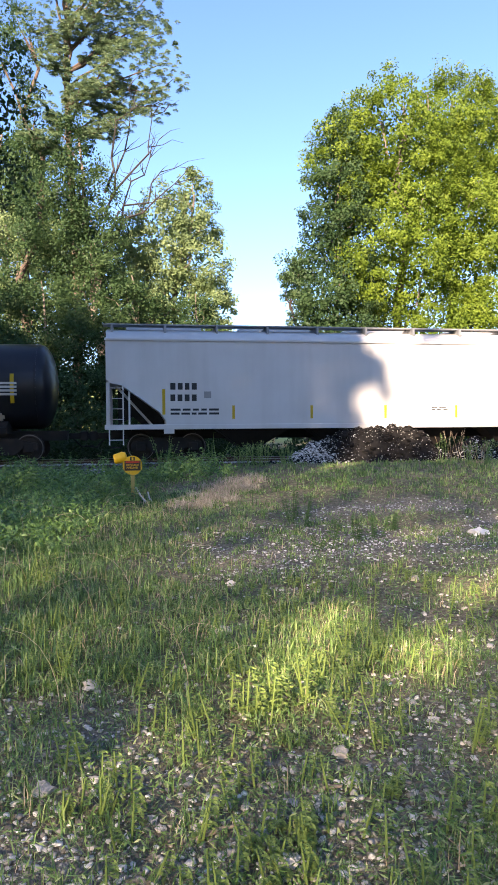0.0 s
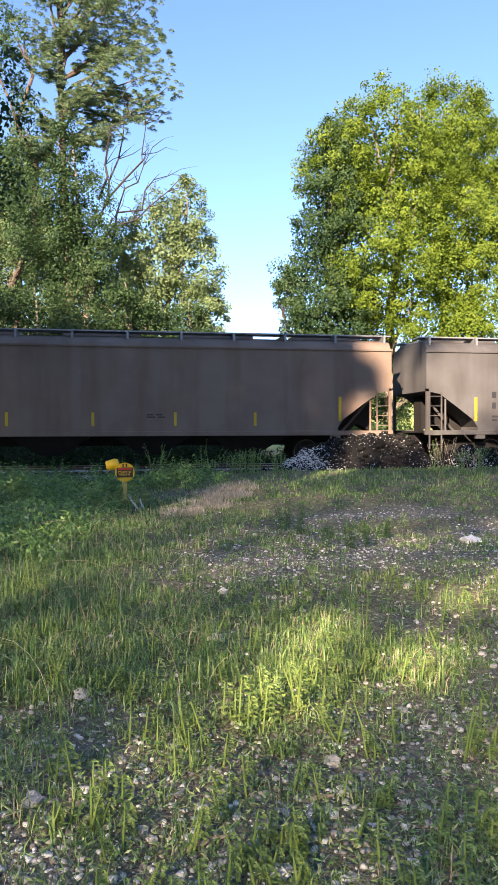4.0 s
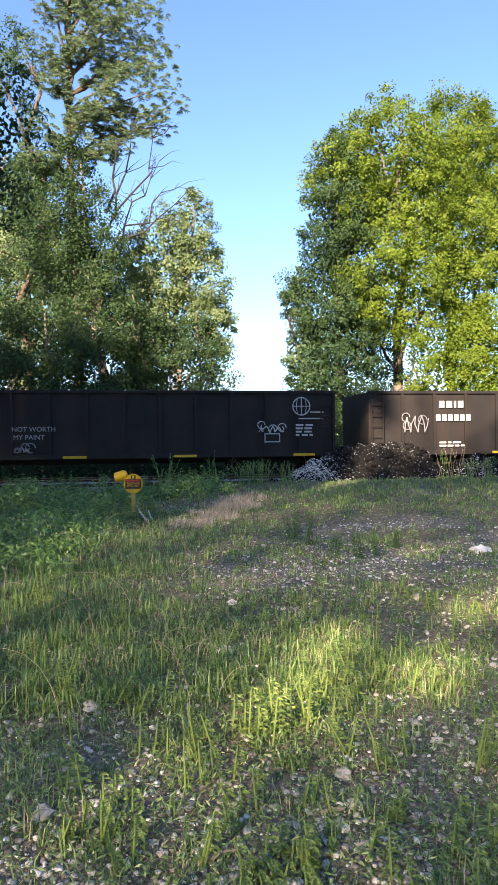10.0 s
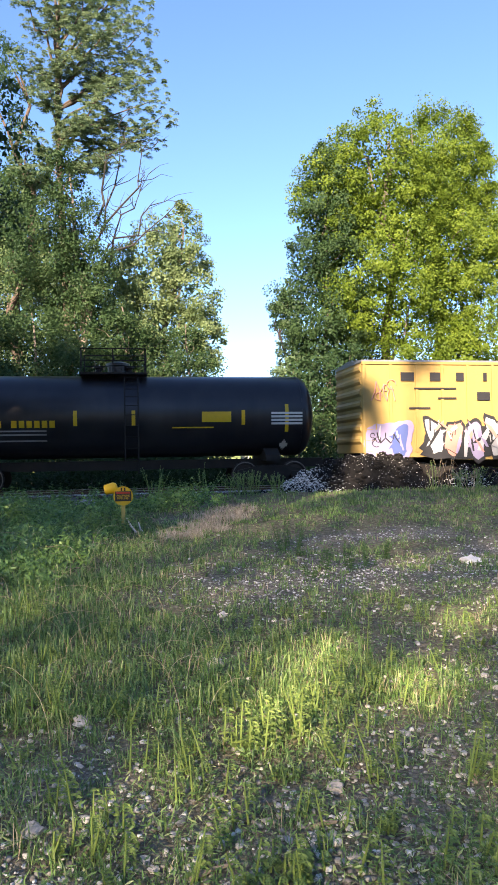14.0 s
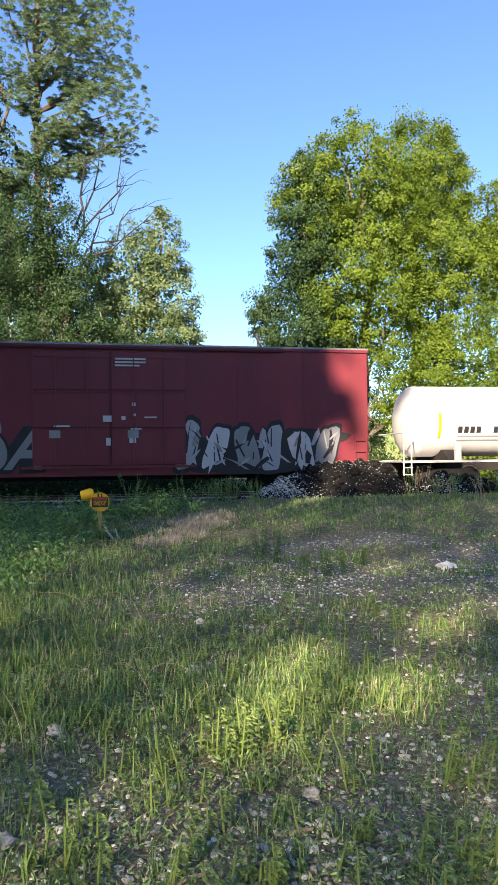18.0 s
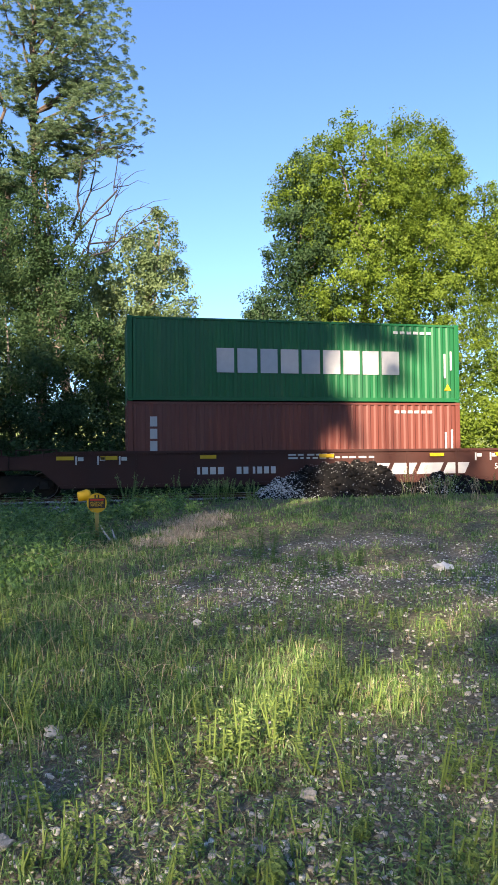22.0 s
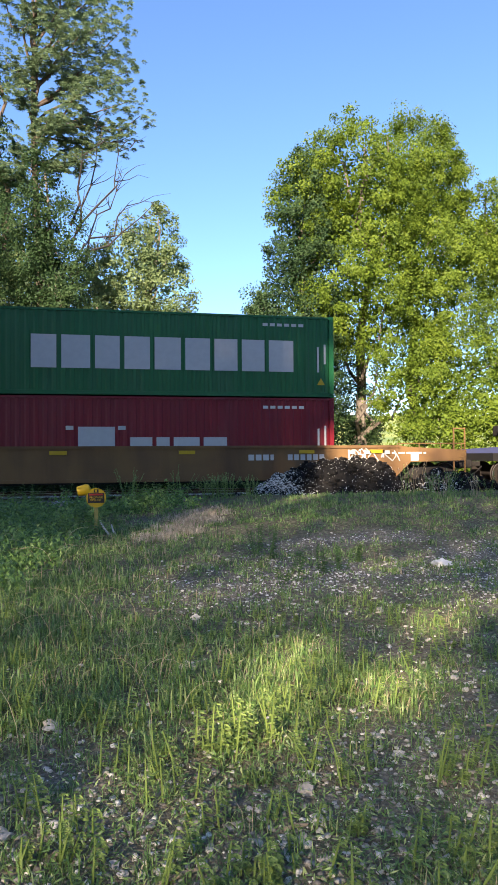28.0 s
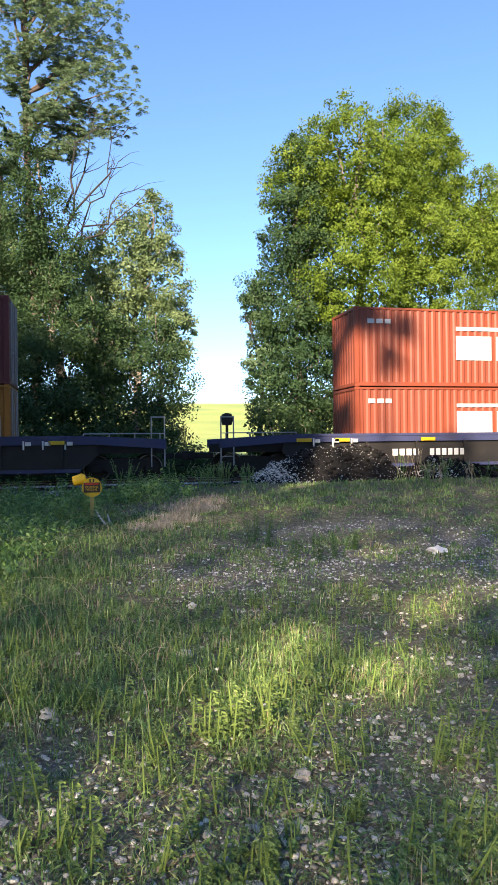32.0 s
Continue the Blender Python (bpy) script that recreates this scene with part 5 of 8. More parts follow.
def car(name, u, label, category="railcar"):
    c = empty(name, Matrix.Translation((u, TRACK_Y, RAIL_Z)), label, category, WAGON)
    CARS.append((c, u, RAIL_Z))
    return c


# ---- running gear ----
wheel_shape = Shape()
for s in (-1, 1):
    wheel_shape.lathe([(s * 0.665, 0.12), (s * 0.69, 0.487), (s * 0.72, 0.487), (s * 0.732, 0.46), (s * 0.81, 0.452), (s * 0.81, 0.428), (s * 0.81, 0.39), (s * 0.77, 0.36), (s * 0.77, 0.17), (s * 0.82, 0.13), (s * 0.82, 0.05)], "y", n=22)
wheel_shape.lathe([(-1.05, 0.07), (-0.8, 0.075), (0, 0.085), (0.8, 0.075), (1.05, 0.07)], "y", n=10)
WHEEL_MESH = wheel_shape.mesh("wheelset", True)
WHEEL_MESH.materials.append(WHEEL)
WHEEL_MESH.materials.append(TREAD)
for face in WHEEL_MESH.polygons:
    if abs(abs(face.center.y) - 0.81) < 0.004 and math.hypot(face.center.x, face.center.z) > 0.42:
        face.material_index = 1
frame_shape = Shape()
for s in (-1, 1):
    y0, y1 = (s * 0.93, s * 1.08) if s > 0 else (s * 1.08, s * 0.93)
    frame_shape.along_y([(-1.18, 0.36), (-1.18, 0.62), (-0.5, 0.78), (0.5, 0.78), (1.18, 0.62), (1.18, 0.36), (0.72, 0.5), (0.45, 0.24), (-0.45, 0.24), (-0.72, 0.5)], y0, y1)
    for x in (-0.88, 0.88):
        frame_shape.box(x - 0.16, x + 0.16, y0 - 0.02, y1 + 0.02, 0.33, 0.6, 0.02)
    for x in (-0.2, 0, 0.2):
        frame_shape.tube([(x, s * 1.0, 0.28), (x, s * 1.0, 0.62)], 0.075, 8)
frame_shape.box(-0.22, 0.22, -1.02, 1.02, 0.5, 0.8)
FRAME_MESH = frame_shape.mesh("truck")


def truck(c, x, u):
    t = part("truck", FRAME_MESH, UNDER, c, "cast steel side frames and bolster", at=(x, 0, 0))
    for dx in (-0.88, 0.88):
        w = part("wheelset", WHEEL_MESH, WHEEL, t, "steel wheels on one axle", at=(dx, 0, 0.457))
        WHEELS.append((w, dx, u + x + dx))


COUPLER = Shape().box(-0.75, 0.0, -0.09, 0.09, 0.74, 0.94, 0.02).box(-0.95, -0.7, -0.16, 0.13, 0.68, 1.0, 0.03).box(-1.0, -0.9, -0.02, 0.15, 0.72, 0.96, 0.02).tube([(-0.1, -0.35, 0.75), (-0.4, -0.3, 0.45), (-0.8, -0.15, 0.5)], 0.025, 6).mesh("coupler")


def couplers(c, L):
    part("coupler", COUPLER, UNDER, c, "knuckle coupler with air hose")
    part("coupler", COUPLER, UNDER, c, "knuckle coupler with air hose", at=pose(L, 0, 0, 0, 0, 180))


def ladder(c, x, y, z0, z1, w, material, rungs=None, name="ladder"):
    s = Shape()
    for dx in (0, w):
        s.box(x + dx - 0.02, x + dx + 0.02, y - 0.05, y, z0, z1)
    k = rungs or max(2, round((z1 - z0) / 0.38))
    for i in range(k):
        z = z0 + (z1 - z0) * (i + 0.5) / k
        s.tube([(x, y - 0.04, z), (x + w, y - 0.04, z)], 0.014, 6)
    part(name, s, material, c)


def strips(c, xs, y, z0, z1, w=0.1, material=None):
    for x in xs:
        part("reflector", Shape().box(x - w / 2, x + w / 2, y - 0.006, y, z0, z1), material or YELLOW, c)


def stencil(c, x, z, h, widths, y, material=None, gap=0.35, label="painted mark"):
    """A row of plain painted marks of one height, each a part."""
    for w in widths:
        if w > 0:
            part("mark", Shape().box(x, x + w, y - 0.005, y, z, z + h), material or WHITE, c)
        x += abs(w) + gap * h


def small_print(c, x, z, w, rows, y, material=None, h=0.07):
    s = Shape()
    r = random.Random(int(x * 100) + int(z * 37))
    for i in range(rows):
        at = x
        while at < x + w - 0.1:
            k = r.uniform(0.12, 0.34)
            s.box(at, min(at + k, x + w), y - 0.005, y, z - i * h * 1.9, z - i * h * 1.9 + h)
            at += k + r.uniform(0.05, 0.1)
    part("small_print", s, material or WHITE, c)


def lettering(c, text, x, z, size, y, material):
    """Readable words, as flat painted letters on the near side."""
    cu = bpy.data.curves.new("words", "FONT")
    cu.body, cu.size, cu.extrude = text, size, 0.002
    tmp = bpy.data.objects.new("words", cu)
    scene.collection.objects.link(tmp)
    me = bpy.data.meshes.new_from_object(tmp.evaluated_get(bpy.context.evaluated_depsgraph_get()))
    bpy.data.objects.remove(tmp)
    me.materials.clear()
    return part("lettering", me, material, c, at=pose(x, y - 0.004, z, 90))


def sprayed_word(c, word, x0, x1, z0, z1, y, fill, line, lean=0.1, gap=0.0, fat=0.055):
    """Fat sprayed letters, each with an outline and a fill."""
    w = (x1 - x0) / len(word)
    for i, ch in enumerate(word):
        for grow, lift, name, m in ((fat + 0.055, 0.006, "graffiti_letter", line), (fat, 0.012, "letter_fill", fill)):
            cu = bpy.data.curves.new("letter", "FONT")
            cu.body, cu.size, cu.offset, cu.extrude = ch, 1.0, grow, 0.001
            tmp = bpy.data.objects.new("letter", cu)
            scene.collection.objects.link(tmp)
            me = bpy.data.meshes.new_from_object(tmp.evaluated_get(bpy.context.evaluated_depsgraph_get()))
            bpy.data.objects.remove(tmp)
            me.materials.clear()
            co = np.array([v.co[:] for v in me.vertices])
            if name == "graffiti_letter":
                lo, hi = co.min(0), co.max(0)
                sx, sz = w * (1.06 - gap) / (hi[0] - lo[0]), (z1 - z0) / (hi[1] - lo[1])
            px, pz = (co[:, 0] - lo[0]) * sx, (co[:, 1] - lo[1]) * sz
            px = px + lean * (pz - 0.5 * (z1 - z0)) * (1 if i % 2 else -0.6)
            pz = pz + 0.06 * (i % 2) * (z1 - z0) * (1 - pz / (z1 - z0))
            for v, a, b, d in zip(me.vertices, px, pz, co[:, 2]):
                v.co = (x0 + w * i + a, y - lift + d - 0.001 * (i % 2), z0 + b)
            if name == "graffiti_letter":
                g = part(name, me, m, c, "fat sprayed letter with an outline")
            else:
                part(name, me, m, g)


def blob(cx, cz, rx, rz, r, spikes=0.0, n=22):
    p = r.uniform(0, 6.28)
    out = []
    for i in range(n):
        a = 2 * math.pi * i / n
        k = 1 + 0.14 * math.sin(2 * a + p) + 0.1 * math.sin(3 * a + 2 * p) + (spikes * r.uniform(-1, 1) if i % 2 else 0)
        ca, sa = math.cos(a), math.sin(a)
        out.append((cx + rx * k * math.copysign(abs(ca) ** 0.62, ca), cz + rz * k * math.copysign(abs(sa) ** 0.62, sa)))
    return out


def graffiti(c, x0, x1, z0, z1, y, n, fills, line, seed, spikes=0.0, halo=None):
    """A sprayed piece: overlapping rounded forms with an outline, inner strokes and highlights."""
    r = random.Random(seed)
    w, h = (x1 - x0) / n, z1 - z0
    if halo:
        part("graffiti_halo", Shape().along_y(blob((x0 + x1) / 2, (z0 + z1) / 2, (x1 - x0) * 0.54, h * 0.58, r, 0.06, 40), y - 0.003, y), SPRAY[halo], c)
    ink = SPRAY[line] if line in SPRAY else INK
    base = INK if line == "white" else ink
    g = part("graffiti", Shape().along_y(blob((x0 + x1) / 2, z0 + h * 0.42, (x1 - x0) * 0.5, h * 0.4, r, 0.1, 36), y - 0.006, y - 0.002), base, c, "sprayed graffiti piece with bold outlines")
    for i in range(n):
        cx, cz = x0 + w * (i + 0.5) + r.uniform(-0.06, 0.06) * w, z0 + h * (0.5 + r.uniform(-0.06, 0.06))
        rx, rz = w * r.uniform(0.46, 0.55), h * r.uniform(0.44, 0.52)
        lay, shear = 0.0012 * (i % 4), r.uniform(-0.25, 0.35)
        arms = []
        for k in range(3 if spikes else 2):
            a = r.choice((-2.5, -1.9, -0.8, 0.5, 1.2, 1.9, 2.6)) + r.uniform(-0.3, 0.3)
            arms.append((a, r.uniform(0.75, 1.15), r.uniform(0.16, 0.3), r.uniform(0.0, 0.5)))
        st = r.getstate()
        for grow, y0, y1, name, m in ((1.0, 0.009, 0.005, "graffiti_outline", ink), (0.83, 0.015, 0.0125, "graffiti_fill", SPRAY[fills[i % len(fills)]])):
            r.setstate(st)
            s = Shape().along_y([(px + shear * (pz - cz), pz) for px, pz in blob(cx, cz, rx * grow * 0.86, rz * grow, r, spikes)], y - y0 - lay, y - y1 - lay)
            for q, (a, ln, wd, bend) in enumerate(arms):
                ux, uz, ww = math.cos(a) * rx * 1.3, math.sin(a) * rz * 1.15, wd * rx * (1 if grow == 1 else 0.62)
                nx, nz = -math.sin(a) * ww, math.cos(a) * ww
                e = ln * (1 if grow == 1 else 0.9)
                s.along_y([(cx - nx, cz - nz), (cx + ux * e * 0.75 - nx * 0.9, cz + uz * e * 0.75 - nz * 0.9), (cx + ux * e * (1 + 0.2 * spikes * 5) + nx * bend, cz + uz * e + nz * bend),
                           (cx + ux * e * 0.7 + nx, cz + uz * e * 0.7 + nz), (cx + nx, cz + nz)], y - y0 - lay - 0.0001 * (q + 1), y - y1 - lay)
            part(name, s, m, g)
        for k in range(4):
            ax, az = cx + r.uniform(-0.5, 0.4) * rx, cz + r.uniform(-0.6, 0.3) * rz
            ln, lw, tilt = r.uniform(0.3, 0.8) * h * 0.5, r.uniform(0.03, 0.07), r.uniform(-0.8, 0.8)
            part("graffiti_stroke", Shape().along_y([(ax, az), (ax + lw, az + 0.015), (ax + lw * 0.7 + ln * tilt * 0.6, az + ln), (ax + ln * tilt * 0.6, az + ln * 0.9)], y - 0.026 - lay - 0.0004 * k, y - 0.021), ink if k < 3 else SPRAY["white"], g)


def shards(c, x0, x1, z0, z1, y, colors, n, seed):
    """Angular slashes of paint across a sprayed piece."""
    r = random.Random(seed)
    for i in range(n):
        x, z = x0 + (x1 - x0) * (i + r.random()) / n, r.uniform(z0, z0 + 0.75 * (z1 - z0))
        ln, th, a = r.uniform(0.3, 0.95) * (z1 - z0), r.uniform(0.05, 0.16), r.choice((-0.9, -0.5, 0.5, 0.9, 1.3)) + r.uniform(-0.2, 0.2)
        ux, uz = ln * math.cos(a) * 0.8, abs(ln * math.sin(a))
        uz = min(uz, z1 - z)
        if a < 0:
            ux = -ux
        part("graffiti_stroke", Shape().along_y([(x, z), (x + th, z - 0.02), (x + ux * 0.6 + th * 1.3, z + uz * 0.6), (x + ux, z + uz), (x + ux * 0.5 - th * 0.2, z + uz * 0.62)], y - 0.03 - 0.0005 * (i % 12), y - 0.027), INK if colors[i % len(colors)] == "ink" else SPRAY[colors[i % len(colors)]], c)


def loops(c, x0, x1, z, y, material, n, seed):
    """Faint sprayed loops in a thin line."""
    r = random.Random(seed)
    for i in range(n):
        x, q, k = x0 + (x1 - x0) * (i + 0.5) / n, (x1 - x0) / n * r.uniform(0.42, 0.6), r.uniform(0, 2)
        part("graffiti_tag", Shape().tube([(x + q * math.cos(a), y - 0.006, z + 0.3 * math.sin(a + 0.4 * k)) for a in np.linspace(k, k + 4.9, 14)], 0.022, 4), material, c, "thin sprayed loop")


def tag(c, x, z, w, h, y, material, seed, n=6):
    """A quick scrawl of thin strokes."""
    r = random.Random(seed)
    s = Shape()
    pts = [(x + w * i / n + r.uniform(-0.05, 0.05) * w, z + (h if i % 2 else 0) * r.uniform(0.7, 1.0)) for i in range(n + 1)]
    for (ax, az), (bx, bz) in zip(pts, pts[1:]):
        mx, mz = (ax + bx) / 2 + r.uniform(-0.1, 0.1), (az + bz) / 2
        s.tube([(ax, y - 0.004, az), (mx, y - 0.004, mz), (bx, y - 0.004, bz)], 0.022, 4)
    for _ in range(3):
        cx, cz, q = x + w * r.random(), z + h * r.random(), r.uniform(0.08, 0.18)
        s.tube([(cx + q * math.cos(a), y - 0.004, cz + q * math.sin(a)) for a in np.linspace(0, 5.2, 9)], 0.018, 4)
    part("graffiti_tag", s, material, c, "thin scrawled graffiti tag")


# ---- covered hopper ----
def hopper(u0, u1, paint, label, mark, ribs=(), top=4.55, gates=4, ink=INK, deco=None):
    L, w = u1 - u0, 3.2
    y = -w / 2
    c = car("covered_hopper", u0, label)
    side = [(0.0, 2.62), (0.5, 2.52), (1.1, 2.1), (1.75, 1.62), (1.95, 1.34), (1.95, 1.22), (L - 1.95, 1.22), (L - 1.95, 1.34), (L - 1.75, 1.62), (L - 1.1, 2.1), (L - 0.5, 2.52), (L, 2.62), (L, 4.02), (0, 4.02)]
    part("body", Shape().along_y(side, y, -y), paint, c)
    part("roof", Shape().along_x([(y, 4.02), (y + 0.06, 4.12), (y + 0.2, 4.3), (y + 0.6, top - 0.13), (0, top - 0.08), (-y - 0.6, top - 0.13), (-y - 0.2, 4.3), (-y - 0.06, 4.12), (-y, 4.02)], 0.02, L - 0.02), paint, c, smooth=True)
    part("roof_rail", Shape().box(-0.03, L + 0.03, y - 0.045, y + 0.02, 3.99, 4.07, 0.01), paint, c)
    for z in ribs:
        part("rib", Shape().box(0, L, y - 0.03, y, z, z + 0.05), paint, c)
    part("side_sill", Shape().box(-0.05, L + 0.05, y - 0.05, y + 0.12, 1.06, 1.225, 0.015).box(-0.05, L + 0.05, -y - 0.12, -y + 0.05, 1.06, 1.225, 0.015), paint, c)
    walk_shape = Shape()
    for yy in (-0.95, 0.95):
        walk_shape.box(-0.1, L + 0.1, yy - 0.3, yy + 0.3, top, top + 0.045)
    part("running_board", walk_shape, GALV, c, "galvanised roof walkway")
    k = int(L / 1.75)
    for i in range(k + 1):
        x = 0.2 + (L - 0.4) * i / k
        part("walkway_bracket", Shape().box(x - 0.035, x + 0.035, y + 0.28, -y - 0.28, top - 0.2, top).box(x - 0.035, x + 0.035, y + 0.16, y + 0.3, 4.28, top + 0.02), GALV, c)
    for i in range(5):
        x = L * (i + 0.5) / 5
        part("roof_hatch", Shape().box(x - 1.3, x + 1.3, -0.35, 0.35, top - 0.1, top + 0.08, 0.04), paint, c)
    for i in range(gates):
        x, b = 3.3 + (L - 6.6) * (i + 0.5) / gates, (L - 6.6) / gates * 0.46
        part("discharge_hopper", Shape().add([(x - b, y + 0.15, 1.2), (x + b, y + 0.15, 1.2), (x + b, -y - 0.15, 1.2), (x - b, -y - 0.15, 1.2), (x - 0.35, -0.7, 0.42), (x + 0.35, -0.7, 0.42), (x + 0.35, 0.7, 0.42), (x - 0.35, 0.7, 0.42)],
                                           [(0, 1, 2, 3), (7, 6, 5, 4), (0, 4, 5, 1), (1, 5, 6, 2), (2, 6, 7, 3), (3, 7, 4, 0)]), UNDER, c)
    part("center_sill", Shape().box(0.1, L - 0.1, -0.3, 0.3, 0.72, 1.1), UNDER, c)
    for x0, d in ((0.0, 1), (L, -1)):
        a, b = sorted((x0, x0 + d * 0.09))
        for yy in (y, -y - 0.1):
            part("end_post", Shape().box(a, b, yy, yy + 0.1, 1.2, 2.7), paint, c)
        part("end_platform", Shape().box(min(x0, x0 + d * 1.9), max(x0, x0 + d * 1.9), y, -y, 1.14, 1.2), UNDER, c)
        # dark plate added in the end opening, standing for shade under the slope
        web = [(x0 + d * px, pz) for px, pz in ((0.35, 1.2), (0.35, 2.5), (0.6, 2.52), (1.0, 2.2), (1.25, 2.12), (1.6, 1.95), (1.9, 1.7), (1.95, 1.2), (1.2, 1.2), (0.85, 1.5))]
        part("bolster_web", Shape().along_y(web, -0.35, 0.35), UNDER, c, "dark plate added for the shaded slope behind the end opening")
        part("slope_strut", Shape().tube([(x0 + d * 1.5, -0.6, 1.2), (x0 + d * 0.3, -0.6, 2.55)], 0.05, 6), paint, c)
        part("upright", Shape().tube([(x0 + d * 0.75, y + 0.08, 1.2), (x0 + d * 0.75, y + 0.08, 2.35)], 0.035, 6), paint, c)
        ladder(c, x0 + (0.1 if d > 0 else -0.55), y - 0.01, 0.55, 2.6, 0.45, paint, 6)
        part("sill_step", Shape().box(x0 + d * 0.3 - 0.18, x0 + d * 0.3 + 0.18, y - 0.04, y + 0.02, 0.45, 0.5), UNDER, c)
        part("jacking_pad", Shape().box(x0 + d * 2.05 - 0.17, x0 + d * 2.05 + 0.17, y - 0.04, y + 0.1, 0.92, 1.07), paint, c)
    strips(c, [1.88, L - 1.88], y - 0.001, 1.55, 2.4, 0.1)
    strips(c, [L * f for f in (0.215, 0.353, 0.488, 0.622, 0.757)], y - 0.001, 1.4, 1.85, 0.09)
    if mark:
        stencil(c, mark, 2.38, 0.22, (0.17, 0.16, 0.15, 0.17), y, ink)
        stencil(c, mark, 2.0, 0.22, (0.16, 0.16, 0.16, 0.16), y, ink)
        small_print(c, mark, 1.68, 1.7, 2, y, ink)
        part("data_box", Shape().box(mark + 1.12, mark + 1.36, y - 0.004, y, 2.1, 2.32), GALV, c)
    small_print(c, L * 0.575, 1.75, 0.6, 2, y, ink, 0.04)
    couplers(c, L)
    truck(c, 2.0, u0)
    truck(c, L - 2.0, u0)
    if deco:
        deco(c, L, y)
    return c


hopper(-1.06, 18.55, HOP_WHITE, "clean white steel covered hopper car with dark lettering", 2.1, deco=lambda c, L, y: small_print(c, 13.2, 2.55, 0.8, 5, y, SPRAY["grey"], 0.045))
hopper(40.88, 60.95, HOP_TAN, "dusty tan covered hopper car with scrawled tags", 2.2, deco=lambda c, L, y: (tag(c, 4.4, 1.75, 1.4, 0.45, y, INK, 3, 7), tag(c, 8.0, 1.7, 1.9, 0.4, y, INK, 4, 9), tag(c, 12.4, 1.8, 1.2, 0.3, y, SPRAY["maroon"], 5)))
hopper(62.17, 82.2, HOP_TAN, "weathered grey-tan covered hopper car with rust stains", 2.5)
hopper(83.5, 103.72, HOP_DARK, "dirty dark grey covered hopper car", 2.5)
hopper(104.94, 124.41, HOP_GREY, "light grey covered hopper car with rounded graffiti", 2.7, ribs=(3.86, 3.72, 3.58),
       deco=lambda c, L, y: (graffiti(c, 4.4, 5.9, 1.2, 2.2, y, 2, ["lilac", "pink"], "ink", 11), graffiti(c, 6.8, 8.6, 1.2, 2.3, y, 2, ["salmon", "pink"], "ink", 12), tag(c, 6.0, 1.5, 0.7, 0.6, y, INK, 6),
                             small_print(c, 9.6, 2.2, 1.2, 4, y, SPRAY["red"], 0.06)))
hopper(125.85, 145.82, HOP_RUST, "rust-streaked tan covered hopper car with a pale repainted panel", 1.95,
       deco=lambda c, L, y: part("repaint_patch", Shape().along_y([(1.15, 2.12), (1.8, 1.64), (2.0, 1.4), (4.2, 1.4), (4.2, 2.8), (1.15, 2.8)], y - 0.0025, y), HOP_GREY, c, "paler repainted panel"))


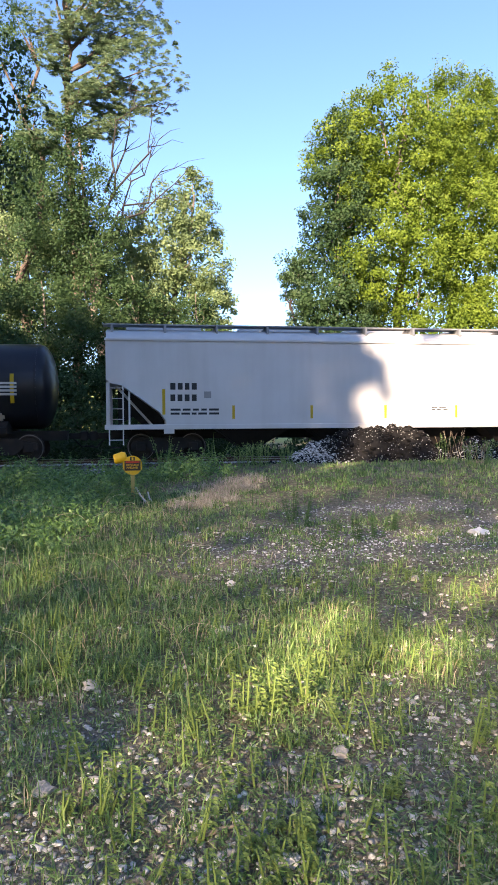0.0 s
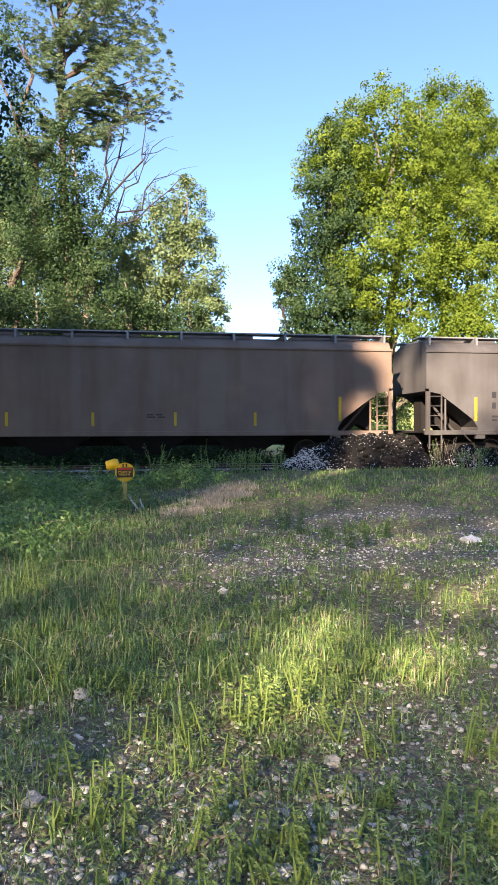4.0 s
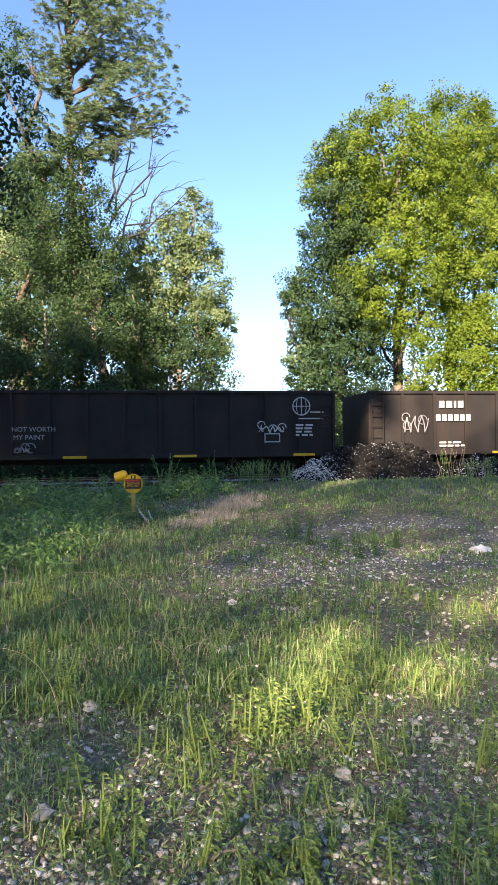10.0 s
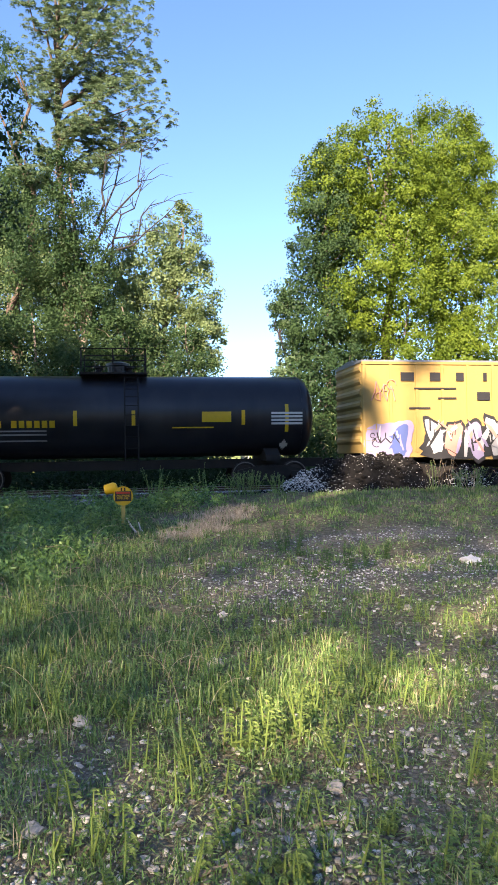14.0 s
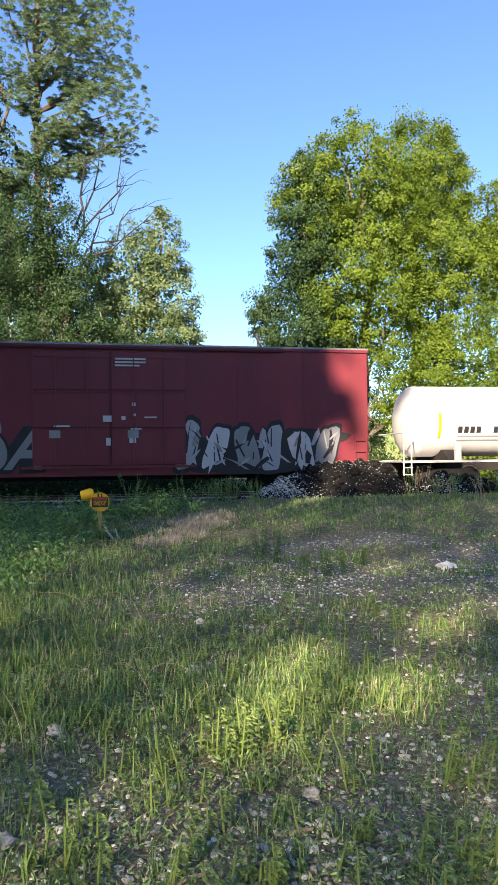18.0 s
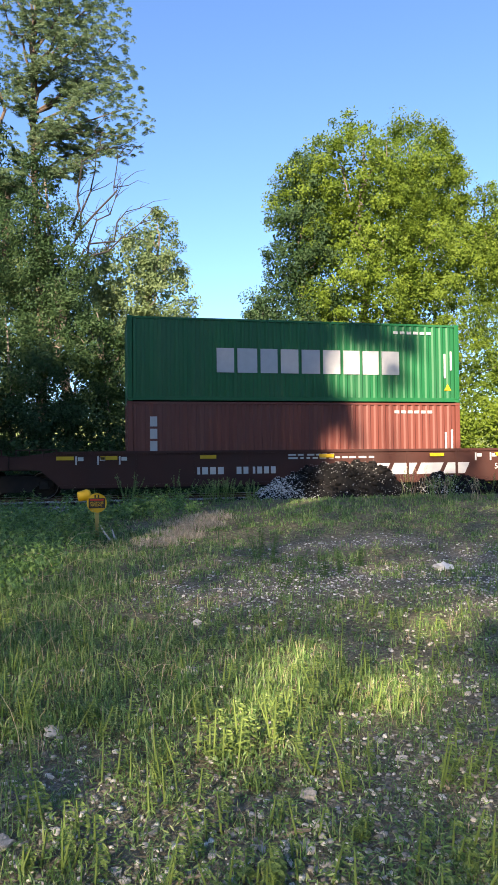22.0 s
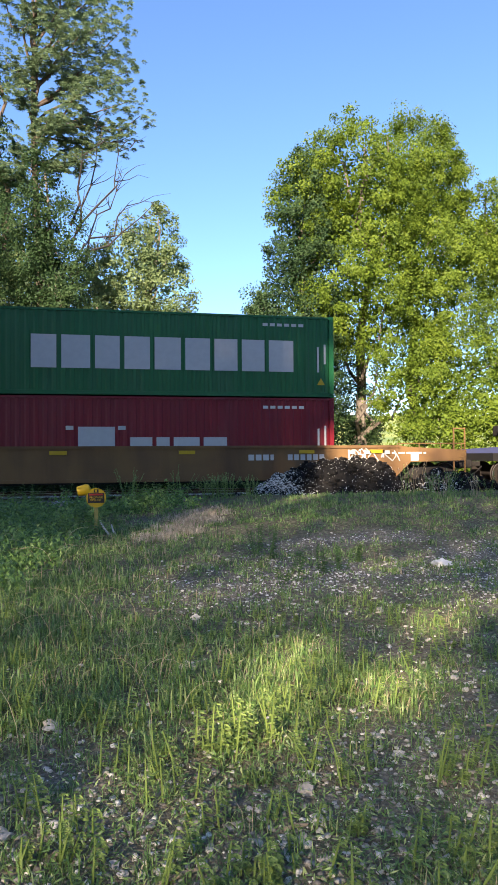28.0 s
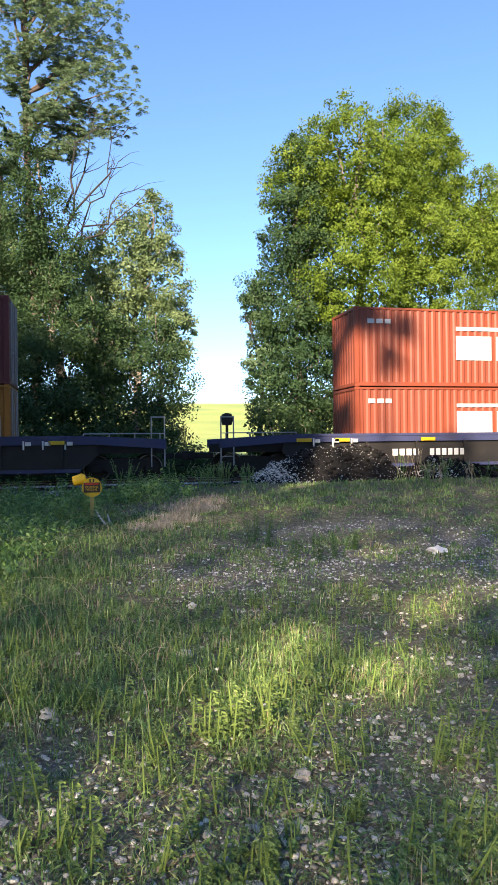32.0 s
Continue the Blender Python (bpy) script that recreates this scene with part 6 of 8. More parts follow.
# ---- boxcars ----
def boxcar(u0, u1, z0, z1, paint, label, door_at, door_paint, style, deco, w=3.1):
    L, y = u1 - u0, -w / 2
    c = car("boxcar", u0, label)
    part("body", Shape().box(0, L, y, -y, z0 + 0.28, z1 - 0.12, 0.02), paint, c)
    part("roof", Shape().along_x([(y - 0.03, z1 - 0.14), (y - 0.03, z1 - 0.06), (0, z1 + 0.06), (-y + 0.03, z1 - 0.06), (-y + 0.03, z1 - 0.14)], -0.03, L + 0.03), GALV, c)
    part("eave", Shape().box(-0.03, L + 0.03, y - 0.05, y, z1 - 0.22, z1 - 0.12, 0.01), paint, c)
    part("side_sill", Shape().along_y([(0.1, z0 + 0.3), (0.1, z0 + 0.12), (2.9, z0 + 0.12), (3.6, z0), (L - 3.6, z0), (L - 2.9, z0 + 0.12), (L - 0.1, z0 + 0.12), (L - 0.1, z0 + 0.3)], y + 0.005, y + 0.1), paint, c)
    d0, d1 = door_at
    if style == "panel":
        for x in (0.06, 0.82, 1.64, 2.42, 3.36, 4.22, 5.12, 5.96, 6.8, 12.2, 12.89, 13.82, 14.73, 15.71, 16.51, 17.38, 18.26, L - 0.06):
            if not d0 - 0.1 < x < d1 + 0.1:
                part("side_post", Shape().box(x - 0.05, x + 0.05, y - 0.045, y, z0 + 0.3, z1 - 0.22), paint, c)
        for z in (z0 + 0.92, z0 + 2.18, z0 + 3.45):
            for a, b in ((0.9, d0 - 0.1), (d1 + 0.1, L - 0.9)):
                part("side_rail", Shape().box(a, b, y - 0.042, y, z, z + 0.07), paint, c)
    elif style == "rib":
        for i in range(int(L / 0.95) + 1):
            x = 0.06 + (L - 0.12) * i / int(L / 0.95)
            if not d0 - 0.1 < x < d1 + 0.1:
                part("side_post", Shape().box(x - 0.045, x + 0.045, y - 0.04, y, z0 + 0.3, z1 - 0.22), paint, c)
    else:
        for i in range(9):
            x = 0.05 + (L - 0.1) * i / 8
            part("panel_seam", Shape().box(x - 0.02, x + 0.02, y - 0.012, y, z0 + 0.3, z1 - 0.22), paint, c)
    leaves = 2 if d1 - d0 > 3.5 else 1
    for k in range(leaves):
        a, b = d0 + (d1 - d0) * k / leaves, d0 + (d1 - d0) * (k + 1) / leaves
        door = part("door", Shape().box(a + 0.03, b - 0.03, y - 0.075, y - 0.001, z0 + 0.35, z1 - 0.35, 0.015), door_paint, c, "sliding side door")
        if style == "panel":
            for i in range(5):
                x = a + (b - a) * (i + 0.5) / 5
                part("door_rib", Shape().box(x - 0.03, x + 0.03, y - 0.1, y - 0.07, z0 + 0.5, z1 - 0.5), door_paint, door)
        else:
            m = 16 if style == "rib" and leaves == 1 else 4
            for i in range(m):
                z = z0 + 0.45 + (z1 - z0 - 1.0) * i / (m - 1)
                part("door_rib", Shape().box(a + 0.1, b - 0.1, y - 0.105, y - 0.07, z, z + 0.06), door_paint, door)
        for fx in (0.3, 0.7):
            x = a + (b - a) * fx
            part("locking_rod", Shape().tube([(x, y - 0.12, z0 + 0.4), (x, y - 0.12, z1 - 0.45)], 0.02, 6), door_paint, door)
        if style == "rib" and leaves == 2:
            h = z1 - z0 - 0.7
            for f in (0.0, 0.14, 0.38, 0.56, 0.78, 0.995):
                part("door_seam", Shape().box(a + 0.05, b - 0.05, y - 0.082, y - 0.074, z0 + 0.36 + h * f, z0 + 0.385 + h * f), DOOR_EDGE, door)
            for f in (0.012, 0.3, 0.62, 0.985):
                part("door_seam", Shape().box(a + (b - a) * f - 0.016, a + (b - a) * f + 0.016, y - 0.0835, y - 0.0742, z0 + 0.36, z0 + 0.36 + h * (1 if f < 0.1 or f > 0.9 else 0.78)), DOOR_EDGE, door)
        part("door_lever", Shape().box(a + 0.55, a + 0.9, y - 0.14, y - 0.1, z0 + 1.25, z0 + 1.5), GALV, door)
    part("door_track", Shape().box(d0 - 0.3, d1 + 0.3, y - 0.14, y, z0 + 0.25, z0 + 0.33), paint, c)
    for x0, s in ((0, -1), (L, 1)):
        for i in range(7):
            z = z0 + 0.6 + (z1 - z0 - 1.1) * i / 6
            part("end_corrugation", Shape().along_y([(x0, z), (x0 + s * 0.07, z + 0.1), (x0 + s * 0.07, z + 0.2), (x0, z + 0.3)], y + 0.12, -y - 0.12), paint, c)
        ladder(c, x0 - (0.5 if s > 0 else -0.05), y - 0.005, z0 - 0.25, z0 + 1.3, 0.42, paint, 4)
    part("underframe", Shape().box(0.3, L - 0.3, -0.35, 0.35, 0.55, z0 + 0.4).box(0.2, L - 0.2, y + 0.2, -y - 0.2, z0 + 0.1, z0 + 0.3), UNDER, c)
    couplers(c, L)
    truck(c, 2.6, u0)
    truck(c, L - 2.6, u0)
    deco(c, L, y)
    return c


def ttx_marks(c, L, y):
    xm, zm = 2.48, 3.68
    for side in (-1, 1):
        for up in (-1, 1):
            for k, paint in ((0.0, SPRAY["blue"] if up > 0 else SPRAY["red"]), (0.17, SPRAY["red"] if up > 0 else SPRAY["blue"])):
                part("emblem", Shape().along_y([(xm + side * (0.02 + k), zm), (xm + side * (0.19 + k), zm), (xm + side * 0.6, zm + up * (0.5 - 1.1 * k)), (xm + side * (0.42 + 0.2 * k), zm + up * (0.52 - 0.9 * k))], y - 0.055 - 0.004 * (k > 0) - 0.001 * (up > 0), y - 0.046), paint, c, "painted crossing stripe")
    for t, x, z in (("next", 0.92, 3.73), ("load", 0.92, 3.48), ("any", 3.51, 3.7), ("road", 3.51, 3.45)):
        lettering(c, t, x, z, 0.3, y - 0.046, INK)
    stencil(c, 0.9, 2.55, 0.22, (0.2, 0.22, -0.18, 0.24, 0.22), y - 0.046, INK)
    stencil(c, 0.94, 2.06, 0.24, (0.2, 0.2, -0.3, 0.1, 0.2, -0.3, 0.2, 0.2), y - 0.046, INK)
    lettering(c, "RAILCAR POOLING EXPERTS", 13.18, 3.22, 0.36, y - 0.046, INK)
    for x, w in ((14.6, 0.5), (15.15, 0.5), (15.7, 0.6)):
        part("emblem", Shape().box(x, x + w, y - 0.052, y - 0.046, 3.67, 4.16), FADED_RED, c, "faded red painted emblem block")
    for k, x in enumerate((8.3, 11.0)):
        for z in (4.5, 4.0):
            small_print(c, x - 0.5, z, 1.3, 3, y - 0.101, WHITE, 0.08)
    part("placard", Shape().box(9.55, 9.85, y - 0.11, y - 0.1, 2.15, 2.4), WHITE, c)
    part("placard", Shape().box(11.0, 11.2, y - 0.11, y - 0.1, 1.25, 1.5), ORANGE, c)
    part("graffiti", Shape().along_y([(0.6, 0.82), (1.25, 1.98), (2.2, 1.9), (3.4, 2.03), (4.0, 1.85), (4.35, 0.85), (2.4, 0.72)], y - 0.05, y - 0.045), SPRAY["white"], c, "white sprayed block with thin outlines")
    graffiti(c, 1.3, 3.7, 0.95, 1.75, y - 0.052, 3, ["white", "silver", "white"], "ink", 21, 0.02)
    tag(c, 0.95, 0.9, 3.2, 0.95, y - 0.056, INK, 26, 9)
    graffiti(c, 11.5, 17.0, 0.8, 2.2, y - 0.11, 6, ["pink", "white", "salmon"], "ink", 22, 0.0)
    shards(c, 11.6, 16.8, 0.85, 2.0, y - 0.11, ["ink", "white", "pink"], 12, 25)
    tag(c, 0.05, 2.6, 0.7, 0.85, y - 0.046, INK, 23, 7)
    strips(c, [1.05, L - 1.1], y - 0.046, 1.15, 2.1, 0.12)
    strips(c, [7.0, 9.9], y - 0.102, 1.1, 1.5, 0.12)


boxcar(20.18, 39.13, 0.76, 5.05, TTX_YELLOW, "faded yellow boxcar with black double doors and graffiti", (7.0, 12.0), BLACK, "panel", ttx_marks)


def railbox_marks(c, L, y):
    for x, w in ((1.4, 0.5), (2.5, 0.4), (3.5, 0.3), (4.55, 0.14)):
        part("emblem", Shape().box(x, x + w, y - 0.047, y - 0.041, 3.7, 4.0), INK, c, "black painted emblem block")
    for x in (4.3, 5.25, 6.2):
        part("emblem", Shape().box(x, x + 0.5, y - 0.047, y - 0.041, 3.0, 3.3), INK, c, "black painted emblem block")
    for b in ((1.9, 3.5, 3.4, 3.46), (1.7, 2.5, 2.7, 2.76), (2.8, 3.5, 3.05, 3.11)):
        part("emblem", Shape().box(b[0], b[1], y - 0.047, y - 0.041, b[2], b[3]), INK, c, "black painted emblem stroke")
    stencil(c, 2.3, 1.75, 0.26, (0.22, 0.22, -0.2, 0.22, 0.22), y - 0.041, INK)
    stencil(c, 2.3, 1.35, 0.26, (0.2, 0.2, -0.3, 0.2, 0.2, 0.2), y - 0.041, INK)
    graffiti(c, 0.15, 1.7, 0.95, 2.2, y - 0.041, 2, ["lilac", "blue"], "lilac", 31, 0.05, "lilac")
    graffiti(c, 2.2, 6.2, 0.9, 2.4, y - 0.041, 5, ["silver", "salmon", "lilac"], "ink", 32, 0.12)
    graffiti(c, 6.4, 14.8, 0.95, 2.2, y - 0.11, 8, ["lilac", "white", "silver"], "grey", 33, 0.12)
    shards(c, 6.6, 14.6, 1.0, 2.1, y - 0.11, ["grey", "lilac", "white", "salmon"], 40, 37)
    shards(c, 2.3, 6.1, 0.95, 2.3, y - 0.041, ["ink", "silver", "salmon", "lilac"], 26, 38)
    tag(c, 0.3, 3.0, 0.9, 0.7, y - 0.041, SPRAY["salmon"], 34)
    tag(c, 0.3, 1.5, 1.0, 0.4, y - 0.05, INK, 35)


boxcar(264.6, 280.3, 0.87, 4.5, BOX_YELLOW, "pale yellow ribbed boxcar with grey door and graffiti", (6.3, 9.4), HOP_DARK, "rib", railbox_marks)
boxcar(281.7, 297.5, 0.87, 4.5, BOX_YELLOW, "pale yellow ribbed boxcar with plain grey door", (6.3, 9.4), HOP_DARK, "rib",
       lambda c, L, y: (stencil(c, 2.3, 1.75, 0.26, (0.22, 0.22, -0.2, 0.22, 0.22), y - 0.041, INK), graffiti(c, 1.6, 5.6, 0.95, 2.2, y - 0.041, 4, ["silver", "grey"], "ink", 36, 0.08)))


def shield_marks(c, L, y):
    part("shield", Shape().along_y([(15.74, 3.98), (16.0, 3.88), (16.26, 3.98), (16.33, 4.5), (16.2, 4.64), (16.0, 4.59), (15.8, 4.64), (15.67, 4.5)], y - 0.046, y - 0.041), SPRAY["blue"], c, "blue shield emblem")
    for i in range(5):
        part("shield_stripe", Shape().box(15.75 + i * 0.104, 15.83 + i * 0.104, y - 0.052, y - 0.047, 3.97, 4.32), SPRAY["red"] if i % 2 else WHITE, c)
    stencil(c, 1.91, 4.3, 0.26, (0.24, 0.22), y - 0.041, INK)
    stencil(c, 1.91, 3.82, 0.28, (0.2, 0.2, -0.45, 0.2, 0.2, -0.45, 0.2, 0.2), y - 0.041, INK)
    for b, m in (((1.0, 8.6, 0.8, 2.62), "maroon"), ((1.55, 7.6, 0.85, 2.5), "teal")):
        part("graffiti_halo", Shape().along_y(blob((b[0] + b[1]) / 2, (b[2] + b[3]) / 2, (b[1] - b[0]) / 2.1, (b[3] - b[2]) / 2.25, random.Random(41), 0.05, 40), y - (0.046 if m == "maroon" else 0.049), y - 0.041), SPRAY[m], c)
    sprayed_word(c, "MANO", 1.65, 7.0, 0.72, 2.45, y - 0.049, SPRAY["lilac"], INK, 0.12, -0.1, 0.1)
    part("graffiti", Shape().along_y([(6.8, 0.75), (7.7, 2.4), (8.0, 2.2), (7.8, 1.5), (8.6, 1.6), (9.3, 0.95), (8.2, 1.0)], y - 0.053, y - 0.049), SPRAY["lilac"], c, "angular tail of a sprayed word")
    graffiti(c, 11.75, 18.7, 0.72, 2.1, y - 0.041, 7, ["blue", "green", "maroon"], "ink", 42, 0.2, "maroon")
    shards(c, 12.1, 18.6, 0.75, 2.1, y - 0.041, ["white", "ink", "blue", "white", "red", "ink", "green", "maroon"], 64, 45)
    tag(c, 0.9, 1.8, 0.8, 0.9, y - 0.041, INK, 43, 8)
    part("placard", Shape().box(10.2, 10.6, y - 0.13, y - 0.121, 2.75, 2.9), WHITE, c)


boxcar(298.96, 318.02, 0.68, 5.07, UP_YELLOW, "bright yellow ribbed boxcar with double plug doors and graffiti", (7.0, 12.1), UP_YELLOW, "rib", shield_marks)


def red_marks(c, L, y):
    stencil(c, 1.2, 2.22, 0.26, (0.24, 0.24), y - 0.013, WHITE)
    stencil(c, 0.95, 1.67, 0.34, (0.26, 0.26, 0.1, -0.3, 0.26, 0.26, 0.26), y - 0.013, WHITE)
    small_print(c, 0.98, 1.5, 1.0, 2, y - 0.013)
    for x in (3.5, 4.6, 5.85):
        part("graffiti", Shape().along_y(blob(x, 2.3, 0.42, 0.4, random.Random(int(x * 10)), 0.03), y - 0.006, y), SPRAY["lilac"], c, "faded lilac sprayed bubble")
    sprayed_word(c, "RADA", 2.1, 7.5, 0.74, 2.36, y - 0.006, INK, INK, 0.3, -0.06, 0.12)
    sprayed_word(c, "RADA", 2.4, 7.75, 0.76, 2.42, y - 0.02, SPRAY["grey"], INK, 0.3, -0.04, 0.03)
    graffiti(c, 11.8, 17.6, 0.75, 2.5, y - 0.013, 6, ["silver", "white", "grey"], "ink", 52, 0.06)
    shards(c, 11.9, 17.4, 0.85, 2.3, y - 0.013, ["ink", "silver", "grey", "ink"], 26, 56)
    for z in (1.34, 1.44, 1.54):
        part("placard", Shape().box(2.45, 2.88, y - 0.041, y - 0.036, z, z + 0.07), WHITE, c)
    for x0, x1, z0, z1 in ((1.13, 1.73, 1.0, 1.24), (0.96, 1.45, 0.74, 0.88), (17.0, 17.7, 0.95, 1.1)):
        part("placard", Shape().box(x0, x1, y - 0.02, y - 0.013, z0, z1), YELLOW, c)
    # door seams, stencils and small plates
    for z in (3.54, 2.3):
        part("door_seam", Shape().box(7.25, 12.15, y - 0.125, y - 0.11, z, z + 0.025), BOX_RED_SEAM, c)
    for z in (4.55, 4.44, 4.33):
        part("small_print", Shape().box(9.85, 10.85 - (0.2 if z < 4.4 else 0), y - 0.118, y - 0.112, z, z + 0.055), WHITE, c)
    for x, z, w, h in ((10.4, 3.02, 0.11, 0.11), (9.45, 2.5, 0.28, 0.2), (10.05, 2.56, 0.13, 0.12), (10.42, 2.68, 0.1, 0.09), (10.8, 2.62, 0.4, 0.05), (10.35, 2.24, 0.35, 0.05), (10.3, 1.8, 0.22, 0.2), (9.55, 1.72, 0.15, 0.25), (7.9, 2.33, 0.5, 0.05)):
        part("placard", Shape().box(x, x + w, y - 0.118, y - 0.112, z, z + h), WHITE, c)
    part("door_rail", Shape().box(4.5, 15.6, y - 0.09, y + 0.02, 4.9, 4.97), BOX_RED_SEAM, c)
    tag(c, 0.05, 1.08, 0.8, 0.25, y - 0.02, WHITE, 53)


boxcar(319.98, 338.65, 0.72, 5.16, BOX_RED, "smooth oxide-red boxcar with silver graffiti along its foot", (7.2, 12.2), BOX_RED, "smooth", red_marks)


# ---- gondolas ----
def gondola(u0, u1, label, deco):
    L, w, z0, z1 = u1 - u0, 3.1, 0.71, 2.96
    y = -w / 2
    c = car("gondola_car", u0, label)
    for yy in (y, -y - 0.06):
        part("side_wall", Shape().box(0, L, yy, yy + 0.06, z0, z1 - 0.02), GONDOLA, c)
    part("floor", Shape().box(0, L, y + 0.06, -y - 0.06, z0 + 0.1, z0 + 0.2), GONDOLA, c)
    for x in (0, L - 0.08):
        part("end_wall", Shape().box(x, x + 0.08, y + 0.06, -y - 0.06, z0, z1 - 0.05), GONDOLA, c)
    part("top_chord", Shape().box(-0.03, L + 0.03, y - 0.07, y + 0.1, z1 - 0.11, z1, 0.015).box(-0.03, L + 0.03, -y - 0.1, -y + 0.07, z1 - 0.11, z1, 0.015), GONDOLA, c)
    k = 17
    for i in range(k + 1):
        x = 0.06 + (L - 0.12) * i / k
        part("side_stake", Shape().box(x - 0.05, x + 0.05, y - 0.07, y, z0 + 0.1, z1 - 0.1), GONDOLA, c)
    part("side_sill", Shape().box(0, L, y - 0.075, y, z0, z0 + 0.14), GONDOLA, c)
    part("coal_load", Shape().along_x([(y + 0.07, z1 - 0.35), (-0.6, z1 - 0.18), (0.7, z1 - 0.15), (-y - 0.07, z1 - 0.35), (-y - 0.07, z0 + 0.2), (y + 0.07, z0 + 0.2)], 0.1, L - 0.1), UNDER, c, "dark scrap load below the rim")
    part("center_sill", Shape().box(0.2, L - 0.2, -0.3, 0.3, 0.5, z0 + 0.1), UNDER, c)
    ladder(c, 0.1, y - 0.075, 0.4, z1 - 0.3, 0.42, GONDOLA, 6)
    ladder(c, L - 0.52, y - 0.075, 0.4, z1 - 0.3, 0.42, GONDOLA, 6)
    for x in (1.0, 4.6, 7.9, 11.2, 14.8, L - 1.5):
        part("reflector", Shape().box(x, x + 0.75, y - 0.082, y - 0.076, z0 + 0.02, z0 + 0.1), YELLOW, c)
    couplers(c, L)
    truck(c, 2.2, u0)
    truck(c, L - 2.2, u0)
    deco(c, L, y - 0.071)
    return c


def gondola_marks(c, y, x, globe=0):
    stencil(c, x, 2.36, 0.24, (0.19, 0.22, 0.08, 0.2), y, WHITE, 0.3)
    stencil(c, x - 0.12, 1.9, 0.22, (0.16,) * 6, y, WHITE, 0.3)
    small_print(c, x, 1.1, 0.95, 2, y, WHITE, 0.06)
    if globe:
        ring = Shape().tube([(globe + 0.3 * math.cos(a), y - 0.004, 2.42 + 0.3 * math.sin(a)) for a in np.linspace(0, 2 * math.pi, 20)], 0.02, 4)
        ring.tube([(globe - 0.3, y - 0.004, 2.42), (globe + 0.3, y - 0.004, 2.42)], 0.015, 4).tube([(globe, y - 0.004, 2.12), (globe, y - 0.004, 2.72)], 0.015, 4)
        for k in (-0.13, 0.13):
            ring.tube([(globe + k, y - 0.004, 2.15), (globe + k * 1.4, y - 0.004, 2.42), (globe + k, y - 0.004, 2.69)], 0.012, 4)
        part("emblem", ring.box(globe - 0.1, globe + 0.75, y - 0.006, y, 1.98, 2.02).box(globe + 0.3, globe + 0.78, y - 0.006, y, 2.2, 2.24), WHITE, c, "white outlined globe emblem")
        small_print(c, globe - 0.2, 1.75, 0.6, 4, y, WHITE, 0.06)


def arrow(c, x, z, y):
    part("graffiti_arrow", Shape().along_y([(x - 0.03, z - 0.15), (x + 0.43, z - 0.15), (x + 0.43, z - 0.31), (x + 0.86, z), (x + 0.43, z + 0.31), (x + 0.43, z + 0.15), (x - 0.03, z + 0.15)], y - 0.004, y), WHITE, c)
    part("graffiti_arrow", Shape().along_y([(x, z - 0.11), (x + 0.46, z - 0.11), (x + 0.46, z - 0.23), (x + 0.78, z), (x + 0.46, z + 0.23), (x + 0.46, z + 0.11), (x, z + 0.11)], y - 0.008, y - 0.005), SPRAY["maroon"], c)


gondola(146.9, 167.65, "black steel gondola car with red and pink graffiti letters",
        lambda c, L, y: (gondola_marks(c, y, 2.2, 19.4), arrow(c, 4.2, 1.61, y), sprayed_word(c, "KLONE", 5.15, 10.1, 0.9, 2.12, y, SPRAY["maroon"], WHITE), graffiti(c, 10.3, 10.95, 1.15, 2.06, y, 1, ["grey"], "white", 62),
                         sprayed_word(c, "SAUNA", 11.3, 15.95, 1.15, 2.22, y, SPRAY["rose"], SPRAY["lilac"], 0.02, 0.1), tag(c, 16.1, 1.3, 0.65, 0.7, y, WHITE, 64, 5)))
gondola(168.92, 189.28, "black steel gondola car with white scrawled tags",
        lambda c, L, y: (gondola_marks(c, y, 1.92, 19.15), tag(c, 0.5, 1.5, 0.8, 0.75, y, WHITE, 65, 8), tag(c, 1.9, 0.85, 0.7, 0.35, y, WHITE, 60, 7), tag(c, 6.95, 0.85, 2.1, 1.4, y, SPRAY["grey"], 66, 7),
                         lettering(c, "NOT WORTH", 9.6, 1.62, 0.22, y, SPRAY["silver"]), lettering(c, "MY PAINT", 9.65, 1.36, 0.22, y, SPRAY["silver"]), tag(c, 9.7, 0.95, 0.5, 0.18, y, SPRAY["grey"], 67, 7), tag(c, 17.65, 1.55, 0.85, 0.25, y, WHITE, 68, 9),
                         part("graffiti_tag", Shape().box(17.86, 18.4, y - 0.006, y, 1.2, 1.23).box(17.86, 18.4, y - 0.006, y, 1.47, 1.5).box(17.86, 17.89, y - 0.006, y, 1.23, 1.47).box(18.37, 18.4, y - 0.006, y, 1.23, 1.47), WHITE, c)))
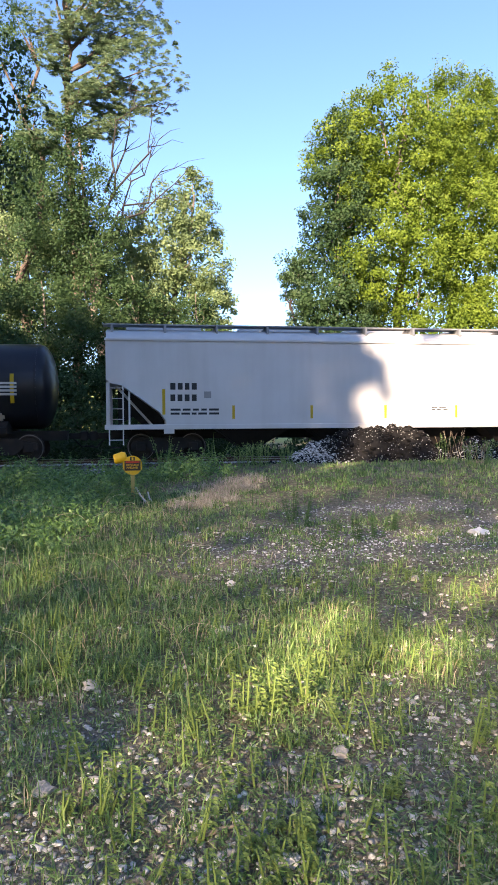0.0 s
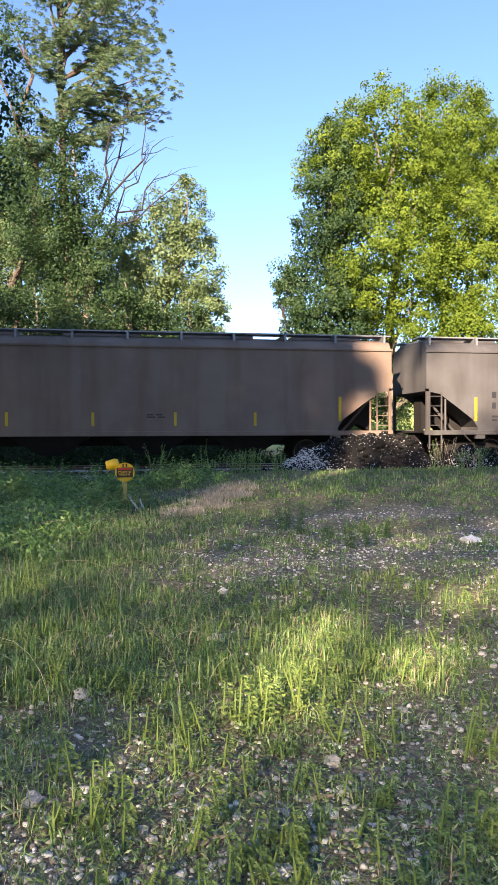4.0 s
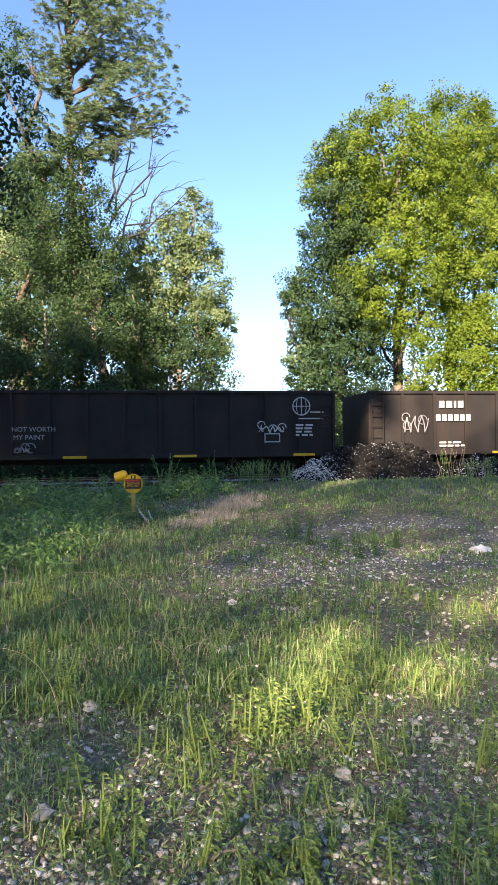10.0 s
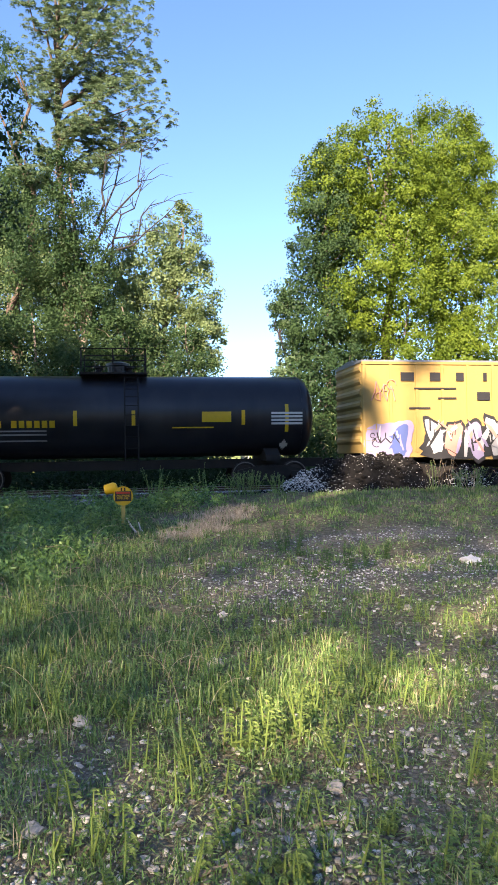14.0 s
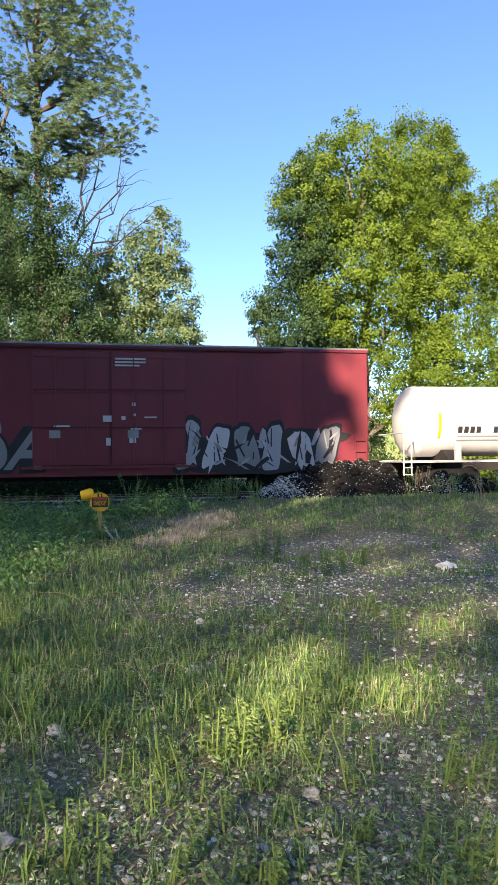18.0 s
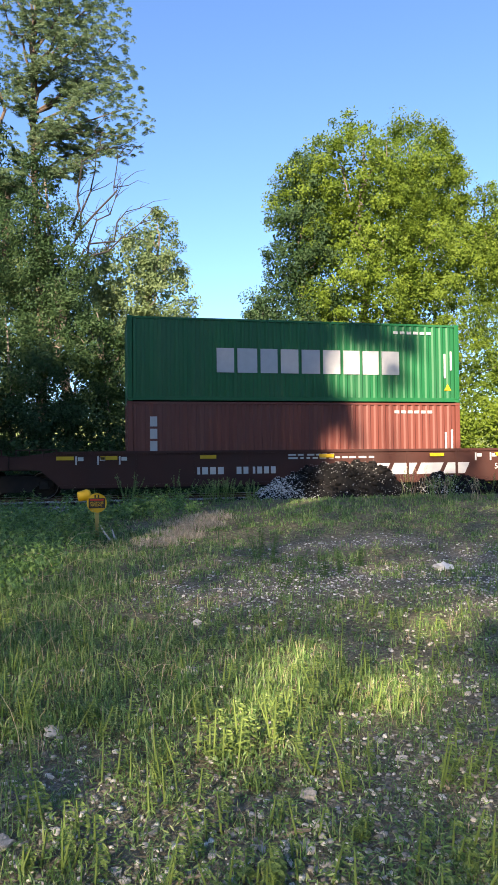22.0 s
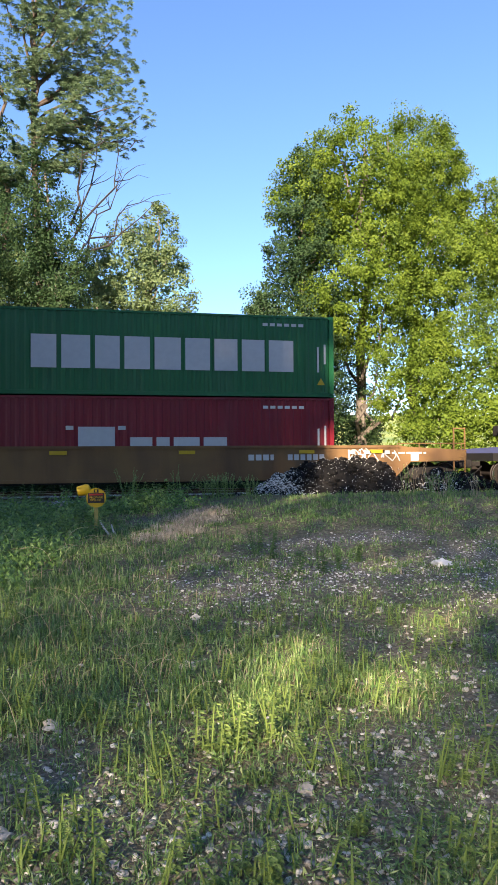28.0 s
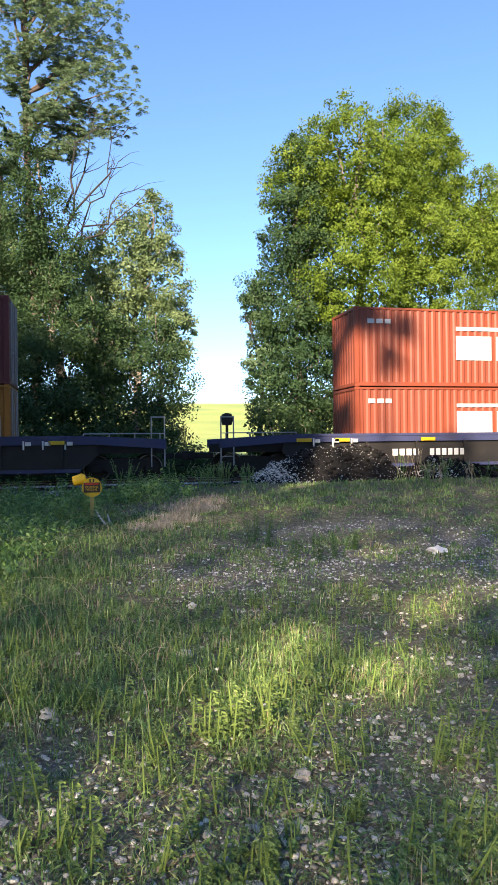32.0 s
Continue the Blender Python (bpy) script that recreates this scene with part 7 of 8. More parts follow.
gondola(190.47, 210.71, "black steel gondola car with a row of small white tags",
        lambda c, L, y: (gondola_marks(c, y, 2.6, 18.95), tag(c, 1.3, 1.5, 0.9, 0.6, y, SPRAY["grey"], 69, 7), tag(c, 7.8, 1.35, 0.9, 0.5, y, SPRAY["grey"], 70, 9), tag(c, 9.9, 1.2, 0.5, 0.3, y, SPRAY["silver"], 71, 7),
                         [tag(c, a, b, w, h, y, m, k, 9) for a, b, w, h, m, k in ((11.85, 1.2, 0.7, 0.85, SPRAY["silver"], 72), (12.85, 1.2, 0.75, 0.9, SPRAY["silver"], 73), (13.8, 1.35, 0.8, 0.7, SPRAY["silver"], 74), (14.8, 1.1, 0.5, 0.4, SPRAY["grey"], 75), (15.8, 1.05, 1.3, 1.1, SPRAY["grey"], 76))],
                         part("graffiti_tag", Shape().box(17.57, 18.04, y - 0.006, y, 1.2, 1.23).box(17.57, 18.04, y - 0.006, y, 1.5, 1.53).box(17.57, 17.6, y - 0.006, y, 1.23, 1.5).box(18.01, 18.04, y - 0.006, y, 1.23, 1.5), WHITE, c)))
gondola(211.94, 232.38, "black steel gondola car with white bubble tags",
        lambda c, L, y: (gondola_marks(c, y, 2.2, 0), tag(c, 1.0, 1.7, 0.6, 0.8, y, WHITE, 81, 4), tag(c, 5.05, 1.4, 0.8, 0.8, y, WHITE, 82, 12), tag(c, 5.1, 1.45, 0.7, 0.6, y, SPRAY["silver"], 87, 10), tag(c, 6.1, 1.3, 0.75, 0.95, y, WHITE, 83, 10), tag(c, 8.9, 1.7, 0.6, 0.25, y, SPRAY["grey"], 84, 5),
                         tag(c, 12.0, 1.45, 0.75, 0.4, y, WHITE, 85, 10), part("graffiti", Shape().along_y(blob(13.1, 1.72, 0.13, 0.14, random.Random(5)), y - 0.006, y), SPRAY["silver"], c), tag(c, 17.6, 1.0, 1.1, 0.6, y, SPRAY["silver"], 86)))


# ---- tank cars ----
def tank_car(u0, u1, t0, t1, r, zc, paint, trim, label, dome, marks, deck=True):
    L = u1 - u0
    c = car("tank_car", u0, label)
    a, b, h = t0 - u0, t1 - u0, 0.55
    prof = [(a + h * (1 - math.cos(q)), r * math.sin(q)) for q in np.linspace(0.05, math.pi / 2, 8)]
    prof += [(b - h * (1 - math.cos(q)), r * math.sin(q)) for q in np.linspace(math.pi / 2, 0.05, 8)]
    part("tank", Shape().lathe(prof, "x", (0, 0, zc), 48), paint, c, smooth=True)
    for x in (a + h + 0.05, b - h - 0.05):
        part("tank_seam", Shape().lathe([(x - 0.03, r + 0.001), (x - 0.03, r + 0.008), (x + 0.03, r + 0.008), (x + 0.03, r + 0.001)], "x", (0, 0, zc), 48), paint, c)
    for x in (2.1, L - 2.1):
        part("saddle", Shape().along_x([(-1.35, 0.95), (-1.35, 1.15), (-0.95, zc - r * 0.82), (0.95, zc - r * 0.82), (1.35, 1.15), (1.35, 0.95)], x - 0.25, x + 0.25), UNDER, c)
    part("center_sill", Shape().box(0.05, L - 0.05, -0.33, 0.33, 0.7, 1.02), UNDER, c)
    if deck:
        y = -1.5
        part("side_rail", Shape().box(0, L, y - 0.03, y + 0.04, 1.02, 1.1).box(0, L, -y - 0.04, -y + 0.03, 1.02, 1.1), trim, c)
        for x0, d in ((0, 1), (L, -1)):
            part("end_deck", Shape().box(min(x0, x0 + d * 2.2), max(x0, x0 + d * 2.2), y, -y, 1.04, 1.09), trim, c)
            s = Shape()
            for x in (x0 + d * 0.05, x0 + d * 0.35):
                s.tube([(x, y, 0.55), (x, y, 2.15)], 0.025, 6)
            s.tube([(x0 + d * 0.05, y, 2.15), (x0 + d * 0.35, y, 2.15)], 0.025, 6).tube([(x0 + d * 0.05, y, 2.1), (x0 + d * 0.05, -y, 2.1)], 0.025, 6)
            for z in (0.6, 0.85):
                s.tube([(x0 + d * 0.05, y, z), (x0 + d * 0.4, y, z)], 0.02, 6)
            part("end_handrail", s, trim, c)
            part("anchor_brace", Shape().box(x0 + d * 2.2 - 0.12, x0 + d * 2.2 + 0.12, y + 0.02, y + 0.12, 1.05, 1.75), trim, c)
        for f in (0.3, 0.42, 0.68, 0.8):
            part("strut", Shape().tube([(L * f, y, 1.05), (L * f - 0.12, y + 0.28, 1.5)], 0.03, 6), trim, c)
    x = dome - u0
    part("platform", Shape().box(x - 1.7, x + 0.55, -1.0, 0.8, zc + r * 0.99, zc + r * 0.99 + 0.06), RUSTY if trim is WHITE_STEEL else UNDER, c, "walkway round the top fittings")
    for side in (-0.98, 0.78):
        for xx in (x - 1.65, x - 0.6, x + 0.5):
            part("railing_post", Shape().tube([(xx, side, zc + r), (xx, side, zc + r + 0.85)], 0.024, 6), trim, c)
        for z in (0.45, 0.85):
            part("railing_bar", Shape().tube([(x - 1.65, side, zc + r + z), (x + 0.5, side, zc + r + z)], 0.022, 6), trim, c)
    part("manway", Shape().lathe([(zc + r - 0.1, 0.36), (zc + r + 0.34, 0.36), (zc + r + 0.36, 0.42), (zc + r + 0.44, 0.42), (zc + r + 0.5, 0.3)], "z", (x - 0.45, 0, 0), 20), paint, c, smooth=True)
    for dx in (-1.1, -0.05):
        part("valve", Shape().lathe([(zc + r, 0.1), (zc + r + 0.25, 0.1), (zc + r + 0.27, 0.16), (zc + r + 0.35, 0.16)], "z", (x + dx, -0.2, 0), 12), trim, c)
    lad = Shape()
    for dx in (-0.22, 0.22):
        pts_l = [(x + dx, -1.56, 0.6), (x + dx, -1.56, zc)] + [(x + dx, -(r + 0.2) * math.cos(q), zc + (r + 0.12) * math.sin(q)) for q in np.linspace(0.15, 1.05, 6)]
        lad.tube(pts_l, 0.022, 6)
    for z in np.linspace(0.7, zc, 6):
        lad.tube([(x - 0.22, -1.56, z), (x + 0.22, -1.56, z)], 0.016, 5)
    for q in np.linspace(0.2, 1.0, 5):
        lad.tube([(x - 0.22, -(r + 0.2) * math.cos(q), zc + (r + 0.12) * math.sin(q)), (x + 0.22, -(r + 0.2) * math.cos(q), zc + (r + 0.12) * math.sin(q))], 0.016, 5)
    part("ladder", lad, RUSTY if zc == 2.58 else trim, c, "side ladder up to the platform")
    couplers(c, L)
    truck(c, 2.1, u0)
    truck(c, L - 2.1, u0)

    def on(z):
        return -math.sqrt(max(r * r - (z - zc) ** 2, 0.01)) - 0.004

    def plate(x0, x1, z0, z1, material, name="reflector", lift=0.0):
        n = 6
        zs = np.linspace(z0, z1, n)
        v = [(xx, on(z) - 0.004 - lift, z) for z in zs for xx in (x0, x1)] + [(xx, on(z) + 0.004 - lift, z) for z in zs for xx in (x0, x1)]
        f = [(2 * i, 2 * i + 1, 2 * i + 3, 2 * i + 2) for i in range(n - 1)] + [(2 * n + 2 * i + 2, 2 * n + 2 * i + 3, 2 * n + 2 * i + 1, 2 * n + 2 * i) for i in range(n - 1)]
        return part(name, Shape().add(v, f), material, c)

    marks(c, plate, on, L)
    return c


def placard(plate, x, z, material=None):
    for i in range(4):
        h = (0.2, 0.14, 0.07, 0.02)[i]
        plate(x - h, x + h, z - 0.2 + h, z + 0.2 - h, material or WHITE, "placard", 0.002 * i)


def peroxide_marks(c, plate, on, L):
    for f in (0.105, 0.275, 0.4, 0.63, 0.745, 0.895):
        long = f in (0.105, 0.895)
        plate(L * f - 0.06, L * f + 0.06, 1.75 if long else 2.15, 2.65 if long else 2.6, YELLOW)
    for i in range(10):
        if i != 4:
            plate(2.75 + i * 0.27, 2.94 + i * 0.27, 2.1, 2.34, INK, "mark")
    for z in (1.75, 1.9):
        plate(2.75, 5.0, z, z + 0.06, SPRAY["grey"], "small_print")
    lettering(c, "HYDROGEN", 9.6, 2.02, 0.2, on(2.05) - 0.01, INK)
    lettering(c, "PEROXIDE", 9.6, 1.82, 0.2, on(1.85) - 0.01, INK)
    plate(11.0, 11.95, 1.85, 2.1, ORANGE, "placard")
    for z in (2.3, 2.42, 2.54, 2.66):
        plate(11.9, 13.1, z, z + 0.06, SPRAY["grey"], "small_print")
    placard(plate, 13.35, 1.6)


tank_car(233.33, 248.15, 233.93, 247.53, 1.32, 2.56, TANK_WHITE, WHITE_STEEL, "white steel tank car with railed top platform", 241.4, peroxide_marks)


def black_marks(c, plate, on, L):
    for f in (0.11, 0.4, 0.53, 0.785, 0.89):
        long = f in (0.11, 0.89)
        plate(L * f - 0.06, L * f + 0.06, 1.95 if long else 2.2, 2.9 if long else 2.7, YELLOW)
    for i in range(11):
        if i != 4:
            plate(2.6 + i * 0.24, 2.77 + i * 0.24, 2.15, 2.38, YELLOW, "mark")
    for z in (1.7, 1.9, 2.02):
        plate(2.6, 4.9, z, z + 0.05, SPRAY["grey"], "small_print")
    plate(10.0, 11.0, 2.3, 2.65, YELLOW, "placard")
    plate(9.0, 10.4, 2.1, 2.14, YELLOW, "small_print")
    for z in (2.2, 2.32, 2.44, 2.56):
        plate(13.0 - 0.6, 13.0 + 0.5, z, z + 0.07, WHITE, "small_print")
    placard(plate, 12.9, 1.5)


tank_car(248.95, 263.5, 249.39, 263.08, 1.43, 2.55, TANK_BLACK, UNDER, "glossy black tank car with yellow reflective strips", 256.6, black_marks, deck=False)


def acid_marks(c, plate, on, L):
    for f in (0.11, 0.36, 0.49, 0.615, 0.735, 0.885):
        long = f in (0.11, 0.885)
        plate(L * f - 0.06, L * f + 0.06, 1.9 if long else 2.2, 2.85 if long else 2.65, YELLOW)
    for x0, n in ((2.3, 4), (3.75, 4)):
        for i in range(n):
            plate(x0 + i * 0.25, x0 + 0.18 + i * 0.25, 2.1, 2.34, INK, "mark")
    for z in (1.8, 1.95):
        plate(2.3, 4.7, z, z + 0.06, SPRAY["grey"], "small_print")
    plate(9.85, 10.6, 2.1, 2.45, YELLOW, "placard")
    lettering(c, "HYDROCHLORIC ACID", 11.6, 2.5, 0.17, on(2.55) - 0.01, INK)
    for z in (2.0, 2.12, 2.24, 2.36):
        plate(11.8, 12.9, z, z + 0.06, SPRAY["grey"], "small_print")
    for x, z, h in ((6.6, 3.4, 0.5), (7.9, 3.4, 0.4), (6.75, 2.9, 0.7)):
        plate(x, x + 0.14, z - h * 0.5, z + 0.1, RUSTY, "rust_streak", -0.002)
    placard(plate, 12.9, 1.55)


tank_car(339.96, 354.28, 340.46, 353.79, 1.35, 2.58, TANK_WHITE, WHITE_STEEL, "white tank car with rust-stained top platform", 347.5, acid_marks)
tank_car(-17.4, -2.4, -16.9, -2.75, 1.45, 2.55, TANK_BLACK, UNDER, "glossy black tank car with yellow reflective strips", -9.5, black_marks, deck=False)


# ---- containers ----
BOX_L, BOX_W, BOX_H = 12.192, 2.438, 2.896


def corrugated(length, pitch, deep=0.036):
    n = int(round(length / pitch))
    p = length / n
    line = []
    for i in range(n):
        x = i * p
        line += [(x + 0.02, 0.0), (x + p * 0.36, 0.0), (x + p * 0.5, deep), (x + p * 0.86, deep)]
    return line


wave = corrugated(BOX_L - 0.36, 0.287)
poly = [(x + 0.18, -BOX_W / 2 + 0.012 + d) for x, d in wave] + [(BOX_L - 0.18, -BOX_W / 2 + 0.06), (0.18, -BOX_W / 2 + 0.06)]
SIDE_MESH = Shape().along_z(poly, 0.15, BOX_H - 0.1).mesh("side_panel")
wave = corrugated(BOX_W - 0.3, 0.27)
poly = [(0.02 + d, -(x - (BOX_W - 0.3) / 2)) for x, d in wave] + [(0.075, -(BOX_W - 0.3) / 2), (0.075, (BOX_W - 0.3) / 2)]
END_MESH = Shape().along_z(poly, 0.15, BOX_H - 0.1).mesh("end_panel")
POST_MESH = Shape().box(0, 0.17, 0, 0.16, 0.12, BOX_H - 0.11, 0.012).mesh("corner_post")
CAST_MESH = Shape().box(-0.004, 0.178, -0.004, 0.162, 0, 0.118, 0.015).mesh("corner_casting")
RAIL_LO = Shape().box(0.17, BOX_L - 0.17, 0, 0.06, 0.02, 0.16, 0.01).mesh("bottom_rail")
RAIL_HI = Shape().box(0.17, BOX_L - 0.17, 0, 0.06, BOX_H - 0.1, BOX_H - 0.02, 0.01).mesh("top_rail")
SILL_MESH = Shape().box(0, 0.09, 0.15, BOX_W - 0.15, 0.02, 0.15, 0.01).box(0, 0.09, 0.15, BOX_W - 0.15, BOX_H - 0.12, BOX_H - 0.02, 0.01).mesh("end_frame")
ROOF_MESH = Shape().box(0.06, BOX_L - 0.06, -BOX_W / 2 + 0.04, BOX_W / 2 - 0.04, BOX_H - 0.07, BOX_H - 0.025).mesh("roof")
FLOOR_MESH = Shape().box(0.08, BOX_L - 0.08, -BOX_W / 2 + 0.05, BOX_W / 2 - 0.05, 0.1, 0.16).mesh("floor")
DOOR_MESH = Shape().box(0.02, 0.06, -1.06, -0.01, 0.16, BOX_H - 0.13, 0.01).mesh("door")
for_door = Shape()
for z in (0.5, 1.05, 1.6, 2.15):
    for_door.box(0.0, 0.021, -0.98, -0.1, z, z + 0.42, 0.01)
DOOR_PANEL = for_door.mesh("door_panel")
ROD_MESH = Shape().tube([(-0.02, -0.75, 0.12), (-0.02, -0.75, BOX_H - 0.1)], 0.022, 6).tube([(-0.02, -0.3, 0.12), (-0.02, -0.3, BOX_H - 0.1)], 0.022, 6).box(-0.05, 0.0, -0.75, -0.45, 1.1, 1.14).mesh("locking_rod")


def container(u, level, paint, label, deco=None, flip=False):
    z = 0.36 + level * (BOX_H + 0.006)
    c = empty("shipping_container", Matrix.Translation((u, TRACK_Y, RAIL_Z + z)), label, "container", BOXES)
    CARS.append((c, u, RAIL_Z + z))
    turned = Matrix.Translation((BOX_L, 0, 0)) @ Matrix.Rotation(math.pi, 4, "Z")
    for m in (Matrix.Identity(4), turned):
        part("side_panel", SIDE_MESH, paint, c, at=m)
        part("bottom_rail", RAIL_LO, paint, c, at=m @ Matrix.Translation((0, -BOX_W / 2, 0)))
        part("top_rail", RAIL_HI, paint, c, at=m @ Matrix.Translation((0, -BOX_W / 2, 0)))
        part("end_frame", SILL_MESH, paint, c, at=m @ Matrix.Translation((0, -BOX_W / 2, 0)))
        for yy in (-BOX_W / 2, BOX_W / 2 - 0.16):
            part("corner_post", POST_MESH, paint, c, at=m @ Matrix.Translation((0, yy, 0)))
            for zz in (0, BOX_H - 0.118):
                part("corner_casting", CAST_MESH, paint, c, at=m @ Matrix.Translation((0, yy, zz)))
    front, back = (turned, Matrix.Identity(4)) if flip else (Matrix.Identity(4), turned)
    part("end_panel", END_MESH, paint, c, at=front)
    for m in (back, back @ Matrix.Translation((0, 1.07, 0))):
        door = part("door", DOOR_MESH, paint, c, at=m)
        part("door_panel", DOOR_PANEL, paint, door)
        part("locking_rod", ROD_MESH, GALV, door)
    part("roof", ROOF_MESH, paint, c)
    part("floor", FLOOR_MESH, UNDER, c)
    y = -BOX_W / 2 + 0.01
    for dx, zz, h in ((0.55, 0.9, 0.9), (0.3, 1.2, 0.7)):
        part("code_column", Shape().box(BOX_L - dx - 0.07, BOX_L - dx, y - 0.004, y + 0.003, zz, zz + h), WHITE, c)
    part("warning_label", Shape().along_y([(BOX_L - 0.62, 0.45), (BOX_L - 0.34, 0.45), (BOX_L - 0.48, 0.7)], y - 0.005, y + 0.003), YELLOW, c)
    for i in range(6):
        part("code_mark", Shape().box(BOX_L - 2.6 + i * 0.26, BOX_L - 2.42 + i * 0.26, y - 0.004, y + 0.003, 2.5, 2.6), WHITE, c)
    if deco:
        deco(c, y)
    return c


def box_paint(name, c):
    c = tuple(0.7 * v for v in c)
    return surface("container_paint_" + name, c, 0.5, other=tuple(0.86 * v for v in c), scale=1.3, stain=tuple(0.55 * v + 0.03 for v in c), stain_amount=0.45, streak=True, bump=0.04)


CRIMSON, ROSE, GREEN, MAGENTA = box_paint("crimson", (0.187, 0.0156, 0.0364)), box_paint("rose", (0.198, 0.039, 0.0338)), box_paint("green", (0.00832, 0.14, 0.0442)), box_paint("magenta", (0.27, 0.0234, 0.114))
BRICK, COPPER, MAROON, CHERRY = box_paint("brick", (0.187, 0.0546, 0.039)), box_paint("copper", (0.218, 0.0676, 0.039)), box_paint("maroon", (0.14, 0.026, 0.026)), box_paint("cherry", (0.229, 0.00936, 0.0208))
SCARLET, TANGERINE, VERMILION = box_paint("scarlet", (0.239, 0.0208, 0.0208)), box_paint("tangerine", (0.374, 0.135, 0.013)), box_paint("vermilion", (0.26, 0.0572, 0.026))
LOGO_WHITE = surface("white_emblem_paint", (0.3885, 0.3885, 0.3885), 0.55, other=(0.3255, 0.3255, 0.3255), scale=5)


def blocks(c, y, x0, x1, z0, z1, widths, material=None, slant=0.0):
    """A painted emblem as a row of plain solid blocks."""
    gap = 0.2 * (x1 - x0) / sum(widths) / 1.2
    k = ((x1 - x0) - gap * (len(widths) - 1)) / sum(widths)
    x = x0
    for w in widths:
        part("emblem_block", Shape().along_y([(x, z0), (x + w * k, z0), (x + w * k + slant, z1), (x + slant, z1)], y - 0.005, y + 0.003), material or LOGO_WHITE, c, "solid painted emblem block")
        x += w * k + gap


def column(c, y, x, z0, z1, n=3, w=0.24):
    h = (z1 - z0) / n
    for i in range(n):
        part("emblem_block", Shape().box(x, x + w, y - 0.005, y + 0.003, z0 + h * i + 0.05, z0 + h * (i + 1) - 0.03), LOGO_WHITE, c, "solid painted emblem block")


def nine(x0, x1, z0=1.0, z1=1.85):
    return lambda c, y: blocks(c, y, x0, x1, z0, z1, [1, 1.15, 1, 1.05, 1.1, 1.05, 1, 1, 1.1])


def trio(c, y):
    blocks(c, y, 4.1, 8.1, 1.15, 2.4, [1.15, 1.2, 1.1])


container(360.29, 0, ROSE, "rose-red corrugated steel container in a rail well")
container(360.29, 1, CRIMSON, "crimson corrugated steel container stacked on another",
          lambda c, y: (blocks(c, y, 0.6, 1.25, 2.05, 2.5, [1], SPRAY["sky"]), blocks(c, y, 1.6, 2.9, 2.2, 2.58, [1]), small_print(c, 1.65, 2.05, 1.2, 1, y, WHITE, 0.05), small_print(c, 0.45, 0.45, 2.1, 1, y, WHITE, 0.05)))
container(383.59, 0, MAGENTA, "magenta corrugated steel container in a rail well", trio)
container(383.59, 1, GREEN, "green corrugated container with a broad white emblem", nine(3.05, 9.8))
container(402.98, 0, BRICK, "brick-red corrugated steel container in a rail well", lambda c, y: column(c, y, 0.75, 1.15, 2.4))
container(402.98, 1, GREEN, "green corrugated container with a broad white emblem", nine(3.05, 9.8))
container(422.47, 0, SCARLET, "dark red corrugated steel container in a rail well", lambda c, y: column(c, y, 0.75, 1.15, 2.5))
container(422.47, 1, COPPER, "copper-brown corrugated container stacked on another")
container(446.02, 0, COPPER, "copper-brown corrugated container in a rail well", flip=True)
container(446.02, 1, GREEN, "green corrugated container with a broad white emblem", nine(2.9, 9.7), flip=True)
container(465.26, 0, MAROON, "maroon corrugated steel container in a rail well", lambda c, y: column(c, y, 0.75, 1.15, 2.5))
container(465.26, 1, GREEN, "green corrugated container with a large white emblem", nine(1.8, 10.7, 0.9, 2.0))
container(484.6, 0, BRICK, "brick-red corrugated steel container in a rail well")
container(484.6, 1, GREEN, "green corrugated container with a large white emblem", nine(1.8, 10.7, 0.9, 2.0))
container(508.29, 0, CHERRY, "cherry-red corrugated container with white emblem", lambda c, y: (blocks(c, y, 3.3, 4.5, 0.95, 1.85, [1]), blocks(c, y, 5.0, 8.3, 0.95, 1.5, [1, 0.6, 1.2, 1.1]), blocks(c, y, 2.9, 3.15, 1.75, 1.88, [1]), blocks(c, y, 4.6, 4.85, 1.75, 1.88, [1])))
container(508.29, 1, GREEN, "green corrugated container with a large white emblem", nine(1.8, 10.7, 0.9, 2.0))
container(531.86, 0, SCARLET, "bright red corrugated container with white emblem", lambda c, y: blocks(c, y, 1.1, 2.2, 1.7, 2.35, [1, 1.1, 0.5]))
container(531.86, 1, MAROON, "maroon corrugated container stacked on a brighter one", lambda c, y: column(c, y, 1.1, 1.3, 2.5))
container(551.51, 0, MAGENTA, "magenta corrugated container alone in its rail well", trio)
container(570.52, 0, TANGERINE, "orange corrugated container with blue and black emblem",
          lambda c, y: (blocks(c, y, 2.0, 3.3, 1.25, 2.3, [1, 1.2], SPRAY["blue"], 0.45), blocks(c, y, 4.9, 11.0, 1.3, 2.0, [1, 0.8, 0.8, 0.8, 0.8, 0.4, 0.7, 0.3, 0.8, 0.8, 0.8], INK)))
container(570.52, 1, MAROON, "maroon corrugated container stacked on an orange one")
container(594.56, 0, VERMILION, "vermilion corrugated container with white emblem", lambda c, y: (blocks(c, y, 4.0, 9.0, 1.2, 2.0, [1.3, 1.4, 1.4]), blocks(c, y, 4.0, 9.0, 2.15, 2.28, [1]), small_print(c, 0.5, 2.3, 0.9, 1, y, WHITE, 0.16)))
container(594.56, 1, VERMILION, "vermilion corrugated container with white emblem", lambda c, y: (blocks(c, y, 4.0, 9.0, 1.0, 1.9, [1.3, 1.4, 1.4]), blocks(c, y, 4.0, 9.0, 2.1, 2.24, [1]), small_print(c, 0.5, 2.3, 0.9, 1, y, WHITE, 0.16)))

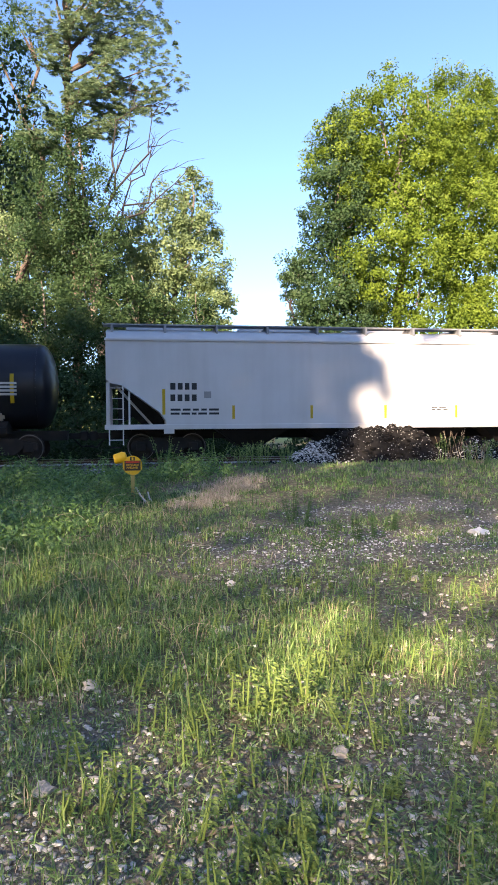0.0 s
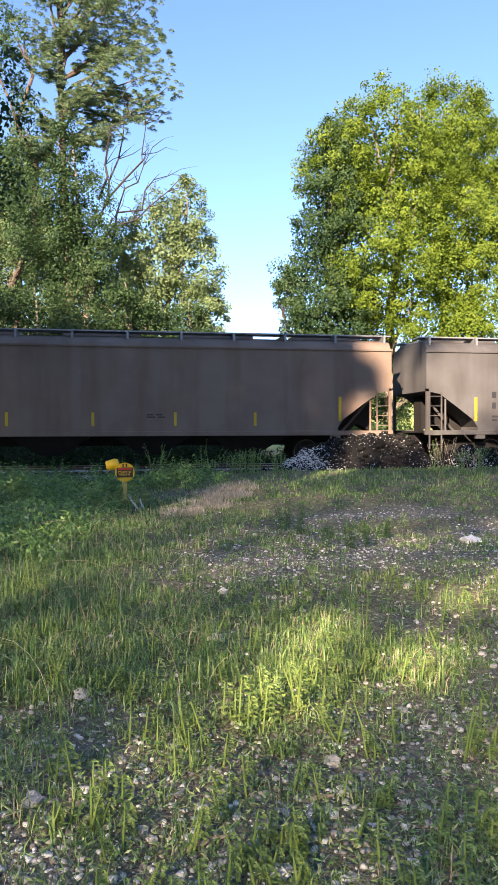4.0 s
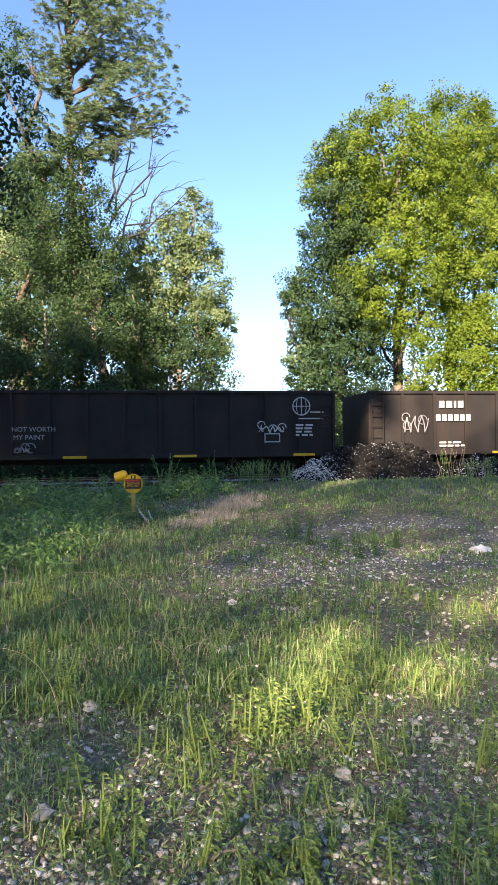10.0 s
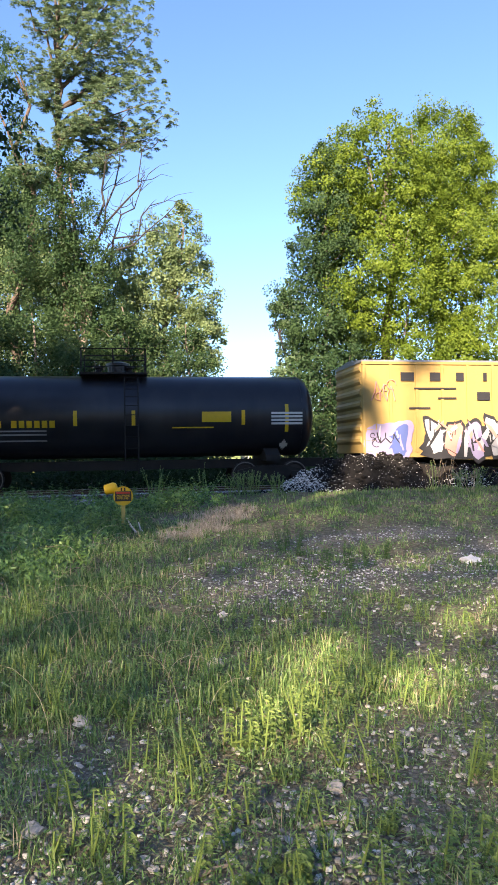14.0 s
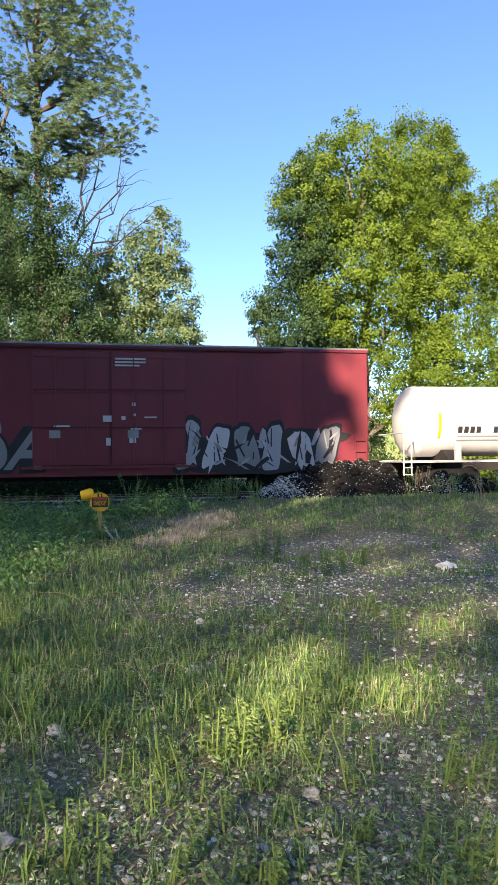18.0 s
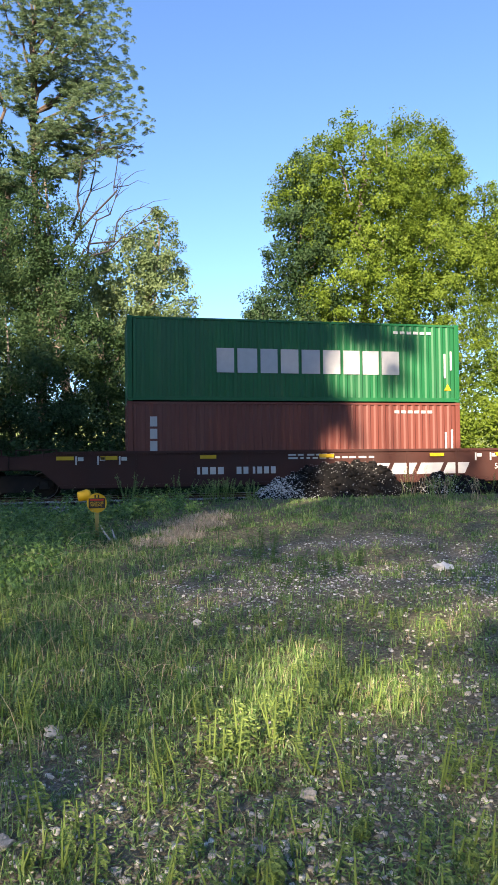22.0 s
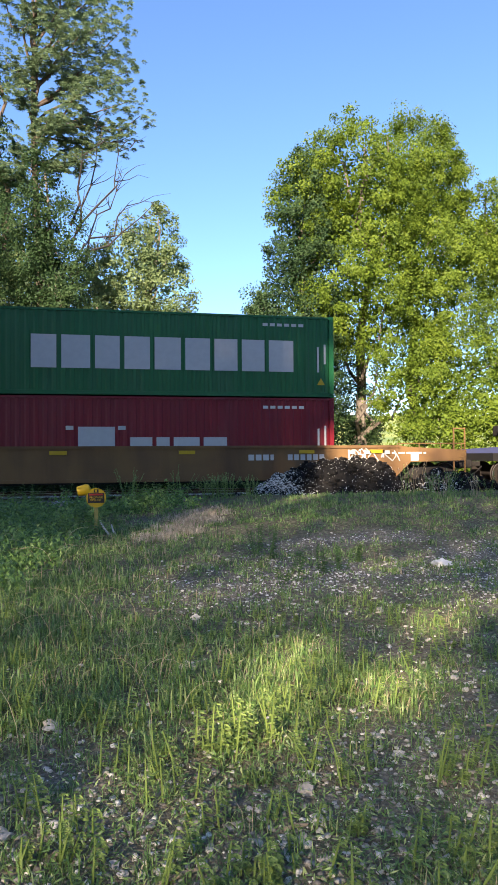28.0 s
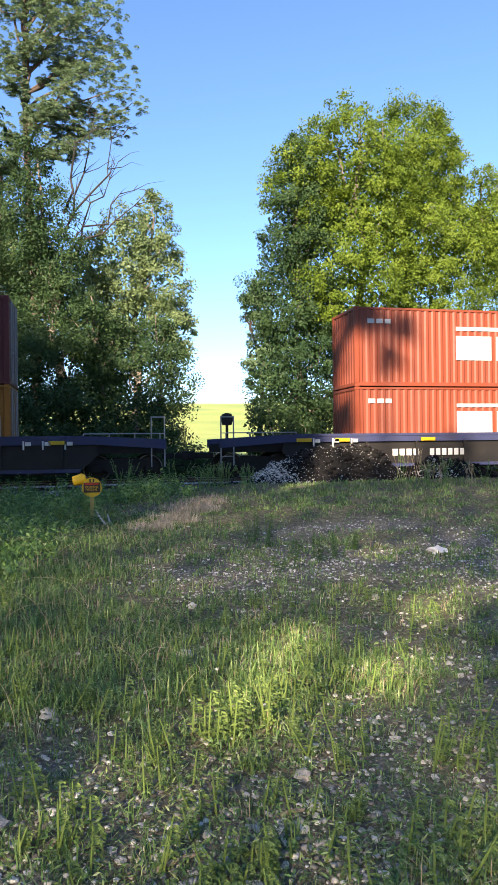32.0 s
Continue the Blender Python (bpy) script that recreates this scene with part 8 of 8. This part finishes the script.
# ---- well cars ----
WELL_TAN = surface("rusty_yellow_well_paint", (0.165, 0.09075, 0.033), 0.7, other=(0.1155, 0.06187, 0.02887), scale=1.2, amount=0.8, stain=(0.066, 0.0351, 0.0186), stain_amount=0.8, streak=True)
WELL_BROWN = surface("mineral_brown_well_paint", (0.048, 0.0155, 0.0105), 0.65, other=(0.034, 0.0125, 0.009), scale=1.3, stain=(0.0308, 0.01736, 0.01351), stain_amount=0.6, streak=True)
WELL_BLUE = surface("dark_blue_well_paint", (0.02891, 0.03465, 0.0847), 0.6, other=(0.02121, 0.02506, 0.05775), scale=1.3, stain=(0.0385, 0.02891, 0.0231), stain_amount=0.5, streak=True)


def well_car(u, paint, label, ends, deco=None, blue=False):
    """u: where the container starts; ends: 'c' coupler or 'j' joint to the next unit, left and right."""
    a = -5.0 if ends[0] == "c" else -3.75
    b = 17.2 if ends[1] == "c" else 15.6
    c = car("well_car", u, label, "well car")
    y = -1.47
    lower = BLACK if blue else paint
    prof = [(a, 1.0), (a, 1.38), (-2.7, 1.5), (-2.4, 1.54), (14.6, 1.54), (14.9, 1.5), (b, 1.38), (b, 1.0), (15.0, 0.95), (14.4, 0.40), (-2.2, 0.40), (-2.8, 0.95)]
    if blue:
        prof = [(-2.7, 1.27), (14.9, 1.27), (15.0, 0.95), (14.4, 0.40), (-2.2, 0.40), (-2.8, 0.95)]
    for s in (-1, 1):
        y0, y1 = sorted((s * 1.47, s * 1.36))
        part("side_wall", Shape().along_y(prof, y0 + (0.06 if blue and s < 0 else 0), y1), lower, c, "deep side wall of the well")
        if blue:
            part("top_chord", Shape().along_y([(a, 1.1), (a, 1.42), (-2.7, 1.54), (14.9, 1.54), (b, 1.42), (b, 1.1), (14.9, 1.27), (-2.7, 1.27)], y0 - 0.03, y1), paint, c, "dark blue top chord")
    part("well_floor", Shape().box(-2.1, 14.3, -1.36, 1.36, 0.30, 0.355), UNDER, c)
    for x in (-2.2, 14.3):
        part("bulkhead", Shape().box(x, x + 0.08, -1.36, 1.36, 0.35, 1.3), lower, c)
    part("end_deck", Shape().box(a, -2.2, -1.0, 1.0, 0.95, 1.25), lower, c)
    part("end_deck", Shape().box(14.4, b, -1.0, 1.0, 0.95, 1.25), lower, c)
    rail = Shape()
    for x0, x1 in ((a + 0.2, -2.3), (14.5, b - 0.2)):
        rail.tube([(x0, y, 1.62), (x1, y, 1.62)], 0.02, 6)
        for x in np.linspace(x0, x1, 4):
            rail.tube([(x, y, 1.35), (x, y, 1.62)], 0.018, 6)
    part("handrail", rail, GALV if blue else lower, c)
    part("bottom_chord", Shape().box(-2.2, 14.4, y - 0.05, y + 0.02, 0.36, 0.47).box(-2.4, 14.6, y - 0.05, y + 0.02, 1.47, 1.56), lower if not blue else paint, c)
    posts = np.linspace(-1.6, 13.8, 9)
    for x in posts:
        part("side_stake", Shape().box(x - 0.05, x + 0.05, y - 0.02, y + 0.07, 0.47, 1.27 if blue else 1.47), lower, c)
    for x in (-2.3, -0.9, 2.4, 6.6, 10.8, 13.4):
        part("reflector", Shape().box(x, x + 0.55, y - 0.06, y - 0.04, 1.28, 1.4), YELLOW, c)
    for x in (-1.7, -1.0, -0.3, 12.6, 13.2, 13.9):
        part("guide_mark", Shape().box(x, x + 0.05, y - 0.06, y - 0.04, 1.12, 1.4).box(x + 0.08, x + 0.26, y - 0.06, y - 0.04, 1.25, 1.37), WHITE, c)
    if ends[0] == "c":
        part("coupler", COUPLER, UNDER, c, "knuckle coupler with air hose", at=(a, 0, 0))
        part("brake_stand", Shape().tube([(a + 0.35, -0.9, 1.25), (a + 0.35, -0.9, 2.3)], 0.05, 8).box(a + 0.2, a + 0.5, -1.1, -0.65, 1.9, 2.3, 0.03).tube([(a + 0.3, -1.14 + 0, 2.1), (a + 0.3, -1.2, 2.1)], 0.22, 14), lower, c, "hand brake stand")
        part("end_ladder", Shape().box(a + 0.02, a + 0.06, -1.45, -1.4, 0.5, 2.2).box(a + 0.46, a + 0.5, -1.45, -1.4, 0.5, 2.2).box(a + 0.02, a + 0.5, -1.44, -1.41, 1.6, 1.63).box(a + 0.02, a + 0.5, -1.44, -1.41, 2.15, 2.19).box(a + 0.02, a + 0.5, -1.44, -1.41, 0.8, 0.83), paint if not blue else GALV, c)
    if ends[1] == "c":
        part("coupler", COUPLER, UNDER, c, "knuckle coupler with air hose", at=pose(b, 0, 0, 0, 0, 180))
        part("end_ladder", Shape().box(b - 0.06, b - 0.02, -1.45, -1.4, 0.5, 2.2).box(b - 0.5, b - 0.46, -1.45, -1.4, 0.5, 2.2).box(b - 0.5, b - 0.02, -1.44, -1.41, 1.6, 1.63).box(b - 0.5, b - 0.02, -1.44, -1.41, 2.15, 2.19), paint if not blue else GALV, c)
    truck(c, -3.6, u)
    if ends[1] == "c":
        truck(c, 15.8, u)
    if deco:
        deco(c, y - 0.002)
    return c


def road_name(x, z=0.75, h=0.24):
    return lambda c, y: (stencil(c, x, z, h, (0.2, 0.2, 0.2, 0.2, -0.3, 0.17, 0.17, 0.17, 0.17, 0.17, 0.17), y, WHITE, 0.3), small_print(c, x + 5, 1.25, 1.6, 1, y, WHITE, 0.06))


well_car(360.29, WELL_TAN, "rust-brown yellow well car with bulging dark graffiti", "cc", lambda c, y: (road_name(-0.2)(c, y), loops(c, 3.0, 11.5, 1.0, y, INK, 11, 91), loops(c, 3.3, 11.2, 0.9, y - 0.03, UNDER, 9, 99), tag(c, 3.2, 0.6, 8.0, 0.7, y, INK, 92, 16), lettering(c, "53", 13.2, 0.8, 0.5, y, INK)))
well_car(383.59, WELL_BROWN, "mineral-brown articulated well car with white stencils", "cj", lambda c, y: (road_name(2.2)(c, y), lettering(c, "53", -1.2, 0.5, 0.7, y, WHITE), small_print(c, 5, 1.35, 1.7, 2, y, WHITE, 0.06), blocks(c, y, 8.4, 12.4, 0.6, 0.95, [1, 1, 1, 1], LOGO_WHITE, 0.2)))
well_car(402.98, WELL_BROWN, "mineral-brown articulated well car with white stencils", "jj", lambda c, y: (road_name(2.2)(c, y), blocks(c, y, 8.2, 12.2, 0.65, 1.05, [1, 1, 1, 1], LOGO_WHITE, 0.2), small_print(c, 5.5, 1.35, 1.7, 2, y, WHITE, 0.06), lettering(c, "53", 13.4, 0.8, 0.3, y, WHITE)))
well_car(422.47, WELL_BROWN, "mineral-brown articulated well car with white graffiti letters", "jc", lambda c, y: (road_name(2.4)(c, y), lettering(c, "53", -2.0, 0.55, 0.6, y, WHITE), graffiti(c, 7.0, 11.8, 0.5, 1.5, y, 5, ["silver", "white"], "ink", 92), tag(c, 1.2, 0.9, 3.5, 0.5, y, SPRAY["grey"], 93, 12)))
well_car(446.02, WELL_TAN, "rust-stained yellow articulated well car", "cj", lambda c, y: (road_name(1.7)(c, y), tag(c, 0.4, 0.5, 0.8, 0.6, y, SPRAY["grey"], 94), loops(c, 9.4, 11.8, 1.08, y, INK, 4, 61)))
well_car(465.26, WELL_TAN, "rust-stained yellow articulated well car with outlined graffiti", "jj", lambda c, y: (loops(c, 0.9, 4.0, 1.0, y, UNDER, 5, 95), loops(c, 4.4, 7.6, 0.95, y, WELL_BROWN, 5, 98), lettering(c, "125 T", -3.1, 1.08, 0.26, y, WHITE)))
well_car(484.6, WELL_TAN, "rust-stained yellow articulated well car", "jc", road_name(2.0))
well_car(508.29, WELL_TAN, "weathered tan single well car with faded stencils", "cc", lambda c, y: (road_name(9.0, 1.05, 0.2)(c, y), tag(c, 12.6, 1.0, 2.0, 0.4, y, WHITE, 96, 10), part("placard", Shape().box(15.0, 15.3, y - 0.03, y, 1.0, 1.3), WHITE, c)))
well_car(531.86, WELL_BLUE, "dark blue and black articulated well car", "cj", road_name(1.3), True)
well_car(551.51, WELL_BLUE, "dark blue and black articulated well car with a scrawled tag", "jj", lambda c, y: tag(c, 2.6, 0.6, 1.6, 0.6, y, SPRAY["grey"], 97, 7), True)
well_car(570.52, WELL_BLUE, "dark blue and black articulated well car", "jc", road_name(1.2), True)
well_car(594.56, WELL_BLUE, "dark blue and black articulated well car", "cj", road_name(1.3), True)


# ---- lettering of the marker, its cap and broken pipe ----
for words, z in (("PROPANE", 0.755), ("PIPELINE", 0.695)):
    lettering(disc, words, -0.15 if words == "PROPANE" else -0.14, z, 0.068, -0.07, SIGN_YELLOW)
vent = empty("vent_post", Matrix.Translation((-0.15, 14.72, float(ground_z(-0.15, 14.72)))), "yellow bent vent pipe with rounded cap", "vent post")
part("pipe", Shape().tube([(0, 0, -0.1), (0, 0, 0.66), (-0.05, 0, 0.78), (-0.22, 0, 0.86)], 0.035, 10), SIGN_YELLOW, vent)
part("cap", Shape().lathe([(-0.14, 0.06), (-0.13, 0.1), (0.06, 0.12), (0.12, 0.09), (0.14, 0.03)], "x", (0, 0, 0), 16), SIGN_YELLOW, vent, "domed yellow cap", smooth=True, at=pose(-0.24, 0, 0.9, 0, -12, 0))
PVC = surface("bleached_stick", (0.55, 0.52, 0.47), 0.7, other=(0.42, 0.38, 0.33), scale=14)
tagged(part("broken_stick", Shape().tube([(0.06, 0, 0.32), (0.16, -0.05, 0.14), (0.26, -0.12, 0.02)], [0.018, 0.02, 0.022], 8), PVC, None, "bleached broken stick leaning by the marker", at=(-0.14, 14.35, float(ground_z(-0.14, 14.4)))), category="stick")
tagged(part("broken_stick", Shape().tube([(0.3, 0, 0.22), (0.34, -0.05, 0.08), (0.4, -0.1, 0.015)], [0.014, 0.018, 0.02], 8), PVC, None, "bleached broken stick leaning by the marker", at=(-0.14, 14.35, float(ground_z(-0.14, 14.4)))), category="stick")

# ---- field fence seen through the gap in the trees ----
FENCE = surface("weathered_fence_wood", (0.20, 0.17, 0.14), 0.95, other=(0.11, 0.095, 0.08), scale=9)
fence = empty("field_fence", Matrix.Translation((8, 56, float(ground_z(8, 56)))), "weathered wooden post fence before the field", "fence")
for i in range(12):
    x = -9 + i * 1.7
    z = float(ground_z(8 + x, 56) - ground_z(8, 56))
    part("post", Shape().tube([(x, 0, z - 0.3), (x + 0.03, 0, z + 1.5)], 0.07, 7), FENCE, fence)
for z in (0.6, 1.15):
    part("wire", Shape().tube([(-9.2, 0, z), (10, 0, z)], 0.012, 4), GALV, fence)
tagged(part("notice_board", Shape().box(-0.35, 0.35, -0.02, 0.02, 0.5, 1.25).box(-0.03, 0.03, 0.02, 0.06, -0.2, 1.2), WHITE, None, "small white notice board by the field fence", at=(9.2, 55.5, float(ground_z(9.2, 55.5)))), category="sign")


# ---- what moves: the train rolls past at a steady speed, and its wheels turn ----
# small unevenness of the speed: metres ahead of an even run, second by second
AHEAD = {1: -0.35, 2: 0.5, 6: 0.5, 8: -0.7, 10: -0.38, 13: -0.6, 14: 0.36, 17: -0.18, 18: 0.2, 19: 0.3, 20: -0.3, 21: 0.11, 22: -0.35, 23: 0.25, 24: -0.26, 25: -0.35, 28: 0.08, 29: -0.17, 30: 0.4}
STEPS = [0, 1 / FPS, *range(1, 32), 32 - 1 / FPS, 32]


def motions():
    for c, u, z in CARS:
        walk(c, [(t, Matrix.Translation((u - SPEED * t - AHEAD.get(t, 0), TRACK_Y, z))) for t in STEPS])
    for w, dx, u in WHEELS:
        first, last = frame((u - 17) / SPEED), frame((u + 6) / SPEED)
        turns = [(k - 1) / FPS for k in range(max(first, 2), min(last, frame(32) - 1) + 1)]
        rows = [(0, turns[0] if turns else 0)] + [(t, t) for t in turns] + [(32, turns[-1] if turns else 0)]
        walk(w, [(t, Matrix.Translation((dx, 0, 0.457)) @ Matrix.Rotation(-SPEED * q / 0.457, 4, "Y")) for t, q in rows])


motions()
